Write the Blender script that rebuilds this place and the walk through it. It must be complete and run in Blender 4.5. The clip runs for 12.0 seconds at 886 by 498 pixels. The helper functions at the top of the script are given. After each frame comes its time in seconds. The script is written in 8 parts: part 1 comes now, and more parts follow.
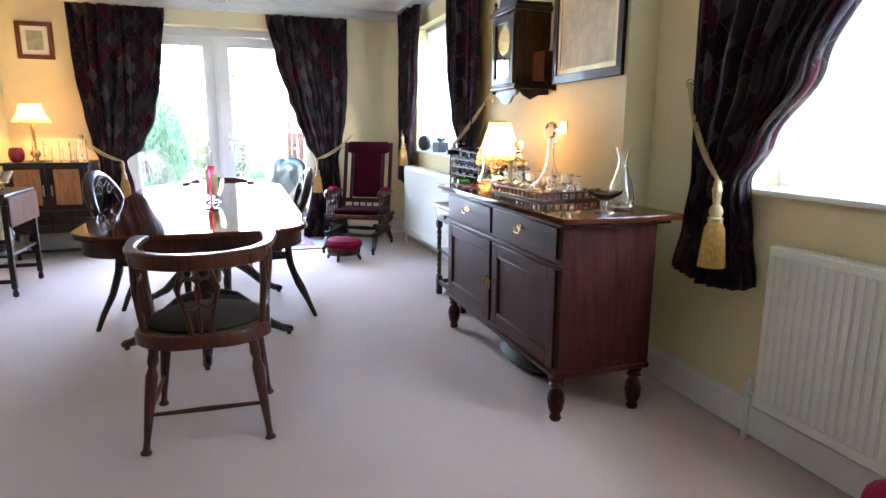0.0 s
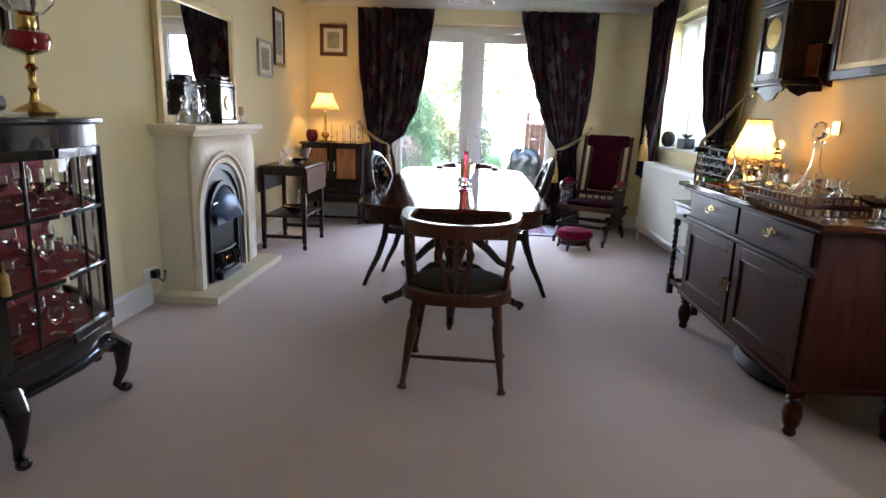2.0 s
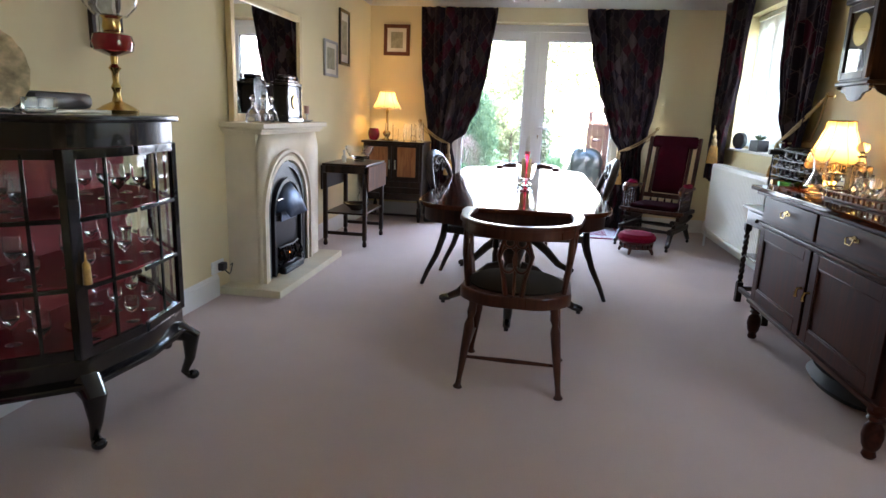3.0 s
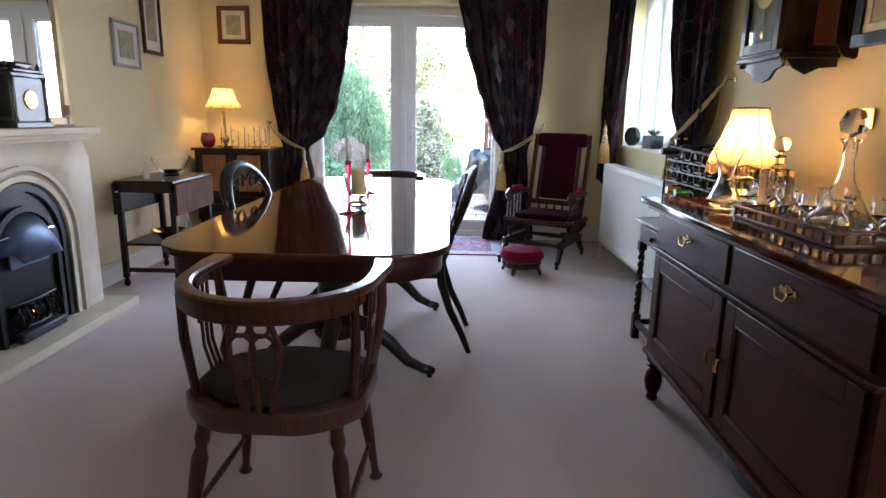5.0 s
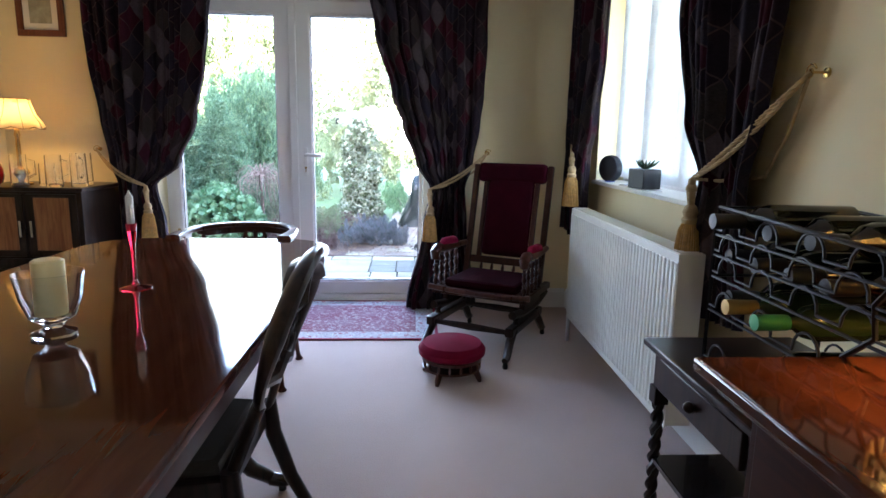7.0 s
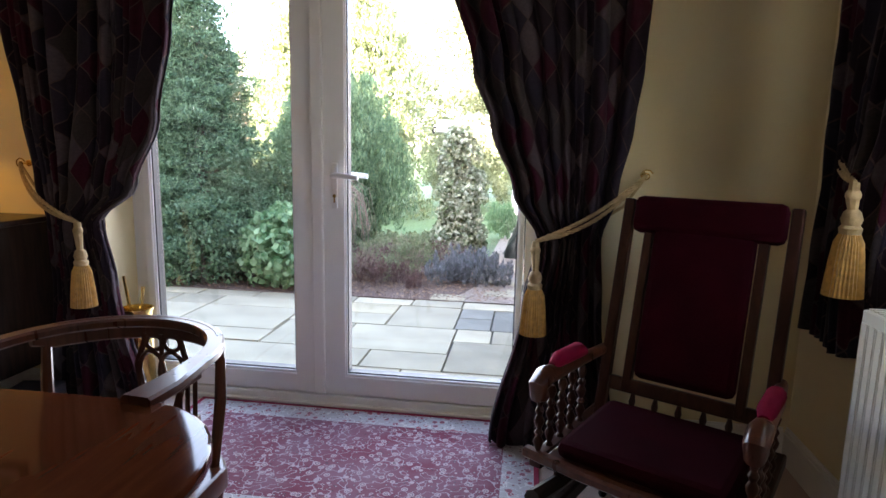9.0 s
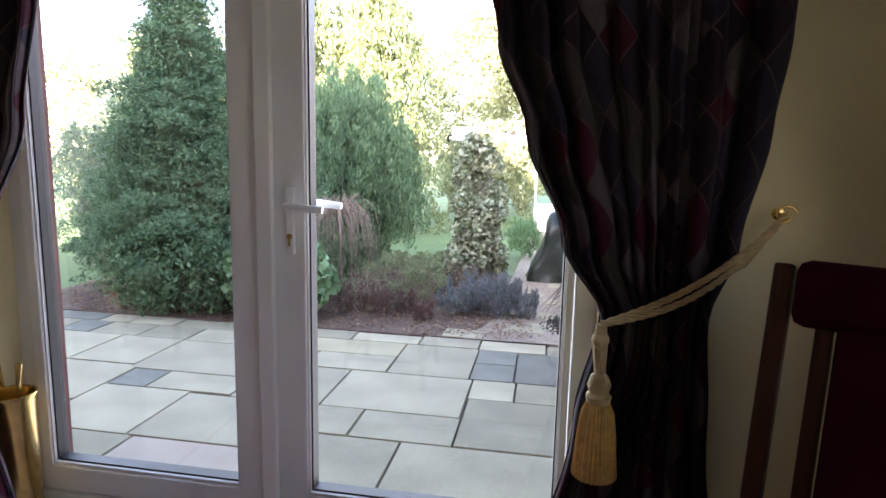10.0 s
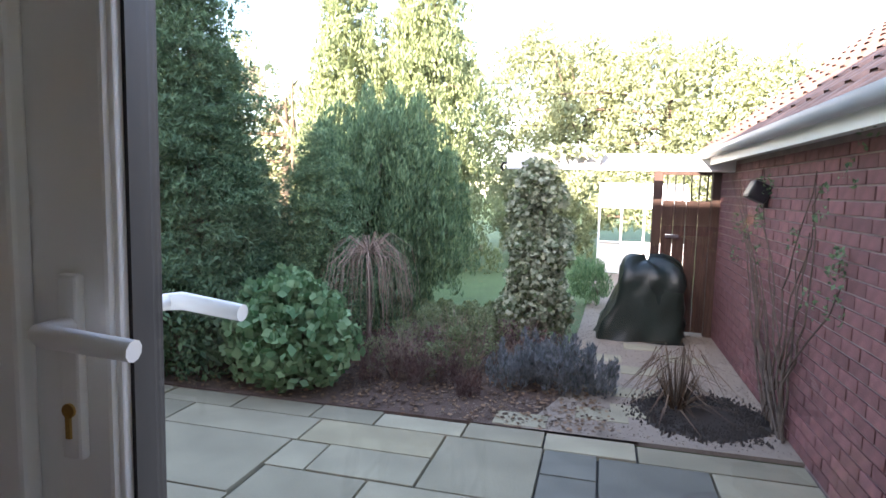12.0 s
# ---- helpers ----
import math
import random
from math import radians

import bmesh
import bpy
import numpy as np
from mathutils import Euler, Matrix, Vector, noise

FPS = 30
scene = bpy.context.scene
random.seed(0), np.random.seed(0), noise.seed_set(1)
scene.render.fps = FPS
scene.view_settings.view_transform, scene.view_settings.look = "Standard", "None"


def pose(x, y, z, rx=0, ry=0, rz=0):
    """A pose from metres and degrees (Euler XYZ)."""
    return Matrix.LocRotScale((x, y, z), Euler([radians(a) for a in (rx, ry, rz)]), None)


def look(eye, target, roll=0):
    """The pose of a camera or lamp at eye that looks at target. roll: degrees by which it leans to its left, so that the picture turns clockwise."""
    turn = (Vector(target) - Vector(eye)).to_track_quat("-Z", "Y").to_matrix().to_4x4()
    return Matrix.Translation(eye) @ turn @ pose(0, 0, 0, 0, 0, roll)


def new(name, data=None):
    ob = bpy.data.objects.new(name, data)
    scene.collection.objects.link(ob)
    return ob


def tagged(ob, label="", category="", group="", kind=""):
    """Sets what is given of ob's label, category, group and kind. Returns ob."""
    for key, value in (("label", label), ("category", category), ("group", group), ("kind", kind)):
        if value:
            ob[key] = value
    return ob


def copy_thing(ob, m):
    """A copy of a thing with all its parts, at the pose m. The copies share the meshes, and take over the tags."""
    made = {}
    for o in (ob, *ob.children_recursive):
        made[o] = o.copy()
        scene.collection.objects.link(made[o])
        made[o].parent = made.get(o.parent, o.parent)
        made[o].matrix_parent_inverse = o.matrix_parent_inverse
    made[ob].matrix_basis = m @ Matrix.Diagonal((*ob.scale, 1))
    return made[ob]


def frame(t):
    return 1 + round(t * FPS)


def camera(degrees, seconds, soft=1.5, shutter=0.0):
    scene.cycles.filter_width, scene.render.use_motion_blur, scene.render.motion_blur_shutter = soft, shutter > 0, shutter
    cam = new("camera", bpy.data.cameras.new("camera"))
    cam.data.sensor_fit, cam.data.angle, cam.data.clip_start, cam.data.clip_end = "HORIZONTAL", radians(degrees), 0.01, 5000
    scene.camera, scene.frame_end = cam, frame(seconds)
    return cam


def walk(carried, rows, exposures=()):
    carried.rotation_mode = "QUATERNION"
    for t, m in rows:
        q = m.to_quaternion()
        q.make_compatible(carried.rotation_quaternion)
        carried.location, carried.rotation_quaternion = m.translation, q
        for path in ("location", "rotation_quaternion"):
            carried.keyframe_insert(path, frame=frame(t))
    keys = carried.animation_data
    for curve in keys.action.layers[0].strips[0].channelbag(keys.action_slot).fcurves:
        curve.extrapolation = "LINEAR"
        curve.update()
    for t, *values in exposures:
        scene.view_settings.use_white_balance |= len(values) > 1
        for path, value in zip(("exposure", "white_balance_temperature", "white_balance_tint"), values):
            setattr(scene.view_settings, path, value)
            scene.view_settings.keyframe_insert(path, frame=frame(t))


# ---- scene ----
cam = camera(73.0, 12.0)
PATH = [
    (0, (0.306, -0.01, 1.185), (0.93, 1.849, 0.795), 0.3),
    (0.5, (0.345, -0.113, 1.187), (0.725, 1.811, 0.796), 1.2),
    (1, (0.28, -0.18, 1.183), (0.515, 1.767, 0.788), 1.8),
    (1.5, (0.234, -0.194, 1.18), (0.3, 1.76, 0.762), 2.0),
    (2, (0.195, -0.212, 1.185), (0.101, 1.739, 0.756), 2.0),
    (2.5, (0.159, -0.232, 1.19), (-0.123, 1.699, 0.754), 2.3),
    (4.5, (0.457, 0.441, 1.17), (0.239, 2.379, 0.728), 1.3),
    (5, (0.599, 0.882, 1.178), (0.579, 2.836, 0.749), 1.0),
    (5.5, (0.771, 1.311, 1.185), (0.934, 3.265, 0.788), 0.8),
    (6, (0.858, 1.735, 1.163), (1.009, 3.694, 0.79), 0.8),
    (6.5, (0.901, 2.125, 1.199), (1.039, 4.086, 0.831), 0.9),
    (8.5, (1.108, 3.92, 1.203), (0.949, 5.887, 0.877), 1.1),
    (9, (1.046, 4.367, 1.192), (0.771, 6.322, 0.868), 1.2),
    (9.5, (0.992, 4.768, 1.201), (0.681, 6.718, 0.885), 1.4),
    (10, (0.949, 5.252, 1.226), (0.614, 7.2, 0.926), 1.3),
    (10.5, (0.888, 5.65, 1.217), (0.533, 7.599, 0.939), 1.2),
    (11, (0.816, 6.026, 1.229), (0.461, 7.977, 0.969), 1.3),
    (11.5, (0.803, 6.31, 1.257), (0.43, 8.261, 1.019), 1.4),
    (12, (0.73, 6.426, 1.228), (0.225, 8.351, 1.026), 1.4),
]

EXPOSURES = [(0.0, 6.75, 5900, 21), (1.0, 6.3, 6200, 22), (1.5, 6.0, 6300, 21), (2.0, 5.8, 6350, 22), (2.5, 5.88, 6350, 22), (4.5, 5.82, 6250, 23), (5.5, 5.4, 5900, 22), (6.5, 5.35, 5850, 22), (8.5, 5.05, 6900, 26), (9.5, 4.52, 7150, 27), (10.5, 4.14, 7150, 27), (11.2, 3.98, 7100, 26), (12.0, 3.42, 6850, 24)]
walk(cam, [(t, look(eye, target, roll)) for t, eye, target, roll in PATH], EXPOSURES)

# ---- light ----
SUN_EL, SUN_X = 20.2, -0.35
world = bpy.data.worlds.new("world")
scene.world = world
world.use_nodes = True
wn = world.node_tree.nodes
sky = wn.new("ShaderNodeTexSky")
sky.sky_type, sky.sun_disc = "NISHITA", False
sky.sun_elevation, sky.sun_rotation = radians(SUN_EL), math.atan2(SUN_X, -1)
world.node_tree.links.new(sky.outputs[0], wn["Background"].inputs[0])
wn["Background"].inputs[1].default_value = 0.15
sun = new("sun", bpy.data.lights.new("sun", "SUN"))
sun.data.energy, sun.data.angle, sun.data.color = 3.8, radians(0.5), (1.0, 0.93, 0.82)
sun.matrix_world = look((0, 0, 0), (-SUN_X, 1, -math.tan(radians(SUN_EL)) * math.hypot(1, SUN_X)))

# added area lamps in the window openings, standing in for skylight
for y0, y1, x, e, tint in ((4.75, 6.22, 2.36, 0.35, (0.95, 0.97, 1.0)), (0.05, 1.85, 2.44, 0.6, (1.0, 0.96, 0.90))):
    win = new("window_light", bpy.data.lights.new("window_light", "AREA"))
    win.data.shape, win.data.size, win.data.size_y = "RECTANGLE", y1 - y0, 1.25
    win.data.energy, win.data.color = e, tint
    win.matrix_world = look((x, (y0 + y1) / 2, 1.575), (x - 1, (y0 + y1) / 2, 1.575))

# added area lamp just outside the doors, fills in skylight on the floor
win = new("door_light", bpy.data.lights.new("door_light", "AREA"))
win.data.shape, win.data.size, win.data.size_y = "RECTANGLE", 1.75, 2.0
win.data.energy, win.data.color, win.data.spread = 1.25, (0.78, 0.89, 1.0), radians(118)
win.matrix_world = look((0.15, 7.12, 1.1), (0.15, 6.12, 1.1))

# ---- materials ----
def mat(name, col, rough=0.5, metal=0.0, var=0.15, scale=6.0, fine=0.0, fscale=120.0, bump=0.0, coat=0.0, trans=0.0, ior=1.45, sheen=0.0, rand=0.0):
    m = bpy.data.materials.new(name)
    m.use_nodes = True
    n, l = m.node_tree.nodes, m.node_tree.links
    b = n["Principled BSDF"]
    b.inputs["Roughness"].default_value, b.inputs["Metallic"].default_value = rough, metal
    b.inputs["Coat Weight"].default_value, b.inputs["Transmission Weight"].default_value, b.inputs["IOR"].default_value = coat, trans, ior
    b.inputs["Sheen Weight"].default_value = sheen
    tc = n.new("ShaderNodeTexCoord")
    nz = n.new("ShaderNodeTexNoise")
    nz.inputs["Scale"].default_value, nz.inputs["Detail"].default_value = scale, 5
    l.new(tc.outputs["Object"], nz.inputs["Vector"])
    nf = n.new("ShaderNodeTexNoise")
    nf.inputs["Scale"].default_value, nf.inputs["Detail"].default_value = fscale, 3
    l.new(tc.outputs["Object"], nf.inputs["Vector"])
    add = n.new("ShaderNodeMath")
    add.operation = "MULTIPLY_ADD"
    l.new(nf.outputs["Fac"], add.inputs[0])
    add.inputs[1].default_value = fine
    l.new(nz.outputs["Fac"], add.inputs[2])
    mr = n.new("ShaderNodeMapRange")
    mr.inputs["From Min"].default_value, mr.inputs["From Max"].default_value = 0.3, 0.7 + fine
    mr.inputs["To Min"].default_value, mr.inputs["To Max"].default_value = 1 - var, 1 + var
    l.new(add.outputs[0], mr.inputs["Value"])
    mul = n.new("ShaderNodeVectorMath")
    mul.operation = "SCALE"
    mul.inputs[0].default_value = col
    l.new(mr.outputs[0], mul.inputs["Scale"])
    last = mul.outputs[0]
    if rand:
        oi = n.new("ShaderNodeObjectInfo")
        r2 = n.new("ShaderNodeMapRange")
        r2.inputs["To Min"].default_value, r2.inputs["To Max"].default_value = 1 - rand, 1 + rand
        l.new(oi.outputs["Random"], r2.inputs["Value"])
        m2 = n.new("ShaderNodeVectorMath")
        m2.operation = "SCALE"
        l.new(last, m2.inputs[0])
        l.new(r2.outputs[0], m2.inputs["Scale"])
        last = m2.outputs[0]
    l.new(last, b.inputs["Base Color"])
    if bump:
        bp = n.new("ShaderNodeBump")
        bp.inputs["Strength"].default_value, bp.inputs["Distance"].default_value = bump, 0.004
        l.new(nf.outputs["Fac"], bp.inputs["Height"])
        l.new(bp.outputs[0], b.inputs["Normal"])
    return m


def wood(name, dark, light, rough=0.3, coat=0.4, axis="y", scale=1.0, ior=1.45):
    m = mat(name, light, rough, coat=coat, ior=ior)
    n, l = m.node_tree.nodes, m.node_tree.links
    b = n["Principled BSDF"]
    tc = n.new("ShaderNodeTexCoord")
    mp = n.new("ShaderNodeMapping")
    s = [14 * scale, 14 * scale, 14 * scale]
    s["xyz".index(axis)] = 1.2 * scale
    mp.inputs["Scale"].default_value = s
    l.new(tc.outputs["Object"], mp.inputs["Vector"])
    nz = n.new("ShaderNodeTexNoise")
    nz.inputs["Scale"].default_value, nz.inputs["Detail"].default_value, nz.inputs["Distortion"].default_value = 2.0, 8, 1.5
    l.new(mp.outputs[0], nz.inputs["Vector"])
    cr = n.new("ShaderNodeValToRGB")
    cr.color_ramp.elements[0].position, cr.color_ramp.elements[0].color = 0.35, (*dark, 1)
    cr.color_ramp.elements[1].position, cr.color_ramp.elements[1].color = 0.68, (*light, 1)
    l.new(nz.outputs["Fac"], cr.inputs["Fac"])
    l.new(cr.outputs[0], b.inputs["Base Color"])
    mr = n.new("ShaderNodeMapRange")
    mr.inputs["To Min"].default_value, mr.inputs["To Max"].default_value = rough * 0.8, rough * 1.3
    l.new(nz.outputs["Fac"], mr.inputs["Value"])
    l.new(mr.outputs[0], b.inputs["Roughness"])
    b.inputs["Coat Roughness"].default_value = 0.04
    b.inputs["Specular IOR Level"].default_value = 0.30
    return m


def glass(name, col=(1, 1, 1), rough=0.0, bump=0.0):
    m = mat(name, col, rough, var=0, trans=1.0, bump=bump, fscale=40)
    return m


def sheet_glass(name):
    m = bpy.data.materials.new(name)
    m.use_nodes = True
    n, l = m.node_tree.nodes, m.node_tree.links
    out = n["Material Output"]
    t, g, mx, fr = n.new("ShaderNodeBsdfTransparent"), n.new("ShaderNodeBsdfGlossy"), n.new("ShaderNodeMixShader"), n.new("ShaderNodeMath")
    lw = n.new("ShaderNodeLayerWeight")
    lw.inputs["Blend"].default_value = 0.5
    pw = n.new("ShaderNodeMath")
    pw.operation, pw.inputs[1].default_value = "POWER", 5.0
    fr.operation, fr.inputs[1].default_value, fr.inputs[2].default_value = "MULTIPLY_ADD", 0.9, 0.045
    l.new(lw.outputs["Facing"], pw.inputs[0])
    l.new(pw.outputs[0], fr.inputs[0])
    g.inputs["Roughness"].default_value = 0.0
    t.inputs["Color"].default_value = (0.96, 0.98, 0.97, 1)
    l.new(fr.outputs[0], mx.inputs[0])
    l.new(t.outputs[0], mx.inputs[1])
    l.new(g.outputs[0], mx.inputs[2])
    l.new(mx.outputs[0], out.inputs["Surface"])
    return m


def diamonds(name):
    """Harlequin cloth: lozenges of burgundy, taupe, dark plum and grey, from the cloth's own coordinates."""
    m = mat(name, (0.1, 0.1, 0.1), 0.9, sheen=0.05, bump=0.3, fscale=350)
    n, l = m.node_tree.nodes, m.node_tree.links
    b = n["Principled BSDF"]
    uv = n.new("ShaderNodeUVMap")
    sp = n.new("ShaderNodeSeparateXYZ")
    l.new(uv.outputs[0], sp.inputs[0])

    def math_node(op, a, c):
        k = n.new("ShaderNodeMath")
        k.operation = op
        for i, v in enumerate((a, c)):
            if isinstance(v, (int, float)):
                k.inputs[i].default_value = v
            else:
                l.new(v, k.inputs[i])
        return k.outputs[0]
    u, v = math_node("DIVIDE", sp.outputs[0], 0.125), math_node("DIVIDE", sp.outputs[1], 0.17)
    p, q = math_node("ADD", u, v), math_node("SUBTRACT", u, v)
    cb = n.new("ShaderNodeCombineXYZ")
    l.new(math_node("FLOOR", p, 0), cb.inputs[0])
    l.new(math_node("FLOOR", q, 0), cb.inputs[1])
    wn_ = n.new("ShaderNodeTexWhiteNoise")
    wn_.noise_dimensions = "2D"
    l.new(cb.outputs[0], wn_.inputs["Vector"])
    cr = n.new("ShaderNodeValToRGB")
    cr.color_ramp.interpolation = "CONSTANT"
    cols = [(0.0, (0.020, 0.010, 0.016)), (0.33, (0.048, 0.006, 0.015)), (0.54, (0.042, 0.031, 0.030)), (0.72, (0.026, 0.019, 0.030)), (0.86, (0.090, 0.066, 0.072))]
    cr.color_ramp.elements[0].color = (*cols[0][1], 1)
    cr.color_ramp.elements[1].position, cr.color_ramp.elements[1].color = cols[1][0], (*cols[1][1], 1)
    for pos, c in cols[2:]:
        e = cr.color_ramp.elements.new(pos)
        e.color = (*c, 1)
    l.new(wn_.outputs["Value"], cr.inputs["Fac"])
    edge = math_node("MULTIPLY", math_node("ABSOLUTE", math_node("SUBTRACT", math_node("FRACT", p, 0), 0.5), 0), 2)
    edge2 = math_node("MULTIPLY", math_node("ABSOLUTE", math_node("SUBTRACT", math_node("FRACT", q, 0), 0.5), 0), 2)
    line = math_node("GREATER_THAN", math_node("MAXIMUM", edge, edge2), 0.96)
    wv = n.new("ShaderNodeTexNoise")
    wv.inputs["Scale"].default_value, wv.inputs["Distortion"].default_value = 60, 2
    l.new(uv.outputs[0], wv.inputs["Vector"])
    mx = n.new("ShaderNodeMix")
    mx.data_type, mx.blend_type = "RGBA", "MULTIPLY"
    mx.inputs[0].default_value = 0.6
    l.new(cr.outputs[0], mx.inputs[6])
    l.new(wv.outputs["Fac"], mx.inputs[7])
    m3 = n.new("ShaderNodeMix")
    m3.data_type = "RGBA"
    l.new(line, m3.inputs[0])
    l.new(mx.outputs[2], m3.inputs[6])
    m3.inputs[7].default_value = (0.055, 0.036, 0.032, 1)
    l.new(m3.outputs[2], b.inputs["Base Color"])
    return m


def oriental(name, border=False):
    """Worn red rug: small pale flowers and thin vines; the border is paler."""
    m = mat(name, (0.2, 0.02, 0.03), 0.95, bump=0.6, fscale=300)
    n, l = m.node_tree.nodes, m.node_tree.links
    tc = n.new("ShaderNodeTexCoord")
    ground, dark, petal, vine = ((0.16, 0.024, 0.046), (0.05, 0.02, 0.035), (0.42, 0.30, 0.30), (0.36, 0.27, 0.29))
    if border:
        ground, dark, petal, vine = ((0.40, 0.37, 0.36), (0.10, 0.07, 0.09), (0.34, 0.06, 0.08), (0.60, 0.56, 0.53))
    last = None
    for scale, cols in ((24, ((0.0, petal), (0.13, dark), (0.19, petal), (0.30, ground))), (47, ((0.0, petal), (0.16, dark), (0.24, ground)))):
        v = n.new("ShaderNodeTexVoronoi")
        v.inputs["Scale"].default_value = scale
        l.new(tc.outputs["Object"], v.inputs["Vector"])
        c = n.new("ShaderNodeValToRGB")
        c.color_ramp.interpolation = "CONSTANT"
        els = c.color_ramp.elements
        els[0].color = (*cols[0][1], 1)
        els[1].position, els[1].color = cols[1][0], (*cols[1][1], 1)
        for p, q in cols[2:]:
            els.new(p).color = (*q, 1)
        l.new(v.outputs["Distance"], c.inputs["Fac"])
        if last is None:
            last, first = c.outputs[0], v.outputs["Distance"]
        else:
            far = n.new("ShaderNodeMath")
            far.operation, far.inputs[1].default_value = "GREATER_THAN", 0.30
            l.new(first, far.inputs[0])
            mx = n.new("ShaderNodeMix")
            mx.data_type = "RGBA"
            l.new(far.outputs[0], mx.inputs[0])
            l.new(last, mx.inputs[6])
            l.new(c.outputs[0], mx.inputs[7])
            last = mx.outputs[2]
    nz = n.new("ShaderNodeTexNoise")
    nz.inputs["Scale"].default_value, nz.inputs["Detail"].default_value = 26, 1
    l.new(tc.outputs["Object"], nz.inputs["Vector"])
    cmp_ = n.new("ShaderNodeMath")
    cmp_.operation, cmp_.inputs[1].default_value, cmp_.inputs[2].default_value = "COMPARE", 0.5, 0.018
    l.new(nz.outputs["Fac"], cmp_.inputs[0])
    mx = n.new("ShaderNodeMix")
    mx.data_type = "RGBA"
    l.new(cmp_.outputs[0], mx.inputs[0])
    l.new(last, mx.inputs[6])
    mx.inputs[7].default_value = (*vine, 1)
    wear = n.new("ShaderNodeTexNoise")
    wear.inputs["Scale"].default_value, wear.inputs["Detail"].default_value = 5, 6
    l.new(tc.outputs["Object"], wear.inputs["Vector"])
    k = n.new("ShaderNodeMapRange")
    k.inputs["From Min"].default_value, k.inputs["From Max"].default_value, k.inputs["To Max"].default_value = 0.35, 0.75, 0.45
    l.new(wear.outputs["Fac"], k.inputs["Value"])
    m2 = n.new("ShaderNodeMix")
    m2.data_type = "RGBA"
    l.new(k.outputs[0], m2.inputs[0])
    l.new(mx.outputs[2], m2.inputs[6])
    m2.inputs[7].default_value = (0.26, 0.19, 0.22, 1)
    l.new(m2.outputs[2], n["Principled BSDF"].inputs["Base Color"])
    return m


def translucent(name, col, share=0.6, emit=0.0):
    m = bpy.data.materials.new(name)
    m.use_nodes = True
    n, l = m.node_tree.nodes, m.node_tree.links
    d, t, mx = n.new("ShaderNodeBsdfDiffuse"), n.new("ShaderNodeBsdfTranslucent"), n.new("ShaderNodeMixShader")
    tc, nz, mul = n.new("ShaderNodeTexCoord"), n.new("ShaderNodeTexNoise"), n.new("ShaderNodeVectorMath")
    nz.inputs["Scale"].default_value = 30
    l.new(tc.outputs["Object"], nz.inputs["Vector"])
    mr = n.new("ShaderNodeMapRange")
    mr.inputs["To Min"].default_value, mr.inputs["To Max"].default_value = 0.9, 1.08
    l.new(nz.outputs["Fac"], mr.inputs["Value"])
    mul.operation = "SCALE"
    mul.inputs[0].default_value = col
    l.new(mr.outputs[0], mul.inputs["Scale"])
    l.new(mul.outputs[0], d.inputs["Color"])
    l.new(mul.outputs[0], t.inputs["Color"])
    mx.inputs[0].default_value = share
    l.new(d.outputs[0], mx.inputs[1])
    l.new(t.outputs[0], mx.inputs[2])
    l.new(mx.outputs[0], n["Material Output"].inputs["Surface"])
    return m


def leaf(name, col, col2, scale=1.5):
    m = mat(name, col, 0.55, var=0.0)
    n, l = m.node_tree.nodes, m.node_tree.links
    b = n["Principled BSDF"]
    g = n.new("ShaderNodeNewGeometry")
    cr = n.new("ShaderNodeValToRGB")
    cr.color_ramp.elements[0].color, cr.color_ramp.elements[1].color = (*col, 1), (*col2, 1)
    l.new(g.outputs["Random Per Island"], cr.inputs["Fac"])
    l.new(cr.outputs[0], b.inputs["Base Color"])
    b.inputs["Specular IOR Level"].default_value = 0.3
    t = n.new("ShaderNodeBsdfTranslucent")
    l.new(cr.outputs[0], t.inputs["Color"])
    mx = n.new("ShaderNodeMixShader")
    mx.inputs[0].default_value = 0.3
    l.new(b.outputs[0], mx.inputs[1])
    l.new(t.outputs[0], mx.inputs[2])
    l.new(mx.outputs[0], n["Material Output"].inputs["Surface"])
    return m


WALL = mat("cream_wall_paint", (0.77, 0.65, 0.39), 0.85, var=0.03, scale=1.5, bump=0.08, fscale=180)
CEIL = mat("white_ceiling_paint", (0.8, 0.79, 0.76), 0.9, var=0.02, scale=2, bump=0.1, fscale=90)
CARPET = mat("beige_carpet", (0.53, 0.385, 0.315), 0.98, var=0.15, scale=2.6, fine=0.9, fscale=260, bump=0.9, sheen=0.3)
GLOSSW = mat("white_gloss_paint", (0.8, 0.78, 0.72), 0.35, var=0.03)
UPVC = mat("white_upvc", (0.82, 0.80, 0.78), 0.28, var=0.02)
RADM = mat("cream_radiator_enamel", (0.78, 0.75, 0.67), 0.4, var=0.03)
MAHO = wood("mahogany", (0.032, 0.008, 0.004), (0.070, 0.018, 0.009), 0.36, 0.06, ior=1.3)
MAHOZ = wood("mahogany_upright", (0.032, 0.008, 0.004), (0.068, 0.017, 0.009), 0.38, 0.06, "z", ior=1.3)
TOPM = wood("polished_mahogany", (0.055, 0.013, 0.005), (0.080, 0.021, 0.008), 0.06, 0.0, "y", ior=1.42)
DARKW = wood("dark_oak", (0.014, 0.009, 0.007), (0.040, 0.021, 0.014), 0.32, 0.2, "z", ior=1.36)
ROCKW = wood("dark_walnut_and_frieze_shade", (0.026, 0.008, 0.005), (0.052, 0.017, 0.009), 0.32, 0.1, "z", ior=1.34)
CHAIRW = wood("walnut", (0.050, 0.013, 0.006), (0.084, 0.024, 0.010), 0.28, 0.25, "z")
LEAFW = wood("brown_oak", (0.08, 0.032, 0.017), (0.15, 0.065, 0.034), 0.5, 0.0, "z", ior=1.3)
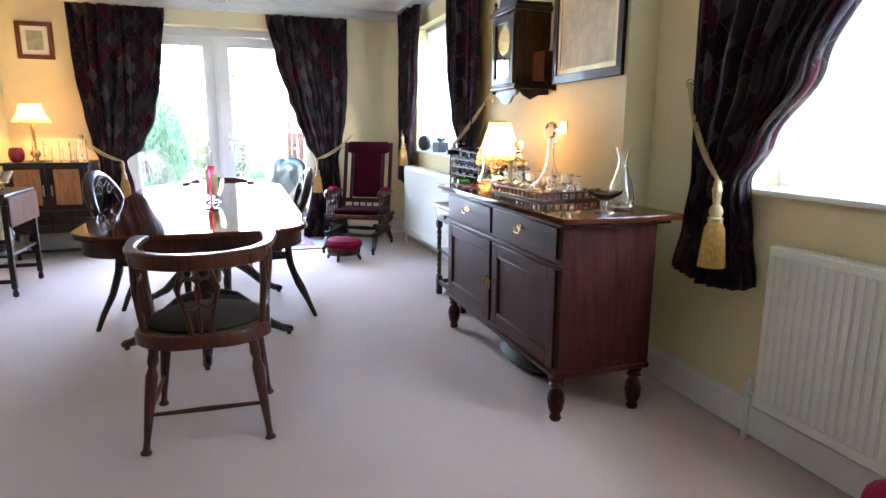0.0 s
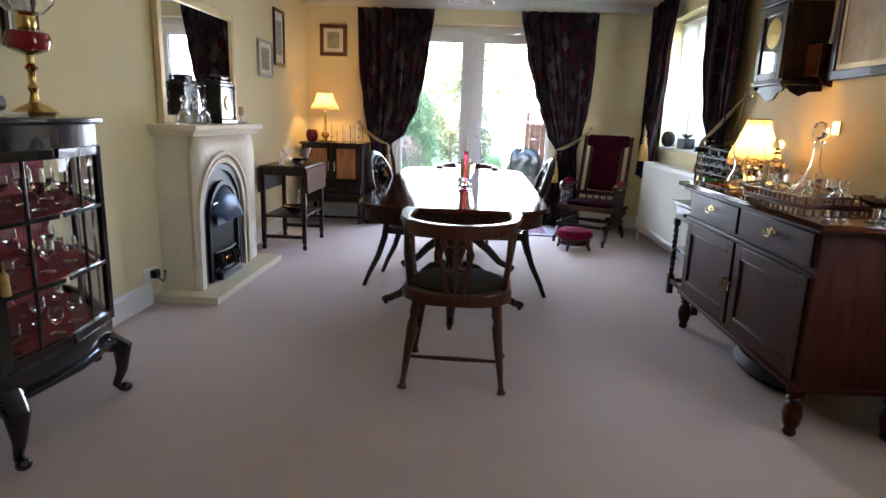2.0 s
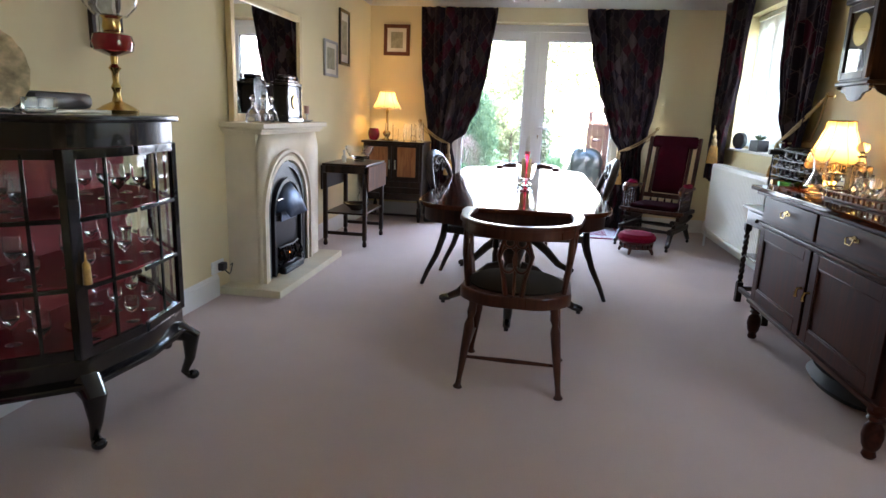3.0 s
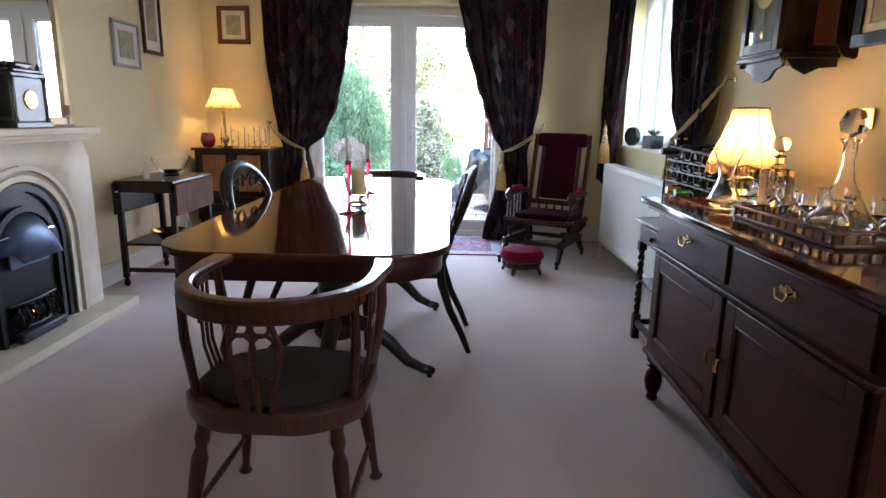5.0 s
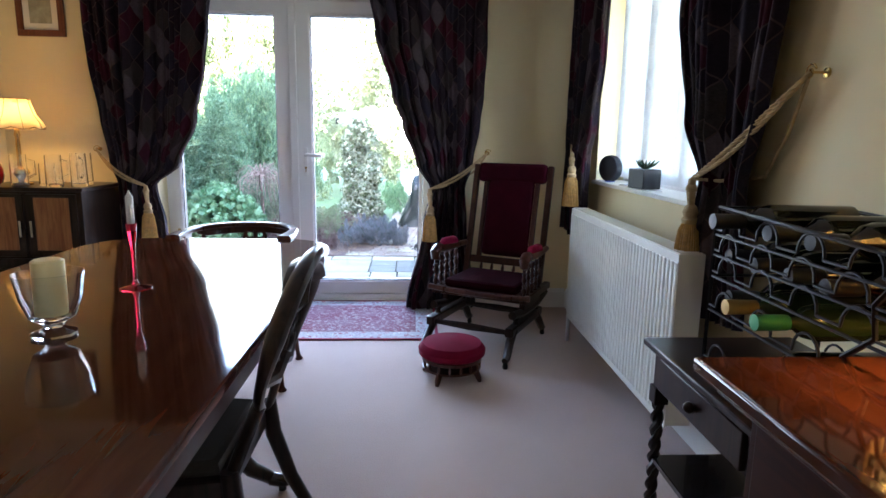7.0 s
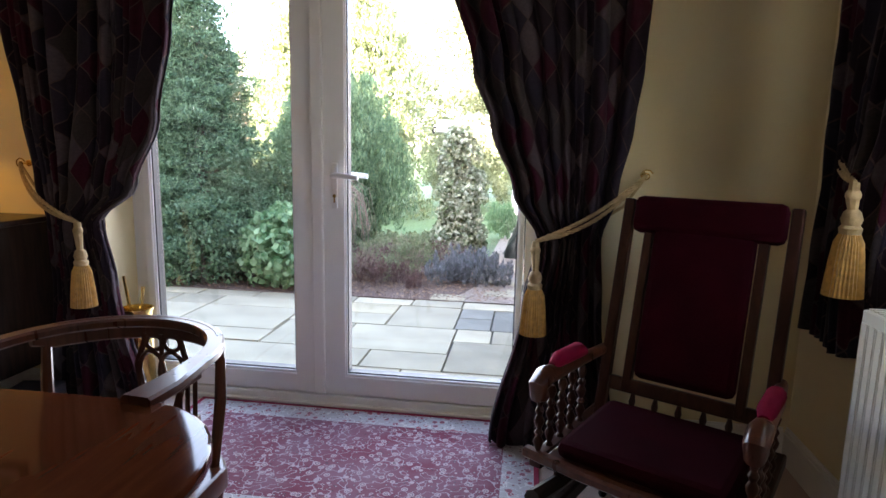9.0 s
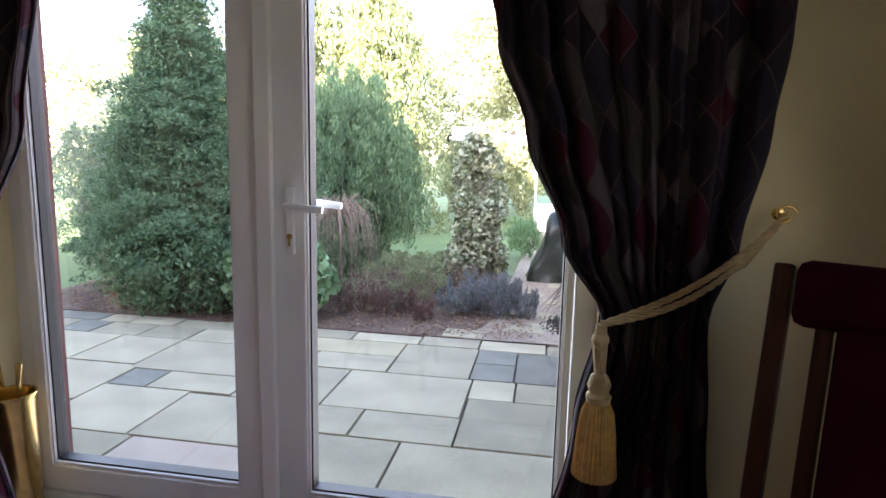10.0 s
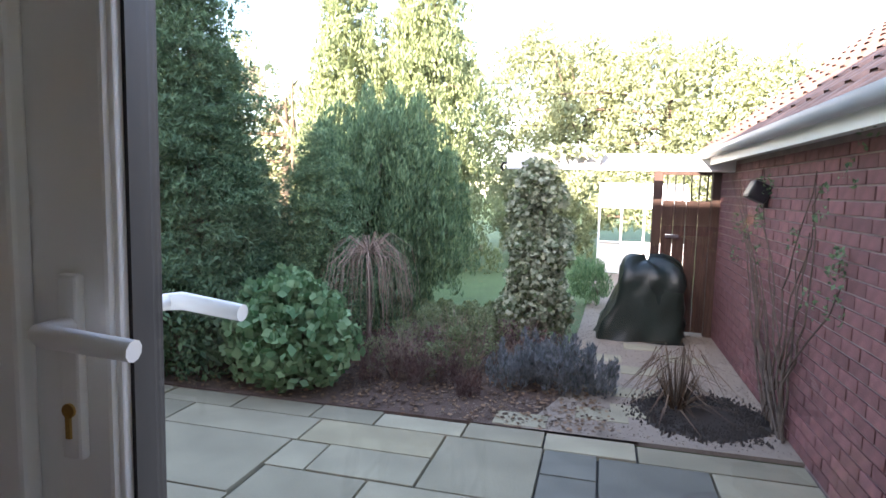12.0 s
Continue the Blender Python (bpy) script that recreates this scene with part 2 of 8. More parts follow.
REDFR = wood("red_brown_frame_wood", (0.11, 0.035, 0.018), (0.18, 0.065, 0.03), 0.4, 0.2, "z")
ORANGEW = wood("orange_oak", (0.24, 0.085, 0.03), (0.40, 0.17, 0.06), 0.35, 0.3, "z", 1.5)
BLACKW = mat("black_lacquer", (0.012, 0.009, 0.009), 0.18, var=0.2, coat=0.5)
SEATM = mat("olive_seat_cloth", (0.034, 0.025, 0.016), 0.9, var=0.2, fine=0.5, fscale=300, bump=0.4)
VELVET = mat("burgundy_velvet", (0.026, 0.0010, 0.004), 0.95, var=0.25, sheen=0.0, bump=0.3, fscale=200)
CRIMSON = mat("crimson_velvet", (0.17, 0.004, 0.022), 0.95, var=0.2, sheen=0.0, bump=0.3, fscale=200)
REDLINE = mat("red_silk_lining", (0.30, 0.012, 0.018), 0.7, var=0.2)
BRASS = mat("aged_brass", (0.62, 0.42, 0.15), 0.25, 1.0, var=0.2, scale=30)
STEEL = mat("steel", (0.55, 0.56, 0.58), 0.25, 1.0, var=0.1)
IRON = mat("black_iron", (0.012, 0.012, 0.013), 0.4, 0.6, var=0.2)
CASTM = mat("cast_iron", (0.02, 0.022, 0.025), 0.35, 0.5, var=0.2, bump=0.4)
HOODM = mat("polished_iron_hood", (0.085, 0.12, 0.18), 0.42, 0.7, var=0.2)
STONE = mat("cream_surround", (0.72, 0.62, 0.46), 0.6, var=0.05, scale=8, bump=0.15)
HEARTHM = mat("cream_hearth", (0.66, 0.56, 0.38), 0.45, var=0.06, scale=8)
CURT = diamonds("harlequin_curtain")
TRAYW = wood("tray_mahogany", (0.09, 0.028, 0.014), (0.15, 0.05, 0.024), 0.4, 0.1, "y")
ROPE = mat("cream_rope", (0.42, 0.29, 0.14), 0.8, var=0.2, scale=40, bump=0.6)
TASSEL = mat("gold_silk_tassel", (0.50, 0.27, 0.06), 0.6, var=0.25, scale=60, sheen=0.3)
SHADE = translucent("cream_lampshade", (0.92, 0.84, 0.66), 0.6)
BLIND = translucent("white_blind_cloth", (0.9, 0.9, 0.88), 0.5)
CRYSTAL = glass("cut_crystal", (1, 1, 1), 0.02, 0.35)
CLEAR = glass("clear_glass")
REDGL = glass("red_glass", (0.75, 0.02, 0.05))
PANE = sheet_glass("window_glass")
MIRROR = mat("mirror_silver", (0.92, 0.93, 0.92), 0.01, 1.0, var=0)
GILT = mat("pale_gilt_frame", (0.66, 0.52, 0.28), 0.4, 0.3, var=0.15)
CANDLE = mat("ivory_wax", (0.80, 0.64, 0.32), 0.5, var=0.05)
WAX = mat("white_wax", (0.82, 0.8, 0.74), 0.5, var=0.03)
BLACKP = mat("black_plastic", (0.012, 0.012, 0.014), 0.45, var=0.1)
WHITEP = mat("white_plastic", (0.8, 0.8, 0.78), 0.35, var=0.02)
PAPER = mat("ivory_mount", (0.72, 0.68, 0.58), 0.8, var=0.04)
PRINT = mat("faded_print", (0.34, 0.32, 0.22), 0.7, var=0.5, scale=14, fine=0.4, fscale=45)
SEPIA = mat("sepia_harbour_picture", (0.52, 0.43, 0.27), 0.6, var=0.35, scale=7, fine=0.3, fscale=30)
RUG = oriental("red_rug_field")
RUGB = oriental("red_rug_border", True)
RUGE = mat("dark_red_binding", (0.26, 0.012, 0.04), 0.95, var=0.2, bump=0.4)
CERAMIC = mat("white_ceramic", (0.8, 0.78, 0.74), 0.2, var=0.04, coat=0.4)
PLATEM = mat("floral_plate", (0.6, 0.45, 0.25), 0.15, var=0.6, scale=22, coat=0.6)
GREENB = mat("green_bottle_glass", (0.03, 0.05, 0.012), 0.08, var=0.15, coat=0.6)
DARKB = mat("dark_bottle", (0.008, 0.012, 0.008), 0.08, var=0.1, coat=0.6)
GOLDFOIL = mat("gold_foil", (0.6, 0.38, 0.12), 0.4, 0.5, var=0.1)
GREENF = mat("green_foil", (0.05, 0.32, 0.12), 0.4, 0.3, var=0.1)
EMBER = mat("embers", (0.02, 0.01, 0.008), 0.9, var=0.5)
SUCC = mat("succulent_leaf", (0.05, 0.10, 0.05), 0.5, var=0.2)

for m_, lv in ((LEAFW, 0.06), (VELVET, 0.08), (CRIMSON, 0.12), (CURT, 0.12), (CARPET, 0.2), (SEATM, 0.15)):
    m_.node_tree.nodes["Principled BSDF"].inputs["Specular IOR Level"].default_value = lv
SLABM = mat("sandstone_slab", (0.30, 0.255, 0.165), 0.95, var=0.36, scale=2.6, fine=0.4, fscale=60, bump=0.5, rand=0.24)
SLABD = mat("grey_slab", (0.16, 0.15, 0.115), 0.95, var=0.42, scale=4, fine=0.4, fscale=60, bump=0.5, rand=0.15)
MORTAR = mat("dark_joint", (0.06, 0.058, 0.05), 0.95, var=0.3, bump=0.5)
BRICKM = mat("red_brick", (0.19, 0.075, 0.07), 0.85, var=0.25, scale=12, bump=0.5, rand=0.25)
MORT2 = mat("lime_mortar", (0.30, 0.22, 0.20), 0.95, var=0.2, bump=0.4)
TILEM = mat("clay_roof_tile", (0.20, 0.11, 0.08), 0.8, var=0.3, scale=9, bump=0.4, rand=0.25)
SOIL = mat("dark_soil", (0.10, 0.06, 0.042), 0.95, var=0.4, scale=5, fine=0.6, fscale=50, bump=1.0)
COMPOST = mat("black_compost", (0.035, 0.027, 0.022), 0.95, var=0.4, fine=0.6, fscale=60, bump=1.0)
GRASS = mat("lawn", (0.085, 0.135, 0.045), 0.9, var=0.3, scale=3, fine=0.6, fscale=60, bump=1.0)
GRAVEL = mat("tan_gravel", (0.28, 0.215, 0.16), 0.9, var=0.35, scale=40, fine=0.6, fscale=110, bump=1.0)
BARK = mat("bark", (0.10, 0.07, 0.05), 0.9, var=0.3, scale=12, bump=0.6)
TWIG = mat("bare_twig", (0.28, 0.20, 0.15), 0.85, var=0.45, scale=20)
# conifer green paled to carry sunlight and haze in the colour
PALEC = leaf("sunlit_conifer_leaf", (0.14, 0.20, 0.14), (0.32, 0.38, 0.28))
YEW = leaf("dark_conifer_leaf", (0.030, 0.075, 0.038), (0.18, 0.28, 0.14))
YEW2 = leaf("green_conifer_leaf", (0.055, 0.12, 0.06), (0.25, 0.36, 0.18))
LIME = leaf("bright_hedge_leaf", (0.21, 0.24, 0.13), (0.36, 0.38, 0.22))
CYP = leaf("cypress_leaf", (0.15, 0.19, 0.09), (0.28, 0.32, 0.16))
HOLLY = leaf("glossy_shrub_leaf", (0.07, 0.17, 0.065), (0.27, 0.40, 0.20))
IVYM = leaf("variegated_ivy_leaf", (0.09, 0.13, 0.05), (0.52, 0.53, 0.38))
LITTER = leaf("fallen_leaf", (0.05, 0.026, 0.016), (0.34, 0.20, 0.11))
LAVM = leaf("lavender_leaf", (0.11, 0.12, 0.105), (0.25, 0.26, 0.27))
HEATH = leaf("brown_heather_leaf", (0.08, 0.04, 0.035), (0.19, 0.11, 0.09))
DRYG = leaf("dry_grass_blade", (0.10, 0.055, 0.03), (0.34, 0.22, 0.14))
TARP = mat("dark_green_tarpaulin", (0.006, 0.013, 0.010), 0.42, var=0.3, scale=4, bump=1.0, fscale=14)
GATEM = wood("brown_stained_gate", (0.045, 0.024, 0.018), (0.095, 0.05, 0.038), 0.6, 0.0, "z")
BEAMW = mat("white_painted_beam", (0.78, 0.76, 0.72), 0.5, var=0.06)
GUTT = mat("grey_gutter", (0.45, 0.47, 0.5), 0.35, var=0.1)


# ---- builders ----
class B:
    """A mesh in the making."""

    def __init__(self):
        self.bm = bmesh.new()

    def join(self, other, m=None):
        me = bpy.data.meshes.new("t")
        other.to_mesh(me)
        other.free()
        if m is not None:
            me.transform(m)
        self.bm.from_mesh(me)
        bpy.data.meshes.remove(me)
        return self

    def box(self, x0, x1, y0, y1, z0, z1, bev=0.003, m=None):
        t = bmesh.new()
        bmesh.ops.create_cube(t, size=1, matrix=Matrix.Translation(((x0 + x1) / 2, (y0 + y1) / 2, (z0 + z1) / 2)) @ Matrix.Diagonal((abs(x1 - x0), abs(y1 - y0), abs(z1 - z0), 1)))
        if bev:
            bmesh.ops.bevel(t, geom=t.edges[:], offset=bev, segments=2, profile=0.5, affect="EDGES")
        t.normal_update()
        for f in t.faces:
            f.smooth = max(map(abs, f.normal)) > 0.999  # here "smooth" marks what part() keeps flat
        return self.join(t, m)

    def lathe(self, prof, c=(0, 0, 0), seg=20, m=None, sx=1.0, sy=1.0, scallop=0.0, lobes=8):
        rings = []
        for r, z in prof:
            ring = []
            for i in range(seg):
                a = 2 * math.pi * i / seg
                k = r * (1 + scallop * abs(math.sin(lobes * a / 2)))
                p = Vector((k * math.cos(a) * sx + c[0], k * math.sin(a) * sy + c[1], z + c[2]))
                ring.append(self.bm.verts.new(m @ p if m is not None else p))
            rings.append(ring)
        for a, b in zip(rings, rings[1:]):
            for i in range(seg):
                j = (i + 1) % seg
                self.bm.faces.new((a[i], a[j], b[j], b[i]))
        if prof[0][0] > 1e-6:
            self.bm.faces.new(rings[0][::-1])
        if prof[-1][0] > 1e-6:
            self.bm.faces.new(rings[-1])
        return self

    def tube(self, pts, r, seg=8, m=None, flat=1.0):
        pts = [Vector(p) for p in pts]
        rings, n = [], len(pts)
        prev = None
        for i, p in enumerate(pts):
            d = (pts[min(i + 1, n - 1)] - pts[max(i - 1, 0)]).normalized()
            side = prev if prev is not None else (Vector((0, 0, 1)) if abs(d.z) < 0.9 else Vector((1, 0, 0)))
            up = (side - d * side.dot(d)).normalized()
            prev = up
            w = d.cross(up)
            rad = r[i] if isinstance(r, (list, tuple)) else r
            ring = []
            for k in range(seg):
                a = 2 * math.pi * k / seg
                q = p + up * math.cos(a) * rad * flat + w * math.sin(a) * rad
                ring.append(self.bm.verts.new(m @ q if m is not None else q))
            rings.append(ring)
        for a, b in zip(rings, rings[1:]):
            for k in range(seg):
                j = (k + 1) % seg
                self.bm.faces.new((a[k], a[j], b[j], b[k]))
        self.bm.faces.new(rings[0][::-1])
        self.bm.faces.new(rings[-1])
        return self

    def prism(self, poly, z0, z1, bev=0.0, m=None):
        t = bmesh.new()
        f = t.faces.new([t.verts.new((x, y, z0)) for x, y in poly])
        r = bmesh.ops.extrude_face_region(t, geom=[f])
        bmesh.ops.translate(t, vec=(0, 0, z1 - z0), verts=[v for v in r["geom"] if isinstance(v, bmesh.types.BMVert)])
        bmesh.ops.recalc_face_normals(t, faces=t.faces[:])
        if bev:
            es = [e for e in t.edges if abs(e.verts[0].co.z - e.verts[1].co.z) < 1e-6]
            bmesh.ops.bevel(t, geom=es, offset=bev, segments=2, profile=0.5, affect="EDGES")
        t.normal_update()
        for f in t.faces:
            f.smooth = abs(f.normal.z) > 0.999
        return self.join(t, m)

    def sweep(self, pts, w, h, m=None):
        """A flat rail with eased corners along level points: w wide across, h high (numbers or lists)."""
        pts = [Vector(p) for p in pts]
        n, rings = len(pts), []
        for i, p in enumerate(pts):
            d = (pts[min(i + 1, n - 1)] - pts[max(i - 1, 0)]).normalized()
            side = d.cross(Vector((0, 0, 1))).normalized()
            a, c = (w[i] if isinstance(w, list) else w) / 2, (h[i] if isinstance(h, list) else h) / 2
            e = min(a, c) * 0.45
            ring = [p + side * x + Vector((0, 0, z)) for x, z in ((a, c - e), (a - e, c), (e - a, c), (-a, c - e), (-a, e - c), (e - a, -c), (a - e, -c), (a, e - c))]
            rings.append([self.bm.verts.new(m @ q if m is not None else q) for q in ring])
        for a, b in zip(rings, rings[1:]):
            for k in range(8):
                j = (k + 1) % 8
                self.bm.faces.new((a[k], a[j], b[j], b[k]))
        self.bm.faces.new(rings[0][::-1])
        self.bm.faces.new(rings[-1])
        return self

    def ball(self, c, r, seg=14, sz=1.0):
        n = seg // 2
        return self.lathe([(max(r * math.sin(math.pi * i / n), 1e-7), -r * sz * math.cos(math.pi * i / n)) for i in range(n + 1)], c, seg)

    def grid(self, rows, uvs=None, close=False):
        vs = [[self.bm.verts.new(p) for p in row] for row in rows]
        lay = self.bm.loops.layers.uv.verify() if uvs else None
        for j in range(len(vs) - 1):
            for i in range(len(vs[0]) - 1):
                f = self.bm.faces.new((vs[j][i], vs[j][i + 1], vs[j + 1][i + 1], vs[j + 1][i]))
                if uvs:
                    for lp, (b_, a_) in zip(f.loops, ((j, i), (j, i + 1), (j + 1, i + 1), (j + 1, i))):
                        lp[lay].uv = uvs[b_][a_]
        return self


def part(name, b, material, parent=None, label="", kind="", angle=38, solid=0.0):
    me = bpy.data.meshes.new(name)
    if isinstance(b, B):
        bmesh.ops.recalc_face_normals(b.bm, faces=b.bm.faces[:])
        b.bm.to_mesh(me)
        b.bm.free()
    else:
        me.from_pydata(b[0], [], b[1])
    flat = [0] * len(me.polygons)
    if isinstance(b, B):
        me.polygons.foreach_get("use_smooth", flat)
    me.polygons.foreach_set("use_smooth", [True] * len(flat))
    me.set_sharp_from_angle(angle=radians(angle))
    me.polygons.foreach_set("use_smooth", [not k for k in flat])
    me.materials.append(material)
    ob = new(name, me)
    if parent is not None:
        ob.parent = parent
    if solid:
        sm = ob.modifiers.new("solid", "SOLIDIFY")
        sm.thickness = solid
    tagged(ob, label=label, kind=kind)
    return ob


def thing(name, at, rz, label, category, group=""):
    ob = new(name)
    ob.matrix_world = pose(*at, 0, 0, rz)
    ob.empty_display_size = 0.1
    return tagged(ob, label=label, category=category, group=group)


def struct(name, b, material, label=""):
    return part(name, b, material, None, label, "structure")


def whole(name, b, material, label, category, at=(0, 0, 0), rz=0, group=""):
    ob = part(name, b, material, None, label)
    ob.matrix_world = pose(*at, 0, 0, rz)
    return tagged(ob, category=category, group=group)


def smooth(keys, x):
    """Piecewise smooth value at x from (x, value) keys."""
    keys = sorted(keys)
    if x <= keys[0][0]:
        return keys[0][1]
    for (a, u), (b, v) in zip(keys, keys[1:]):
        if x <= b:
            k = (x - a) / (b - a)
            k = k * k * (3 - 2 * k)
            return u + (v - u) * k
    return keys[-1][1]


# ---- room ----
W, E, N, S, H = -1.76, 2.10, 6.76, -3.2, 2.44
EB, EC = 2.02, 2.18
T = 0.28
DX0, DX1, DZ = -0.80, 1.10, 2.20
WY0, WY1, WZ0, WZ1 = 4.75, 6.22, 0.95, 2.2
CY0, CY1 = 0.05, 1.85
struct("floor", B().box(W - T, EC + T, S - T, N + T, -0.1, 0, 0), CARPET, "beige pile carpet across the whole room")
struct("ceiling", B().box(W - T, EC + T, S - T, N + T, H, H + 0.1, 0), CEIL, "plain white ceiling")
struct("wall_west", B().box(W - T, W, S - T, N + T, -0.02, H, 0), WALL, "cream painted wall behind the fireplace")
b = B().box(W, DX0, N, N + T, -0.02, H, 0).box(DX1, E, N, N + T, -0.02, H, 0).box(DX0, DX1, N, N + T, DZ, H, 0)
struct("wall_north", b, WALL, "cream painted wall with the garden doors")
b = B().box(E, EC + T, WY1, N + T, -0.02, H, 0).box(E, EC + T, WY0, WY1, -0.02, WZ0, 0).box(E, EC + T, WY0, WY1, WZ1, H, 0).box(E, EC + T, 3.1, WY0, -0.02, H, 0)
struct("wall_east", b, WALL, "cream painted wall with the far window")
struct("wall_east_pier", B().box(EB, EC + T, 2.44, 3.1, -0.02, H, 0), WALL, "cream painted projecting pier")
b = B().box(EC, EC + T, CY1, 2.44, -0.02, H, 0).box(EC, EC + T, CY0, CY1, -0.02, WZ0, 0).box(EC, EC + T, CY0, CY1, WZ1, H, 0).box(EC, EC + T, S - T, CY0, -0.02, H, 0)
struct("wall_east_near", b, WALL, "cream painted wall with the near window")
struct("wall_south", B().box(W, EC, S - T, S, -0.02, H, 0), WALL, "plain cream wall closing the room")


def coving(name, x0, y0, x1, y1, nx, ny):
    b = B()
    n = 6
    prof = [(0.09 * (1 - math.sin(math.pi / 2 * k / n)), 0.09 * (1 - math.cos(math.pi / 2 * k / n))) for k in range(n + 1)]
    rows = []
    for d, h in prof:
        rows.append([(x0 + nx * (0.002 + d), y0 + ny * (0.002 + d), H - 0.001 - h * 1.0), (x1 + nx * (0.002 + d), y1 + ny * (0.002 + d), H - 0.001 - h)])
    b.grid(rows)
    struct(name, b, CEIL, "white plaster coving").modifiers.new("solid", "SOLIDIFY").thickness = 0.004


coving("trim", W, N, E, N, 0, -1)
coving("trim", W, N, W, S, 1, 0)
coving("trim", E, N, E, 3.1, -1, 0)
coving("trim", EB, 3.1, EB, 2.44, -1, 0)
coving("trim", EC, 2.44, EC, S, -1, 0)


def skirting(x0, y0, x1, y1, nx, ny):
    b = B()
    for (d, h) in ((0.016, 0.12), (0.011, 0.135), (0.006, 0.143)):
        ax, bx = sorted((x0, x1)) if nx == 0 else sorted((x0, x0 + nx * d))
        ay, by = sorted((y0, y1)) if ny == 0 else sorted((y0, y0 + ny * d))
        b.box(ax, bx, ay, by, 0.001, h, 0.0)
    struct("baseboard", b, GLOSSW, "white gloss skirting board")


skirting(W + 0.02, N, DX0 - 0.04, N, 0, -1)
skirting(DX1 + 0.04, N, E - 0.02, N, 0, -1)
skirting(W, S, W, 3.22, 1, 0)
skirting(W, 4.36, W, N, 1, 0)
skirting(E, 3.1, E, N, -1, 0)
skirting(EB, 2.44, EB, 3.1, -1, 0)
skirting(EC, S, EC, 2.42, -1, 0)
skirting(EB - 0.016, 2.44, EC - 0.02, 2.44, 0, -1)

# garden doors
door = thing("french_doors", (0, 0, 0), 0, "pair of closed white plastic garden doors with clear panes", "door")
tagged(door, kind="structure")
door.name = "door_1"
Y0, Y1 = 6.95, 7.02
part("frame", B().box(DX0, DX0 + 0.06, Y0, Y1, 0.0, DZ, 0.004).box(DX1 - 0.06, DX1, Y0, Y1, 0.0, DZ, 0.004).box(DX0 + 0.06, DX1 - 0.06, Y0, Y1, DZ - 0.07, DZ, 0.004).box(DX0, DX1, Y0 - 0.03, Y1, -0.01, 0.05, 0.006), UPVC, door)
CX, GB, GT = 0.135, 0.145, 2.04


def leaf_door(x0, x1, gx0, gx1):
    lf = part("door", B().box(x0, gx0 + 0.006, Y0 - 0.02, Y1 - 0.01, 0.055, DZ - 0.075, 0.005).box(gx1 - 0.006, x1, Y0 - 0.02, Y1 - 0.01, 0.055, DZ - 0.075, 0.005)
              .box(gx0, gx1, Y0 - 0.02, Y1 - 0.01, 0.055, GB, 0.005).box(gx0, gx1, Y0 - 0.02, Y1 - 0.01, GT, DZ - 0.075, 0.005), UPVC, door)
    bead = B()
    for a, b_, c, d in ((gx0, gx0 + 0.012, GB, GT), (gx1 - 0.012, gx1, GB, GT), (gx0, gx1, GB, GB + 0.012), (gx0, gx1, GT - 0.012, GT)):
        bead.box(a, b_, Y0 - 0.012, Y0 + 0.012, c, d, 0.003)
    part("glazing_bead", bead, UPVC, lf)
    seal = B()
    for a, b_, c, d in ((gx0 + 0.012, gx0 + 0.017, GB, GT), (gx1 - 0.017, gx1 - 0.012, GB, GT), (gx0, gx1, GB + 0.012, GB + 0.018), (gx0, gx1, GT - 0.018, GT - 0.012)):
        seal.box(a, b_, Y0 + 0.0, Y0 + 0.045, c, d, 0.0)
    part("rubber_seal", seal, BLACKP, lf)
    p = part("pane", B().box(gx0 + 0.002, gx1 - 0.002, Y0 + 0.015, Y0 + 0.019, GB + 0.002, GT - 0.002, 0), PANE, lf)
    p.visible_shadow = False
    return lf


leaf_door(DX0 + 0.065, 0.117, -0.70, 0.008)
leaf_door(0.123, DX1 - 0.065, 0.235, 1.02)
part("meeting_stile", B().box(0.095, 0.147, Y0 - 0.045, Y0 - 0.021, 0.06, DZ - 0.08, 0.006), UPVC, door)
hb = B().box(0.185, 0.212, Y0 - 0.032, Y0 - 0.02, 0.93, 1.13, 0.004).tube([(0.200, Y0 - 0.03, 1.075), (0.200, Y0 - 0.065, 1.075), (0.220, Y0 - 0.075, 1.077), (0.316, Y0 - 0.070, 1.070)], [0.011, 0.011, 0.012, 0.011], 10)
part("door_handle", hb, UPVC, door, "white lever handle")
part("door_handle", B().tube([(0.198, Y1 - 0.01, 1.075), (0.198, Y1 + 0.045, 1.075), (0.215, Y1 + 0.055, 1.076), (0.306, Y1 + 0.05, 1.068)], [0.011, 0.011, 0.012, 0.011], 10), UPVC, door, "white outer lever handle")
part("keyhole", B().lathe([(0.008, 0), (0.008, 0.003)], (0, 0, 0), 12, pose(0.198, Y0 - 0.032, 0.985, 90)).box(0.195, 0.201, Y0 - 0.036, Y0 - 0.033, 0.955, 0.98, 0), BRASS, door)
struct("door_sill", B().box(DX0 + 0.001, DX1 - 0.001, Y0 - 0.055, Y0 - 0.031, -0.01, 0.02, 0.004), GLOSSW, "narrow white inner threshold strip")
struct("trim", B().box(DX0 + 0.08, DX1 - 0.08, 6.80, 6.82, 2.225, 2.245, 0), GLOSSW, "white track above the doors")


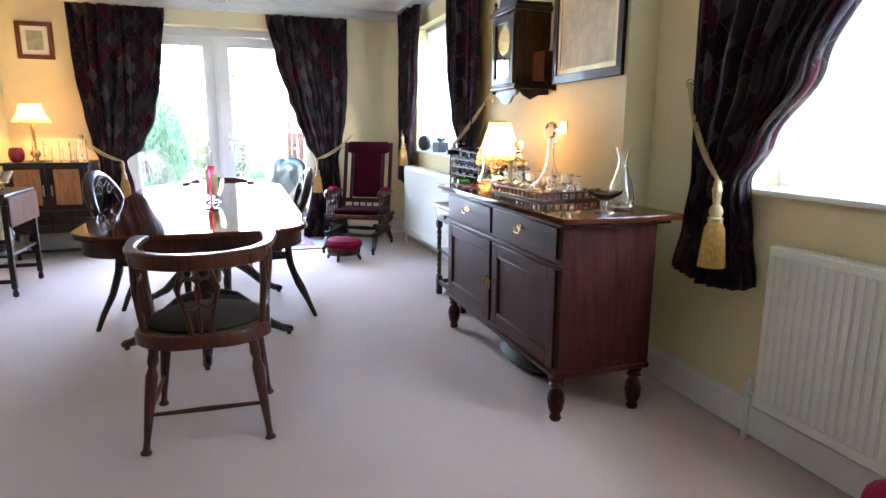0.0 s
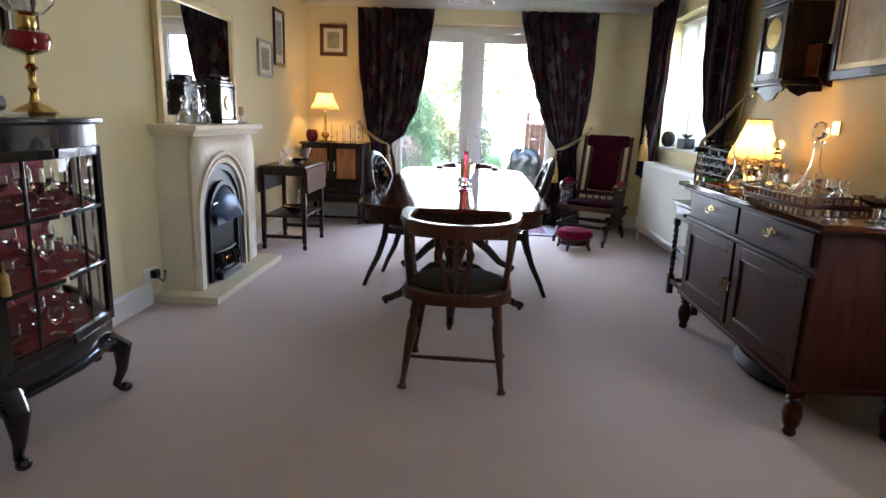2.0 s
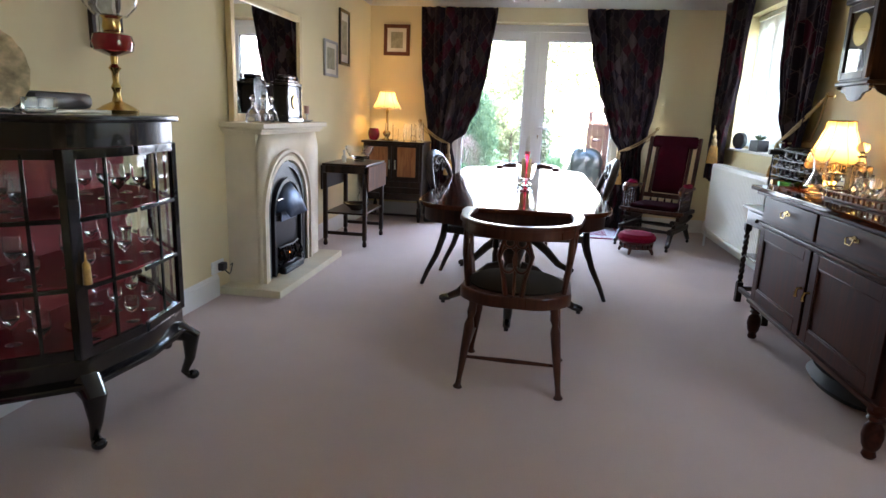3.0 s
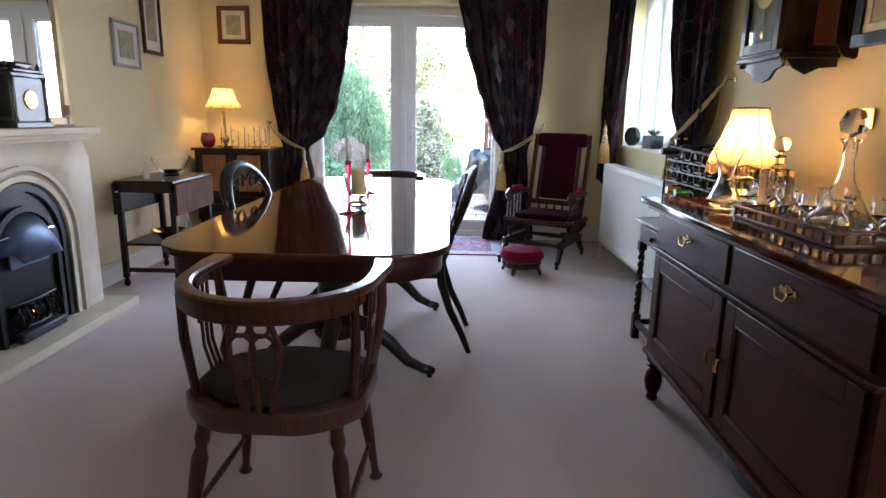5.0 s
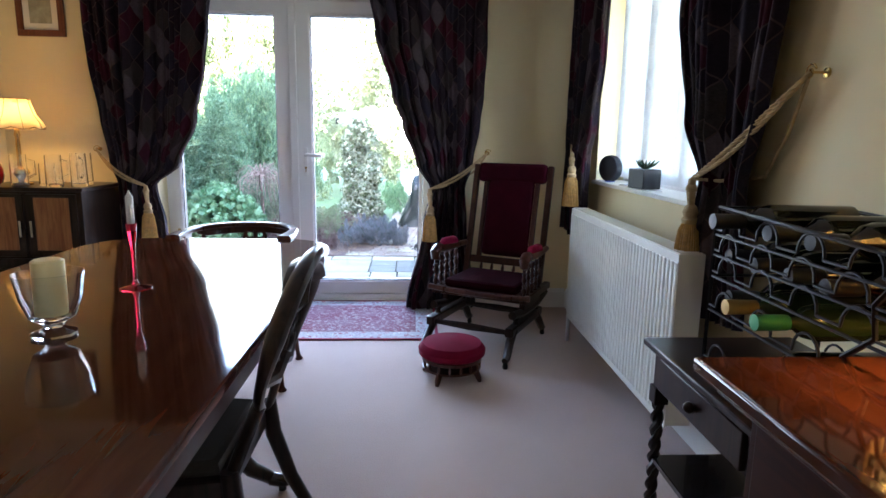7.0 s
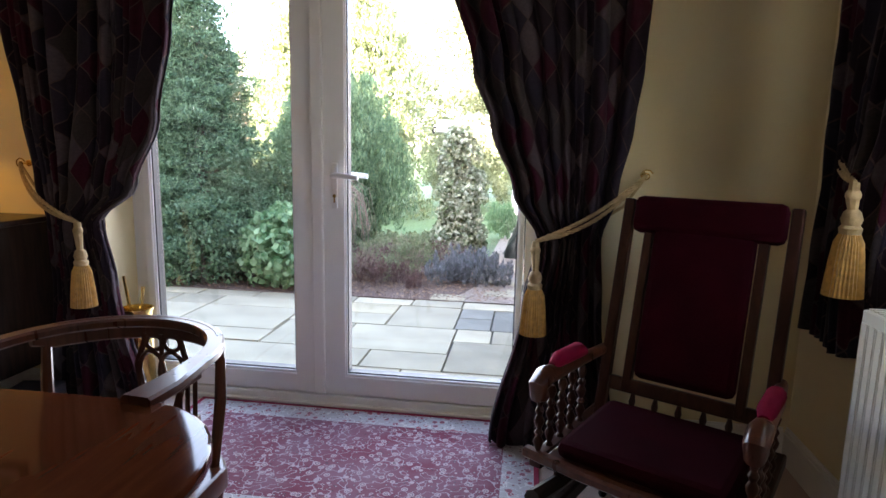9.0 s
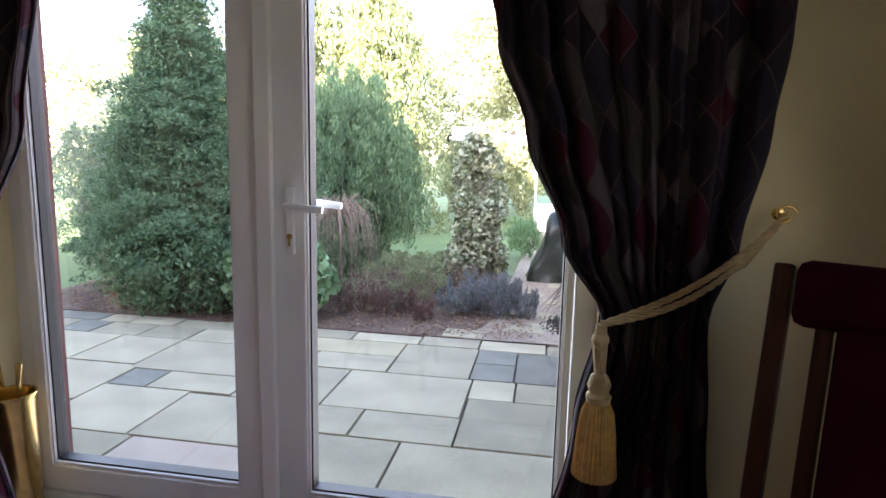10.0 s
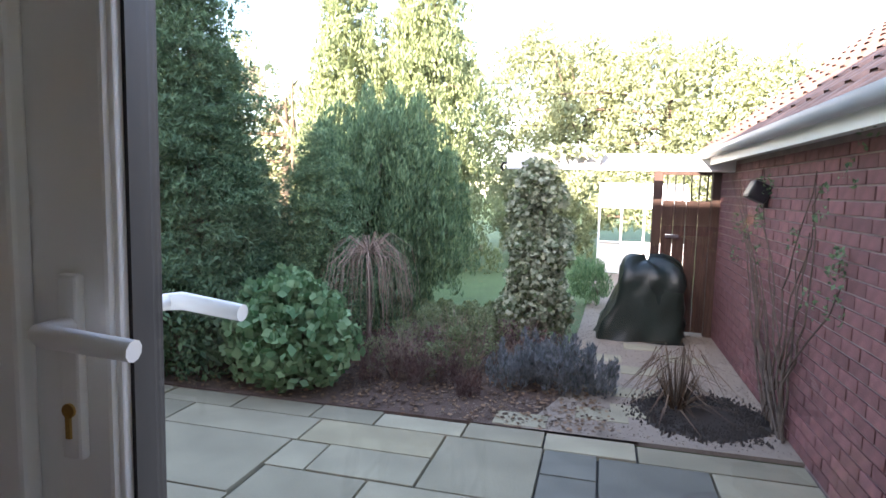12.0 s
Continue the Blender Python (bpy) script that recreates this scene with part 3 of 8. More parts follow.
def window(name, x, y0, y1, mull):
    w = thing(name, (0, 0, 0), 0, "white framed window with frosted daylight behind a blind", "window")
    tagged(w, kind="structure")
    xx = x + 0.17
    part("window_frame", B().box(xx, xx + 0.06, y0, y0 + 0.06, WZ0, WZ1).box(xx, xx + 0.06, y1 - 0.06, y1, WZ0, WZ1).box(xx, xx + 0.06, y0 + 0.06, y1 - 0.06, WZ0, WZ0 + 0.06).box(xx, xx + 0.06, y0 + 0.06, y1 - 0.06, WZ1 - 0.06, WZ1), UPVC, w)
    ys = [y0 + 0.06 + (y1 - y0 - 0.12) * k / mull for k in range(mull + 1)]
    for a, b_ in zip(ys, ys[1:]):
        part("sash", B().box(xx - 0.01, xx + 0.05, a, a + 0.045, WZ0 + 0.06, WZ1 - 0.06).box(xx - 0.01, xx + 0.05, b_ - 0.045, b_, WZ0 + 0.06, WZ1 - 0.06).box(xx - 0.01, xx + 0.05, a + 0.045, b_ - 0.045, WZ0 + 0.06, WZ0 + 0.105).box(xx - 0.01, xx + 0.05, a + 0.045, b_ - 0.045, WZ1 - 0.105, WZ1 - 0.06), UPVC, w)
        p = part("pane", B().box(xx + 0.02, xx + 0.024, a + 0.045, b_ - 0.045, WZ0 + 0.105, WZ1 - 0.105, 0), PANE, w)
        p.visible_shadow = False
    part("window_sill", B().box(x - 0.03, xx, y0 + 0.002, y1 - 0.002, WZ0, WZ0 + 0.022, 0.005), GLOSSW, w)
    return w


window("window_1", E, WY0, WY1, 3)
window("window_2", EC, CY0, CY1, 3)


def vertical_blind(x, y0, y1):
    t = thing("vertical_blind", (x, y0, WZ0), 0, "white cloth vertical blind hanging half open in the window", "blind")
    part("headrail", B().box(-0.02, 0.02, 0, y1 - y0, WZ1 - WZ0 - 0.045, WZ1 - WZ0 - 0.002), WHITEP, t)
    n = int((y1 - y0) / 0.08)
    proto = None
    for i in range(n):
        if proto is None:
            proto = part("slat", B().box(-0.0006, 0.0006, -0.044, 0.044, 0.05, WZ1 - WZ0 - 0.05, 0), BLIND, t)
            ob = proto
        else:
            ob = proto.copy()
            scene.collection.objects.link(ob)
        ob.matrix_basis = pose(0, 0.045 + i * 0.08, 0, 0, 0, 28)
    return t


vertical_blind(E + 0.11, WY0 + 0.03, WY1 - 0.03)
vertical_blind(EC + 0.11, CY0 + 0.03, CY1 - 0.03)


# ---- curtains ----
def curtain(name, rows, wall, along, sign, top, bottom, label, folds=9, depth=0.075, seed=1):
    """rows: (z, outer, inner) along the wall; wall: the cloth's middle distance; along: x or y; sign: the way into the room."""
    r = random.Random(seed)
    ph = [r.uniform(0, 6.28) for _ in range(4)]
    nu, nv = 120, 60
    outer, inner = [(z, a) for z, a, _ in rows], [(z, c) for z, _, c in rows]
    full = abs(rows[0][1] - rows[0][2]) * 1.35
    pts, uvs = [], []
    for j in range(nv + 1):
        z = top + (bottom - top) * j / nv
        a, c = smooth(outer, z), smooth(inner, z)
        w = abs(c - a)
        tight = w / abs(rows[0][1] - rows[0][2])
        line, ul = [], []
        for i in range(nu + 1):
            u = i / nu
            uu = u + 0.03 * math.sin(2 * math.pi * 2.3 * u + ph[0] + z * 1.6) + 0.01 * math.sin(2 * math.pi * 5.1 * u + 2 * z)
            amp = depth * (0.30 + 0.30 * tight) * (0.55 + 0.45 * math.sin(9 * u + ph[1] + 0.8 * z)) * (0.35 + 0.65 * min(1, 4 * (1 - u)))
            d = amp * math.sin(2 * math.pi * folds * uu + ph[2] + 0.5 * math.sin(z * 1.5)) + 0.012 * math.sin(2 * math.pi * folds * 2.3 * uu + ph[3] + z)
            hem = max(0.0, (u - 0.87) / 0.13)
            d -= 0.045 * hem
            s = a + (c - a) * min(1.0, u / 0.87 - 0.05 * hem) + 0.25 * (w / folds) * math.sin(4 * math.pi * folds * uu + ph[2]) * 0.3
            zz = z - (0.03 * math.sin(math.pi * u) if j else 0)
            k = wall + sign * (0.03 + d)
            line.append((s, k, zz) if along == "x" else (k, s, zz))
            ul.append((u * full, z))
        pts.append(line)
        uvs.append(ul)
    t = thing(name, (0, 0, 0), 0, label, "curtain")
    part("cloth", B().grid(pts, uvs), CURT, t, solid=0.004, angle=180)
    return t


def twist(path, r, turns=90):
    """Three strands laid round one another along a path of points."""
    pts = []
    for p0, p1 in zip(path, path[1:]):
        n = max(2, int((Vector(p1) - Vector(p0)).length / 0.006))
        pts += [Vector(p0).lerp(Vector(p1), i / n) for i in range(n)]
    pts.append(Vector(path[-1]))
    b = B()
    for s3 in range(3):
        out, d = [], 0.0
        for i, p in enumerate(pts):
            t3 = (pts[min(i + 1, len(pts) - 1)] - pts[max(i - 1, 0)]).normalized()
            a3 = t3.orthogonal().normalized() if abs(t3.z) > 0.9 else t3.cross(Vector((0, 0, 1))).normalized()
            b3 = t3.cross(a3)
            d += 0.0 if i == 0 else (p - pts[i - 1]).length
            w = d * turns + s3 * 2.094
            out.append(p + (a3 * math.cos(w) + b3 * math.sin(w)) * r * 0.55)
        b.tube(out, r * 0.58, 5)
    return b


def rope_tie(name, hook, waist, back, drop, label):
    """A cream rope from a wall hook round the curtain, with a tassel."""
    t = thing(name, (0, 0, 0), 0, label, "curtain tieback")
    h, w, k = Vector(hook), Vector(waist), Vector(back)
    room = Vector((0, -1, 0)) if h.y > 6.6 else Vector((-0.3, 0, 0))
    for off in (0.0, 0.024):
        pts = []
        for i in range(15):
            u = i / 14
            p = h.lerp(w, u)
            p.z -= 0.022 * math.sin(math.pi * u) + off * math.sin(math.pi * u)
            p += room * 0.05 * math.sin(math.pi * u ** 0.85)
            pts.append(p)
        part("rope", twist(pts, 0.0072), ROPE, t)
    part("rope_loop", B().tube([h + Vector((0, 0, 0.0)), h.lerp(k, 0.4) - Vector((0, 0, 0.04)), k, k.lerp(w, 0.6) - Vector((0, 0, 0.01)), w], 0.006, 8), ROPE, t)
    b = B().tube([w, w + Vector((0, 0, -0.05)), w + Vector((0.004, 0, -drop))], [0.013, 0.017, 0.012], 8)
    b.ball(w + Vector((0, 0, -0.035)), 0.02)
    part("knot", b, ROPE, t)
    q = w + Vector((0.004, 0, -drop))
    part("tassel_head", B().lathe([(0.008, 0.012), (0.021, 0.0), (0.027, -0.02), (0.022, -0.036), (0.029, -0.045), (0.026, -0.062)][::-1], q, 14), ROPE, t)
    b = B().lathe([(0.024, -0.06), (0.034, -0.085), (0.040, -0.14), (0.047, -0.235)][::-1], q, 60, scallop=0.10, lobes=30)
    part("tassel", b, TASSEL, t)
    return t


def wall_hook(at, d):
    t = thing("curtain_hook", at, 0, "small brass spiral hook screwed to the wall", "hook")
    b = B().lathe([(0.014, 0), (0.014, 0.006), (0.006, 0.008)], (0, 0, 0), 14, Matrix.Translation((0, 0, 0)) @ Vector((0, 0, 1)).rotation_difference(Vector(d)).to_matrix().to_4x4())
    part("plate", b, BRASS, t)
    d = Vector(d)
    side = d.cross(Vector((0, 0, 1)))
    pts = [d * 0.0, d * 0.05]
    part("stem", B().tube(pts, 0.004, 8), BRASS, t)
    sp = [d * 0.05 + side * (0.004 + 0.0016 * i) * math.cos(i * 0.7) + Vector((0, 0, (0.004 + 0.0016 * i) * math.sin(i * 0.7))) for i in range(14)]
    part("spiral", B().tube(sp, 0.0028, 6), BRASS, t)


curtain("curtain", [(2.33, -1.15, -0.33), (1.9, -1.14, -0.38), (1.68, -1.13, -0.41), (1.31, -1.10, -0.48), (1.02, -1.05, -0.60), (0.87, -1.0, -0.77), (0.6, -1.0, -0.72), (0.03, -1.08, -0.60)], 6.70, "x", -1, 2.33, 0.03, "dark harlequin curtain tied back beside the garden doors", seed=3)
curtain("curtain", [(2.33, 1.47, 0.64), (1.9, 1.45, 0.72), (1.5, 1.43, 0.83), (1.3, 1.41, 0.90), (1.05, 1.37, 0.99), (0.87, 1.32, 1.09), (0.6, 1.34, 1.04), (0.03, 1.42, 0.93)], 6.70, "x", -1, 2.33, 0.03, "dark harlequin curtain tied back beside the rocking chair", folds=7, depth=0.06, seed=23)
curtain("curtain", [(2.36, 6.44, 5.81), (1.7, 6.43, 5.89), (1.3, 6.42, 6.00), (1.12, 6.40, 6.10), (0.9, 6.42, 6.12), (0.62, 6.44, 6.08)], 2.00, "y", -1, 2.36, 0.66, "dark harlequin curtain tied at the far side of the window", folds=6, seed=7)
curtain("curtain", [(2.36, 4.25, 4.98), (1.7, 4.27, 4.94), (1.3, 4.32, 4.84), (1.08, 4.38, 4.68), (0.9, 4.36, 4.72), (0.62, 4.30, 4.76)], 2.04, "y", -1, 2.36, 0.62, "dark harlequin curtain tied beside the wine rack", folds=7, seed=9)
curtain("curtain", [(2.36, 2.08, 1.2), (1.8, 2.08, 1.33), (1.4, 2.07, 1.53), (1.15, 2.05, 1.70), (1.0, 2.04, 1.79), (0.8, 2.07, 1.76), (0.60, 2.12, 1.72)], 2.12, "y", -1, 2.36, 0.60, "dark harlequin curtain tied beside the near window", folds=8, seed=11)
rope_tie("curtain_tieback", (-1.15, N - 0.05, 1.10), (-0.79, 6.58, 0.87), (-1.0, 6.74, 0.92), 0.12, "cream rope tieback with a gold tassel")
rope_tie("curtain_tieback", (1.48, N - 0.05, 1.115), (1.08, 6.58, 0.87), (1.3, 6.74, 0.92), 0.12, "cream rope tieback with a gold tassel")
rope_tie("curtain_tieback", (E - 0.05, 6.55, 1.3), (1.92, 6.14, 1.13), (2.05, 6.38, 1.13), 0.08, "cream rope tieback with a gold tassel by the far window")
rope_tie("curtain_tieback", (E - 0.05, 4.19, 1.40), (1.95, 4.62, 1.08), (2.08, 4.4, 1.10), 0.10, "cream rope tieback hooked beside the clock")
rope_tie("curtain_tieback", (EC - 0.05, 2.15, 1.38), (2.03, 1.83, 1.0), (2.15, 1.9, 1.0), 0.10, "cream rope tieback with a large gold tassel")
for at, d in (((-1.15, N, 1.10), (0, -1, 0)), ((1.48, N, 1.115), (0, -1, 0)), ((E, 6.55, 1.3), (-1, 0, 0)), ((E, 4.19, 1.40), (-1, 0, 0)), ((EC, 2.15, 1.38), (-1, 0, 0))):
    wall_hook(at, d)


# ---- radiators ----
def radiator(at, length, z0, z1, depth, label):
    """Flat panel radiator on the east wall; at is its far end by the wall, depth its front face's distance from it."""
    t = thing("radiator", at, 0, label, "radiator")
    f = -depth
    part("front_panel", B().box(f + 0.004, f + 0.011, -length, 0, z0, z1, 0.002), RADM, t)
    n = int(length / 0.0333)
    rib = part("rib", B().box(f + 0.0015, f + 0.0045, -0.0125, 0.0125, z0 + 0.03, z1 - 0.03, 0.0035), RADM, t)
    for i in range(n):
        o = rib if i == 0 else rib.copy()
        if i:
            scene.collection.objects.link(o)
        o.location = (0, -length + (i + 0.5) * length / n, 0)
    back = f + 0.10 if depth > 0.15 else -0.03
    part("top_grille", B().box(f + 0.006, back, -length + 0.002, -0.002, z1 - 0.012, z1 + 0.002, 0.002), RADM, t)
    m = int(length / 0.02)
    for i in range(m):
        y = -length + (i + 0.5) * length / m
        part("grille_bar", B().box(f + 0.014, back - 0.008, y - 0.004, y + 0.004, z1 + 0.002, z1 + 0.006, 0), RADM, t)
    part("side_cover", B().box(f + 0.005, back, -0.003, 0.001, z0 + 0.01, z1, 0.001), RADM, t)
    part("side_cover", B().box(f + 0.005, back, -length - 0.001, -length + 0.003, z0 + 0.01, z1, 0.001), RADM, t)
    part("back_panel", B().box(back - 0.01, back, -length + 0.01, -0.01, z0 + 0.01, z1 - 0.02, 0.001), RADM, t)
    for y in (-0.25, -length + 0.22):
        part("bracket", B().box(back, -0.001, y, y + 0.03, z0 + 0.03, z1 - 0.05), RADM, t)
    part("valve", B().tube([(f + 0.03, 0.005, z0 + 0.03), (f + 0.03, 0.05, z0 + 0.03)], 0.009).tube([(f + 0.03, 0.05, 0.001), (f + 0.03, 0.05, z0 + 0.09)], 0.011), WHITEP, t, "white radiator valve and pipe")
    return t


radiator((E, 5.96, 0), 1.42, 0.17, 0.82, 0.215, "cream panel radiator under the far window")
radiator((EC, 1.62, 0), 1.6, 0.17, 0.78, 0.089, "cream panel radiator under the near window")


def picture(at, w, h, face, frame_w, fm, inner, label, mount=True, tilt=0.0):
    """A framed picture; face is the turn about z so that it looks along its own -y."""
    t = thing("framed_picture", at, face, label, "picture")
    f = B()
    d = 0.022
    f.box(-w / 2, w / 2, -d, -0.001, h / 2 - frame_w, h / 2).box(-w / 2, w / 2, -d, -0.001, -h / 2, -h / 2 + frame_w)
    f.box(-w / 2, -w / 2 + frame_w, -d, -0.001, -h / 2 + frame_w, h / 2 - frame_w).box(w / 2 - frame_w, w / 2, -d, -0.001, -h / 2 + frame_w, h / 2 - frame_w)
    part("frame", f, fm, t)
    a, c = w / 2 - frame_w, h / 2 - frame_w
    if mount:
        part("mount", B().box(-a, a, -0.010, -0.006, -c, c, 0), PAPER, t)
        part("print", B().box(-a * 0.62, a * 0.62, -0.0135, -0.0105, -c * 0.68, c * 0.68, 0), inner, t)
    else:
        part("slip", B().box(-a, a, -0.014, -0.0105, c - 0.03, c).box(-a, a, -0.014, -0.0105, -c, -c + 0.03).box(-a, -a + 0.03, -0.014, -0.0105, -c + 0.03, c - 0.03).box(a - 0.03, a, -0.014, -0.0105, -c + 0.03, c - 0.03), GILT, t, "pale gilt inner slip")
        part("canvas", B().box(-a, a, -0.010, -0.006, -c, c, 0), inner, t)
    return t


picture((-1.45, N, 1.985), 0.30, 0.335, 0, 0.04, REDFR, PRINT, "small red-brown framed portrait print on the end wall")
picture((W, 5.37, 1.65), 0.36, 0.32, 90, 0.022, mat("silver_frame", (0.4, 0.4, 0.42), 0.4, 0.6), PRINT, "silver-framed pair of small prints beside the mirror")
picture((W, 5.77, 1.88), 0.30, 0.52, 90, 0.03, BLACKW, PRINT, "narrow black-framed print on the cream wall")
picture((EB, 2.79, 1.70), 0.66, 0.52, -90, 0.045, DARKW, SEPIA, "sepia harbour picture in a dark gilt-edged frame", mount=False)
picture((W, 2.36, 1.58), 0.20, 0.34, 90, 0.025, DARKW, PRINT, "dark-framed print above the display cabinet")
picture((W, 1.55, 1.95), 0.5, 0.5, 90, 0.03, GILT, PRINT, "gilt-framed picture above the display cabinet")


# ---- sideboard ----
def bail_handle(parent, y, z, x, out=-1):
    h = part("handle", B().prism([(-0.040, 0), (-0.034, 0.010), (-0.022, 0.006), (-0.010, 0.015), (0, 0.017), (0.010, 0.015), (0.022, 0.006), (0.034, 0.010), (0.040, 0), (0.034, -0.010), (0.022, -0.006), (0.010, -0.013), (0, -0.010), (-0.010, -0.013), (-0.022, -0.006), (-0.034, -0.010)], 0, 0.003, 0, pose(x, y, z, 90, 0, -90)), BRASS, parent, "brass drop handle")
    part("bail", B().tube([(x - 0.008, y - 0.03, z + 0.004), (x - 0.02, y - 0.03, z), (x - 0.022, y - 0.02, z - 0.02), (x - 0.022, y + 0.02, z - 0.02), (x - 0.02, y + 0.03, z), (x - 0.008, y + 0.03, z + 0.004)], 0.0035), BRASS, h)


def turned_leg(h, r=0.03):
    return [(r * 0.55, 0), (r * 0.75, 0.01), (r * 0.6, 0.03), (r * 0.9, 0.05), (r * 1.1, h * 0.45), (r * 0.95, h * 0.62), (r * 0.55, h * 0.72), (r * 0.95, h * 0.78), (r * 0.7, h * 0.84), (r, h * 0.9), (r, h)]


def sideboard():
    t = thing("sideboard", (0, 0, 0), 0, "mahogany sideboard with two drawers over panelled doors", "sideboard")
    x0, x1, y0, y1, zb, zt = 1.455, 1.90, 1.995, 3.345, 0.20, 0.842
    part("body", B().box(x0 + 0.012, x1, y0, y1, zb, zt - 0.001, 0.003), MAHOZ, t)
    part("top", B().box(1.41, 1.945, 1.90, 3.43, zt, zt + 0.025, 0.006), TOPM, t, "polished top with moulded edge")
    part("cornice", B().box(1.432, 1.93, 1.95, 3.39, zt - 0.02, zt - 0.001, 0.005), MAHO, t)
    part("plinth_moulding", B().box(x0 - 0.006, x1 + 0.004, y0 - 0.008, y1 + 0.008, zb - 0.002, zb + 0.022, 0.006), MAHO, t)
    part("mid_moulding", B().box(x0 - 0.006, x0 + 0.02, y0 - 0.004, y1 + 0.004, 0.655, 0.672, 0.005), MAHO, t)
    for ya, yb in ((y0 + 0.03, 2.655), (2.685, y1 - 0.03)):
        d = part("drawer", B().box(x0, x0 + 0.02, ya, yb, 0.685, 0.815, 0.004), MAHO, t)
        bail_handle(d, (ya + yb) / 2, 0.765, x0)
        dr = part("door", B().box(x0 + 0.010, x0 + 0.016, ya + 0.06, yb - 0.06, 0.295, 0.585, 0.0), MAHOZ, t, "recessed panel door")
        for a in ((ya, ya + 0.06, 0.235, 0.645), (yb - 0.06, yb, 0.235, 0.645)):
            part("stile", B().box(x0, x0 + 0.022, *a, 0.003), MAHOZ, dr)
        for a in ((0.235, 0.295), (0.585, 0.645)):
            part("rail", B().box(x0, x0 + 0.022, ya + 0.06, yb - 0.06, *a, 0.003), MAHOZ, dr)
        for a in ((ya + 0.06, ya + 0.068, 0.295, 0.585), (yb - 0.068, yb - 0.06, 0.295, 0.585), (ya + 0.068, yb - 0.068, 0.295, 0.303), (ya + 0.068, yb - 0.068, 0.577, 0.585)):
            part("moulding", B().box(x0 + 0.002, x0 + 0.012, *a, 0.002), MAHO, dr)
        yk = yb - 0.025 if ya < 2.3 else ya + 0.025
        part("knob", B().tube([(x0, yk, 0.46), (x0 - 0.02, yk, 0.46), (x0 - 0.024, yk, 0.44), (x0 - 0.022, yk, 0.42)], [0.008, 0.006, 0.007, 0.009]), BRASS, dr, "small brass drop pull")
    for lx in (x0 + 0.035, x1 - 0.035):
        for ly in (y0 + 0.04, y1 - 0.05):
            part("leg", B().lathe(turned_leg(0.2, 0.034), (lx, ly, 0), 18), MAHO, t)


sideboard()


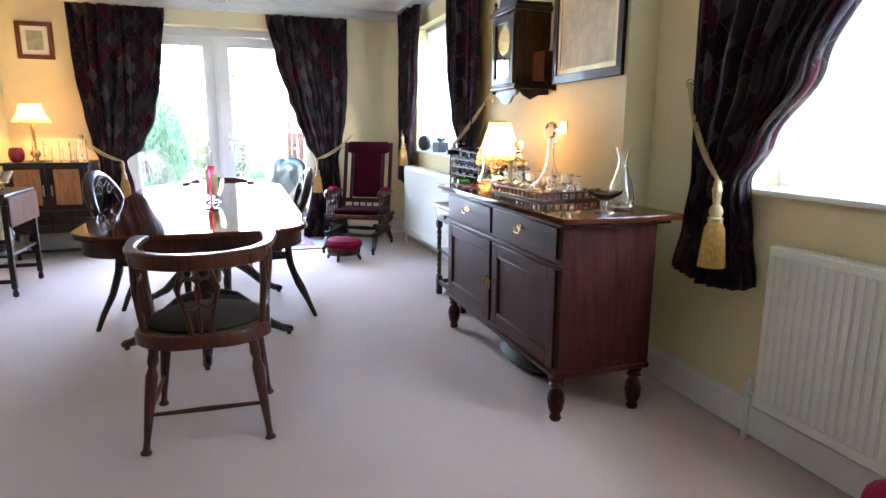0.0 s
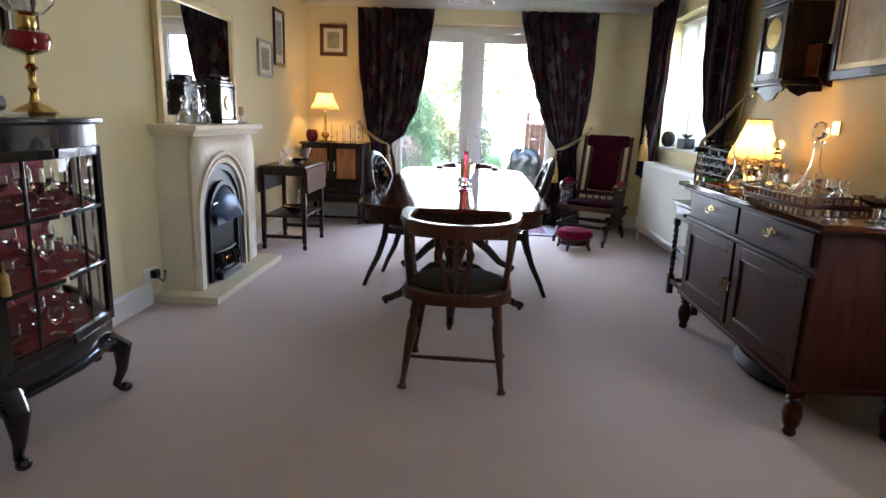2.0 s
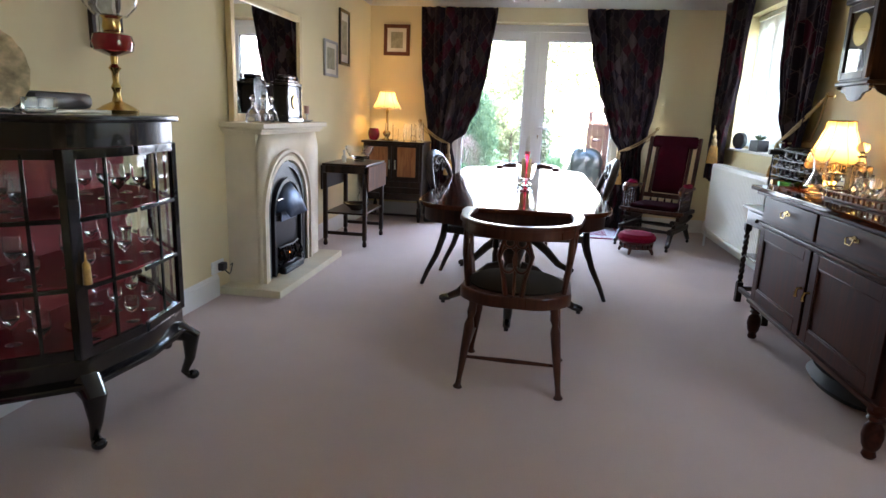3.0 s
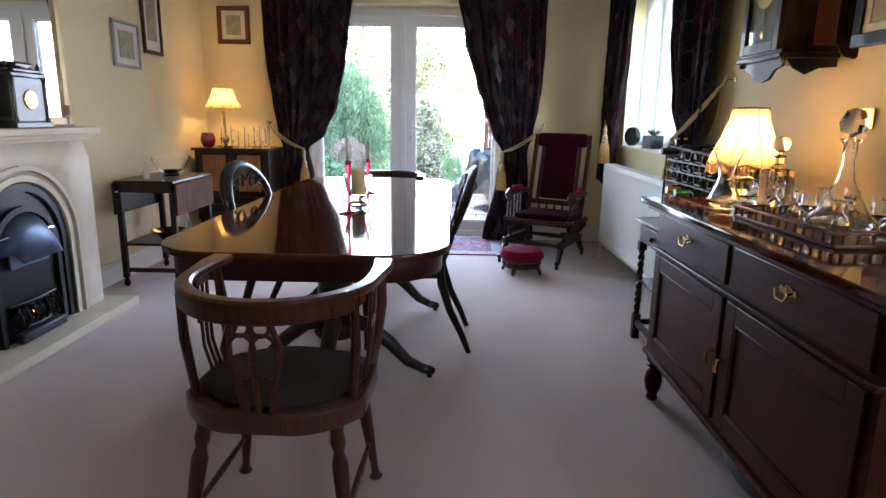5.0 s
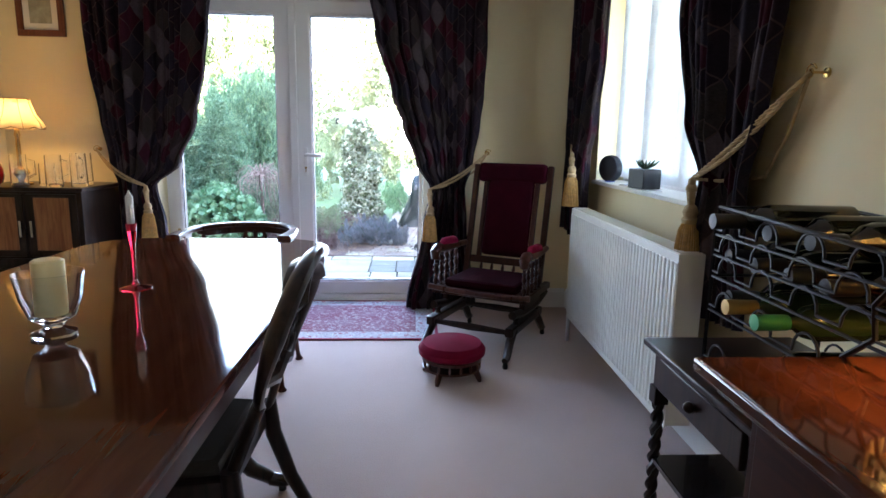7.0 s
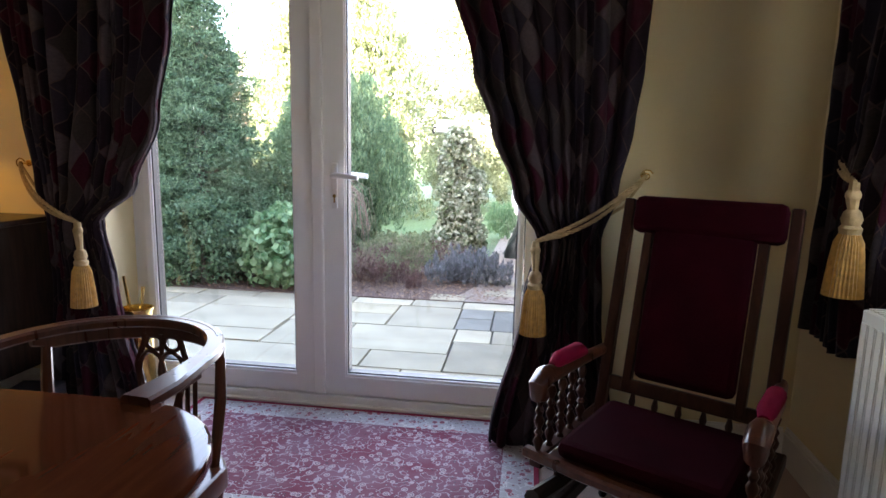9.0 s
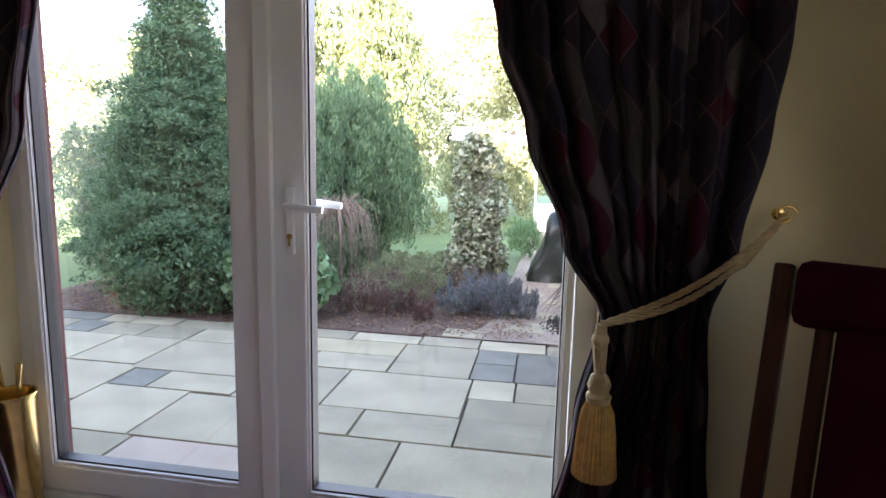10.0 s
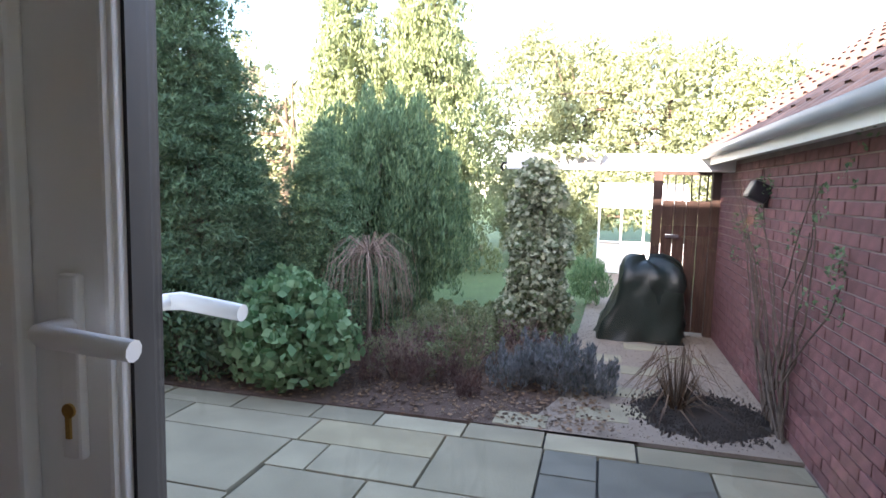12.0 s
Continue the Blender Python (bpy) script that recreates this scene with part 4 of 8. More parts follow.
# ---- chairs ----
def captains_chair(at, rz, label):
    """Faces +y. Horseshoe rail, pierced splat, turned legs."""
    t = thing("carver_chair", at, rz, label, "dining chair", "captain's chairs at the table ends")
    seat_poly = [(0.245 * math.cos(a) * (1.0 if math.sin(a) < 0 else 1.02), 0.235 * math.sin(a) + (0.0 if math.sin(a) < 0 else -0.01)) for a in [2 * math.pi * i / 40 for i in range(40)]]
    seat_poly = [(max(-0.245, min(0.245, x * 1.12)), max(-0.235, min(0.22, y * 1.08))) for x, y in seat_poly]
    part("seat_frame", B().prism(seat_poly, 0.39, 0.445, 0.008), CHAIRW, t)
    part("seat", B().lathe([(0.205, 0.44), (0.21, 0.455), (0.18, 0.472), (0.1, 0.48), (1e-7, 0.482)], (0, -0.005, 0), 36, sx=1.05, sy=0.96), SEATM, t, "dark olive upholstered drop-in seat")
    pts = [(0.252 * math.cos(a), 0.262 * math.sin(a), 0.742) for a in [math.pi * (1.0 + i / 40) for i in range(41)]]
    pts = [(-0.250, 0.20, 0.742), (-0.258, 0.12, 0.742), (-0.256, 0.06, 0.742)] + pts + [(0.256, 0.06, 0.742), (0.258, 0.12, 0.742), (0.250, 0.20, 0.742)]
    wd = [0.062, 0.058, 0.048] + [0.042] * 41 + [0.048, 0.058, 0.062]
    part("arm_rail", B().sweep(pts, wd, 0.024), CHAIRW, t)
    arc = [(0.262 * math.cos(a), 0.272 * math.sin(a), 0.725) for a in [math.pi * (1.13 + 0.74 * i / 24) for i in range(25)]]
    part("crest_rail", B().sweep(arc, 0.020, [0.030, 0.045] + [0.060] * 21 + [0.045, 0.030]), CHAIRW, t, "deeper curved crest board")
    for sx in (-1, 1):
        part("arm_post", B().tube([(sx * 0.222, 0.12, 0.43), (sx * 0.238, 0.16, 0.52), (sx * 0.248, 0.165, 0.62), (sx * 0.252, 0.15, 0.732)], [0.016, 0.014, 0.017, 0.013]), CHAIRW, t)
        part("spindle", B().tube([(sx * 0.212, -0.115, 0.44), (sx * 0.226, -0.13, 0.6), (sx * 0.226, -0.14, 0.73)], [0.012, 0.014, 0.011]), CHAIRW, t)
        side = B()
        for y0 in (0.0, 0.028, 0.056):
            side.tube([(sx * 0.218, y0 + 0.012, 0.44), (sx * 0.236, y0, 0.53), (sx * 0.24, y0, 0.62), (sx * 0.246, y0 + 0.002, 0.732)], 0.0055, 6)
        side.box(sx * 0.241 - 0.006, sx * 0.241 + 0.006, -0.012, 0.068, 0.60, 0.625, 0.003)
        side.box(sx * 0.246 - 0.006, sx * 0.246 + 0.006, -0.014, 0.070, 0.705, 0.731, 0.003)
        part("side_splat", side, CHAIRW, t, "pierced side splat under the arm")
    s = B()
    for a in ((-0.045, 0.045, 0.72, 0.75),):
        s.box(a[0], a[1], -0.268, -0.256, 0.70, 0.74, 0.003)
    for sx in (-1, 1):
        c1 = [(sx * 0.025 + 0.022 * math.cos(q), -0.262, 0.685 + 0.02 * math.sin(q)) for q in [2 * math.pi * i / 12 for i in range(13)]]
        s.tube(c1, 0.006, 6)
        c2 = [(sx * 0.028 + 0.035 * math.cos(q), -0.252, 0.61 + 0.055 * math.sin(q)) for q in [2 * math.pi * i / 14 for i in range(15)]]
        s.tube(c2, 0.006, 6)
        s.tube([(sx * 0.045, -0.262, 0.71), (sx * 0.07, -0.255, 0.63), (sx * 0.045, -0.24, 0.53), (sx * 0.035, -0.222, 0.45)], [0.008, 0.009, 0.010, 0.013], 6)
    s.tube([(0, -0.258, 0.71), (0, -0.245, 0.55), (0, -0.225, 0.45)], 0.007, 6)
    part("splat", s, CHAIRW, t, "pierced walnut back splat")
    feet = {}
    for sx in (-1, 1):
        for sy in (-1, 1):
            top = Vector((sx * 0.175, sy * 0.155, 0.395))
            foot = Vector((sx * 0.222, sy * 0.205 - (0.02 if sy < 0 else 0), 0.0))
            q = (top - foot).to_track_quat("Z", "Y").to_matrix().to_4x4()
            L = (top - foot).length
            prof = [(0.018, 0), (0.022, 0.006), (0.013, 0.02), (0.012, 0.05), (0.019, L * 0.45), (0.0225, L * 0.72), (0.014, L * 0.8), (0.021, L * 0.86), (0.018, L * 0.93), (0.022, L)]
            part("leg", B().lathe(prof, (0, 0, 0), 14, Matrix.Translation(foot) @ q), CHAIRW, t)
            feet[sx, sy] = foot.lerp(top, 0.36)
    for sx in (-1, 1):
        part("stretcher", B().tube([feet[sx, -1], feet[sx, -1].lerp(feet[sx, 1], 0.5), feet[sx, 1]], [0.007, 0.011, 0.007]), CHAIRW, t)
    part("stretcher", B().tube([feet[-1, -1], feet[-1, -1].lerp(feet[1, -1], 0.5), feet[1, -1]], [0.007, 0.011, 0.007]), CHAIRW, t)
    return t


captains_chair((0.142, 2.475, 0), -2, "walnut carver chair with dark seat, pushed to the table end")
captains_chair((0.125, 5.48, 0), 180, "walnut carver chair at the table end by the doors")


def balloon_chair(at, rz, label):
    """Faces +y. Sabre back legs, spoon back, turned front legs."""
    t = thing("side_chair", at, rz, label, "dining chair", "balloon-back chairs at the table sides")
    part("seat_frame", B().prism([(-0.22, 0.2), (0.22, 0.2), (0.235, 0.14), (0.19, -0.2), (-0.19, -0.2), (-0.235, 0.14)], 0.385, 0.435, 0.006), DARKW, t)
    part("seat", B().prism([(-0.2, 0.19), (0.2, 0.19), (0.22, 0.12), (0.175, -0.18), (-0.175, -0.18), (-0.22, 0.12)], 0.436, 0.475, 0.018), SEATM, t, "dark olive padded seat")
    for sx in (-1, 1):
        part("back_leg", B().tube([(sx * 0.205, -0.36, 0.0), (sx * 0.2, -0.32, 0.1), (sx * 0.195, -0.26, 0.22), (sx * 0.19, -0.215, 0.36), (sx * 0.185, -0.205, 0.46)], [0.014, 0.017, 0.02, 0.023, 0.022], 10), DARKW, t)
        part("front_leg", B().lathe([(0.011, 0), (0.015, 0.02), (0.012, 0.04), (0.016, 0.16), (0.022, 0.28), (0.015, 0.31), (0.024, 0.33), (0.02, 0.37), (0.024, 0.385)], (sx * 0.195, 0.165, 0), 14), DARKW, t)
    pts = [(-0.185, -0.205, 0.44)]
    for i in range(25):
        a = math.pi * (1.32 - 1.64 * i / 24)
        z = 0.735 + 0.175 * math.sin(a)
        pts.append((0.215 * math.cos(a), -0.21 - (z - 0.44) * 0.33, z))
    pts.append((0.185, -0.205, 0.44))
    part("back_frame", B().tube(pts, [0.020] + [0.022] * 4 + [0.027, 0.032] + [0.037] * 13 + [0.032, 0.027] + [0.022] * 4 + [0.020], 12, flat=0.55), DARKW, t)
    part("crest", B().tube([(0.17 * math.cos(a), -0.21 - 0.14, 0.755 + 0.145 * math.sin(a)) for a in [math.pi * (0.85 - 0.7 * i / 14) for i in range(15)]], [0.01] + [0.032] * 13 + [0.01], 10, flat=0.4), DARKW, t)
    s = B()
    s.tube([(-0.18, -0.28, 0.66), (-0.07, -0.285, 0.635), (0, -0.285, 0.66), (0.07, -0.285, 0.635), (0.18, -0.28, 0.66)], [0.012, 0.018, 0.024, 0.018, 0.012], 8)
    for sx in (-1, 1):
        s.tube([(sx * 0.15, -0.282, 0.67), (sx * 0.08, -0.295, 0.715), (sx * 0.035, -0.285, 0.665)], 0.007, 6)
        s.tube([(sx * (0.07 + 0.035 * math.cos(q)), -0.325, 0.825 + 0.028 * math.sin(q)) for q in [2 * math.pi * i / 14 for i in range(15)]], 0.007, 6)
        s.tube([(sx * 0.19, -0.315, 0.80), (sx * 0.15, -0.322, 0.835), (sx * 0.11, -0.322, 0.815), (sx * 0.14, -0.318, 0.79)], 0.007, 6)
        s.tube([(sx * 0.11, -0.33, 0.85), (sx * 0.05, -0.332, 0.875), (0, -0.33, 0.84)], 0.008, 6)
    part("splat", s, DARKW, t, "carved scrolled cross splat")
    return t


balloon_chair((0.35, 3.98, 0), 90, "dark balloon-back dining chair tucked under the table")
balloon_chair((-0.165, 4.0, 0), -100, "dark balloon-back dining chair on the fireplace side")


# ---- table ----
def dining_table():
    t = thing("dining_table", (0.09, 4.035, 0), 0, "long polished mahogany pedestal table with rounded corners", "dining table")
    hw, hl, r = 0.515, 1.27, 0.24
    poly = []
    for cx, cy, a0 in ((hw - r, hl - r, 0), (-hw + r, hl - r, 90), (-hw + r, -hl + r, 180), (hw - r, -hl + r, 270)):
        for k in range(9):
            a = radians(a0 + k * 90 / 8)
            poly.append((cx + r * math.cos(a), cy + r * math.sin(a)))
    part("tabletop", B().prism(poly, 0.712, 0.738, 0.006), TOPM, t)
    # darker wood than the top: shade under the overhang put into the colour
    part("frieze", B().prism([(x * 0.94, y * 0.976) for x, y in poly], 0.635, 0.711, 0.003), ROCKW, t)
    for cy in (-0.56, 0.42):
        p = part("pedestal", B().lathe([(0.09, 0.2), (0.1, 0.22), (0.06, 0.25), (0.05, 0.3), (0.075, 0.38), (0.08, 0.43), (0.045, 0.5), (0.05, 0.58), (0.08, 0.6), (0.1, 0.634)], (0, cy, 0), 20), DARKW, t)
        part("block", B().box(-0.28, 0.28, cy - 0.09, cy + 0.09, 0.60, 0.634, 0.004), MAHO, p)
        for ang in ((0, 180, 270) if cy < 0 else (0, 180, 90)):
            q = pose(0, cy, 0, 0, 0, ang)
            L = 0.42
            b = B().tube([(0.05, 0, 0.27), (0.14, 0, 0.25), (0.24, 0, 0.17), (0.33, 0, 0.075), (L - 0.02, 0, 0.04)], [0.04, 0.036, 0.032, 0.027, 0.022], 10, q)
            part("splayed_leg", b, DARKW, p)
            part("brass_foot", B().tube([(L - 0.03, 0, 0.042), (L + 0.02, 0, 0.03), (L + 0.035, 0, 0.028)], [0.024, 0.022, 0.012], 10, q).lathe([(0.014, 0), (0.014, 0.02)], (L + 0.01, 0, 0), 10, q), BLACKW, p)


dining_table()


def taper_candle(at, h, label):
    t = thing("candlestick", at, 0, label, "candlestick", "tall red glass candlesticks on the table")
    part("stem", B().lathe([(0.045, 0), (0.046, 0.003), (0.012, 0.012), (0.006, 0.03), (0.005, h * 0.5), (0.007, h * 0.75), (0.013, h), (0.016, h + 0.03), (0.012, h + 0.03)], (0, 0, 0), 18), REDGL, t)
    part("candle", B().lathe([(0.011, h + 0.008), (0.011, h + 0.11), (0.006, h + 0.118), (0.001, h + 0.13)], (0, 0, 0), 12), WAX, t)


taper_candle((0.137, 3.60, 0.738), 0.215, "tall red glass candlestick with a white candle")
taper_candle((0.12, 4.36, 0.738), 0.17, "red glass candlestick with a short white candle")
t = thing("hurricane_bowl", (0.13, 3.92, 0.738), 0, "clear glass hurricane bowl holding a thick candle", "candle holder")
part("bowl", B().lathe([(0.046, 0), (0.048, 0.008), (0.020, 0.02), (0.024, 0.03), (0.048, 0.045), (0.064, 0.09), (0.073, 0.15), (0.070, 0.15), (0.060, 0.09), (0.044, 0.05), (0.002, 0.042)], (0, 0, 0), 24), CLEAR, t)
part("candle", B().lathe([(0.034, 0.052), (0.034, 0.176), (0.028, 0.180), (0.001, 0.175)], (0, 0, 0), 20), CANDLE, t, "thick ivory pillar candle")


# ---- lamps ----
def table_lamp(at, base_h, r0, r1, sh, power, label, lobes=8, fringe=True, glassy=True):
    t = thing("table_lamp", at, 0, label, "table lamp")
    m = BRASS
    part("base", B().lathe([(0.06, 0), (0.062, 0.012), (0.03, 0.022), (0.018, 0.035), (0.03, 0.05), (0.048, 0.075), (0.04, 0.1), (0.016, 0.115), (0.012, base_h * 0.8), (0.018, base_h * 0.85), (0.008, base_h)], (0, 0, 0), 20), CRYSTAL if glassy else BRASS, t, "glass and brass lamp base" if glassy else "brass lamp base")
    part("stem", B().tube([(0, 0, 0.01), (0, 0, base_h + 0.05)], 0.005), BRASS, t)
    prof = [(r0 * 1.0, base_h - 0.02), (r0 * 0.93, base_h + 0.02), (r0 * 0.72, base_h + sh * 0.42), (r1 * 1.08, base_h + sh * 0.8), (r1, base_h + sh)]
    b = B()
    rings = []
    for r, z in prof:
        ring = []
        for i in range(64):
            a = 2 * math.pi * i / 64
            ring.append((r * (1 - 0.06 * abs(math.sin(lobes * a / 2 + 1.57))) * math.cos(a), r * (1 - 0.06 * abs(math.sin(lobes * a / 2 + 1.57))) * math.sin(a), z + (0.012 * (1 - abs(math.sin(lobes * a / 2 + 1.57))) if z < base_h else 0)))
        ring.append(ring[0])
        rings.append(ring)
    part("shade", b.grid(rings), SHADE, t, "glowing cream pleated shade", solid=0.0015, angle=60)
    for prof_i in (0, len(rings) - 1):
        part("braid", B().tube(rings[prof_i][::2], 0.0035, 6), ROPE, t)
    for i in range(lobes):
        a = 2 * math.pi * i / lobes
        part("rib", B().tube([(r * 0.995 * math.cos(a), r * 0.995 * math.sin(a), z) for r, z in [(p * 1.0, q) for p, q in prof]], 0.0018, 5), ROPE, t)
    if fringe:
        f = B()
        for i in range(56):
            p = rings[0][int(i * 64 / 56)]
            f.tube([p, (p[0] * 1.01, p[1] * 1.01, p[2] - 0.032)], [0.0022, 0.0035], 5)
        part("fringe", f, ROPE, t, "beaded cream fringe")
    part("bulb", B().ball((0, 0, base_h + sh * 0.42), 0.028), WAX, t)
    lamp = new("lamp_light", bpy.data.lights.new("lamp_light", "POINT"))
    lamp.data.energy, lamp.data.shadow_soft_size, lamp.data.color = power, 0.03, (1.0, 0.61, 0.18)
    lamp.parent = t
    lamp.location = (0, 0, base_h + sh * 0.42)
    t.children[-1].name = "lamp_light"
    for o in t.children:
        if o.name.startswith("bulb"):
            o.visible_shadow = False
    return t


table_lamp((1.75, 3.26, 0.8675), 0.165, 0.135, 0.064, 0.2, 0.27, "glass table lamp with scalloped fringed cream shade, lit")
table_lamp((-1.46, 6.40, 0.88), 0.36, 0.155, 0.085, 0.16, 0.14, "small brass table lamp with cream shade, lit", fringe=False, glassy=False)

# ---- fireplace ----
def arch(cy, half, spring, base, x0, x1, width, n=18):
    """A band that follows an arch in the plane of the wall."""
    b = B()
    out = [(cy - half - width, base)] + [(cy - (half + width) * math.cos(math.pi * i / n), spring + (half + width) * math.sin(math.pi * i / n)) for i in range(n + 1)] + [(cy + half + width, base)]
    inn = [(cy - half, base)] + [(cy - half * math.cos(math.pi * i / n), spring + half * math.sin(math.pi * i / n)) for i in range(n + 1)] + [(cy + half, base)]
    rows = []
    for (a, c), (d, e) in zip(out, inn):
        rows.append([(x0, a, c), (x1, a, c), (x1, d, e), (x0, d, e), (x0, a, c)])
    b.grid(rows)
    return b


def arched_front(cy, half, spring, base, ya, yb, zt, x, n=18):
    b = B()
    inn = [(cy - half, base)] + [(cy - half * math.cos(math.pi * i / n), spring + half * math.sin(math.pi * i / n)) for i in range(n + 1)] + [(cy + half, base)]
    out = [(ya, base)] + [((ya if i < n / 4 else (yb if i > 3 * n / 4 else ya + (yb - ya) * (i - n / 4) / (n / 2))), (base + (zt - base) * min(1, i / (n / 4)) if i <= n / 4 else (zt if i < 3 * n / 4 else base + (zt - base) * max(0, (n - i) / (n / 4))))) for i in range(n + 1)] + [(yb, base)]
    b.grid([[(x, a, c), (x, d, e)] for (a, c), (d, e) in zip(out, inn)])
    return b


def fireplace():
    t = thing("fireplace", (0, 0, 0), 0, "cream stone fireplace with arched cast iron inset", "fireplace")
    FX, cy = -1.52, 3.79
    part("hearth", B().box(W + 0.001, -1.35, 3.25, 4.48, 0.001, 0.05, 0.004), HEARTHM, t)
    part("surround", B().box(W + 0.001, FX - 0.03, 3.375, 4.37, 0.051, 1.02, 0.002), STONE, t)
    part("front_slab", arched_front(cy, 0.335, 0.5, 0.051, 3.365, 4.39, 1.02, FX), STONE, t, solid=-0.028)
    part("arch_moulding", arch(cy, 0.335, 0.5, 0.052, FX - 0.02, FX + 0.012, 0.03), STONE, t)
    part("arch_moulding", arch(cy, 0.39, 0.5, 0.052, FX - 0.01, FX + 0.022, 0.022), STONE, t)
    part("mantel_shelf", B().box(W + 0.001, -1.46, 3.31, 4.44, 1.055, 1.09, 0.006).box(W + 0.001, -1.485, 3.33, 4.415, 1.035, 1.055, 0.006).box(W + 0.001, -1.5, 3.35, 4.40, 1.018, 1.035, 0.004), STONE, t)
    i = part("inset", B().prism([(cy - 0.33, 0.052), (cy + 0.33, 0.052)] + [(cy + 0.33 * math.cos(math.pi * k / 16), 0.5 + 0.33 * math.sin(math.pi * k / 16)) for k in range(17)], 0, 0.01, 0, Matrix(((0, 0, 1, FX - 0.028), (1, 0, 0, 0), (0, 1, 0, 0), (0, 0, 0, 1)))), CASTM, t, "black cast iron arched inset")
    part("rim", arch(cy, 0.285, 0.5, 0.055, FX - 0.02, FX - 0.002, 0.04), CASTM, i)
    part("rim", arch(cy, 0.215, 0.47, 0.055, FX - 0.02, FX + 0.008, 0.03), CASTM, i)
    hood = []
    for k in range(9):
        a = math.pi * k / 8
        hood.append([(FX - 0.012, cy - 0.205 * math.cos(a), 0.49 + 0.2 * math.sin(a)), (FX + 0.05, cy - 0.16 * math.cos(a), 0.50 + 0.11 * math.sin(a)), (FX + 0.085, cy - 0.15 * math.cos(a), 0.46)])
    part("hood", B().grid(hood), HOODM, i, "polished blue-grey hood", solid=0.004)
    part("hood_rim", B().tube([(FX + 0.012, cy - 0.2, 0.575), (FX + 0.03, cy, 0.60), (FX + 0.012, cy + 0.2, 0.575)], 0.006), STEEL, i)
    part("hood_plate", B().box(FX + 0.0, FX + 0.012, cy - 0.14, cy + 0.14, 0.42, 0.56, 0.004, None), HOODM, i)
    part("firebox", B().box(FX - 0.02, FX - 0.012, cy - 0.2, cy + 0.2, 0.06, 0.46, 0), IRON, i)
    for k in range(7):
        part("grate_bar", B().tube([(FX + 0.02, cy - 0.15 + k * 0.05, 0.12), (FX + 0.045, cy - 0.15 + k * 0.05, 0.17), (FX + 0.02, cy - 0.15 + k * 0.05, 0.24)], 0.006), IRON, i)
    part("grate_rail", B().tube([(FX, cy - 0.17, 0.24), (FX + 0.03, cy, 0.245), (FX, cy + 0.17, 0.24)], 0.008).tube([(FX, cy - 0.17, 0.12), (FX + 0.03, cy, 0.12), (FX, cy + 0.17, 0.12)], 0.008), IRON, i)
    part("ash_front", B().box(FX, FX + 0.05, cy - 0.17, cy + 0.17, 0.052, 0.105, 0.012), CASTM, i)
    c = B()
    rr = random.Random(2)
    for k in range(26):
        c.ball((FX - 0.0 + rr.uniform(0, 0.02), cy + rr.uniform(-0.15, 0.15), 0.13 + rr.uniform(0, 0.09)), rr.uniform(0.015, 0.03), 7)
    part("coals", c, EMBER, i, kind="stuff")
    glow = bpy.data.materials.new("orange_glow")
    glow.use_nodes = True
    g = glow.node_tree.nodes["Principled BSDF"]
    g.inputs["Emission Color"].default_value, g.inputs["Emission Strength"].default_value = (1, 0.22, 0.03, 1), 0.25
    # small emitting box stands in for the glow of the embers
    part("pilot_flame", B().box(FX + 0.026, FX + 0.03, cy - 0.05, cy - 0.01, 0.185, 0.197, 0.001), glow, i)


fireplace()
t = thing("mirror", (W + 0.03, 4.0, 1.092), 0, "large rectangular mirror in a pale gilt frame above the mantel", "mirror")
w2, hh = 0.575, 0.80
part("frame", B().box(-0.02, 0.02, -w2, -w2 + 0.05, 0, hh, 0.006).box(-0.02, 0.02, w2 - 0.05, w2, 0, hh, 0.006).box(-0.02, 0.02, -w2 + 0.05, w2 - 0.05, 0, 0.05, 0.006).box(-0.02, 0.02, -w2 + 0.05, w2 - 0.05, hh - 0.05, hh, 0.006), GILT, t)
part("glass", B().box(-0.005, 0.004, -w2 + 0.048, w2 - 0.048, 0.048, hh - 0.048, 0), MIRROR, t, "clear mirror glass")
t = thing("mantel_clock", (-1.60, 3.99, 1.09), 0, "black slate mantel clock with a small round dial", "clock")
part("case", B().box(-0.07, 0.07, -0.14, 0.14, 0, 0.03, 0.004).box(-0.055, 0.055, -0.105, 0.105, 0.03, 0.25, 0.004).box(-0.065, 0.065, -0.13, 0.13, 0.25, 0.272, 0.005).box(-0.055, 0.055, -0.10, 0.10, 0.272, 0.292, 0.006).box(-0.045, 0.045, -0.07, 0.07, 0.292, 0.325, 0.012), BLACKW, t)
part("dial", B().lathe([(0.045, 0), (0.045, 0.004), (0.04, 0.006)], (0, 0, 0), 24, Matrix.Translation((0.055, 0, 0.14)) @ pose(0, 0, 0, 0, 90, 0)), CERAMIC, t, "cream clock dial")
part("bezel", B().lathe([(0.05, 0), (0.05, 0.003), (0.046, 0.007)], (0, 0, 0), 24, Matrix.Translation((0.0551, 0, 0.14)) @ pose(0, 0, 0, 0, 90, 0)), BRASS, t)
for y in (-0.118, 0.118):
    part("column", B().lathe([(0.014, 0.03), (0.016, 0.04), (0.009, 0.055), (0.013, 0.10), (0.008, 0.15), (0.012, 0.20), (0.009, 0.225), (0.015, 0.24), (0.014, 0.25)], (0.052, y, 0), 12), BLACKW, t)
    part("finial", B().lathe([(0.012, 0.272), (0.015, 0.28), (0.006, 0.29), (0.012, 0.305), (0.001, 0.325)], (0.03, y, 0), 12), BLACKW, t)

DEC = [(0.055, 0), (0.058, 0.01), (0.05, 0.06), (0.03, 0.09), (0.015, 0.105), (0.014, 0.13), (0.022, 0.137), (0.011, 0.137), (0.011, 0.1), (0.045, 0.055), (0.05, 0.012), (0.002, 0.008)]


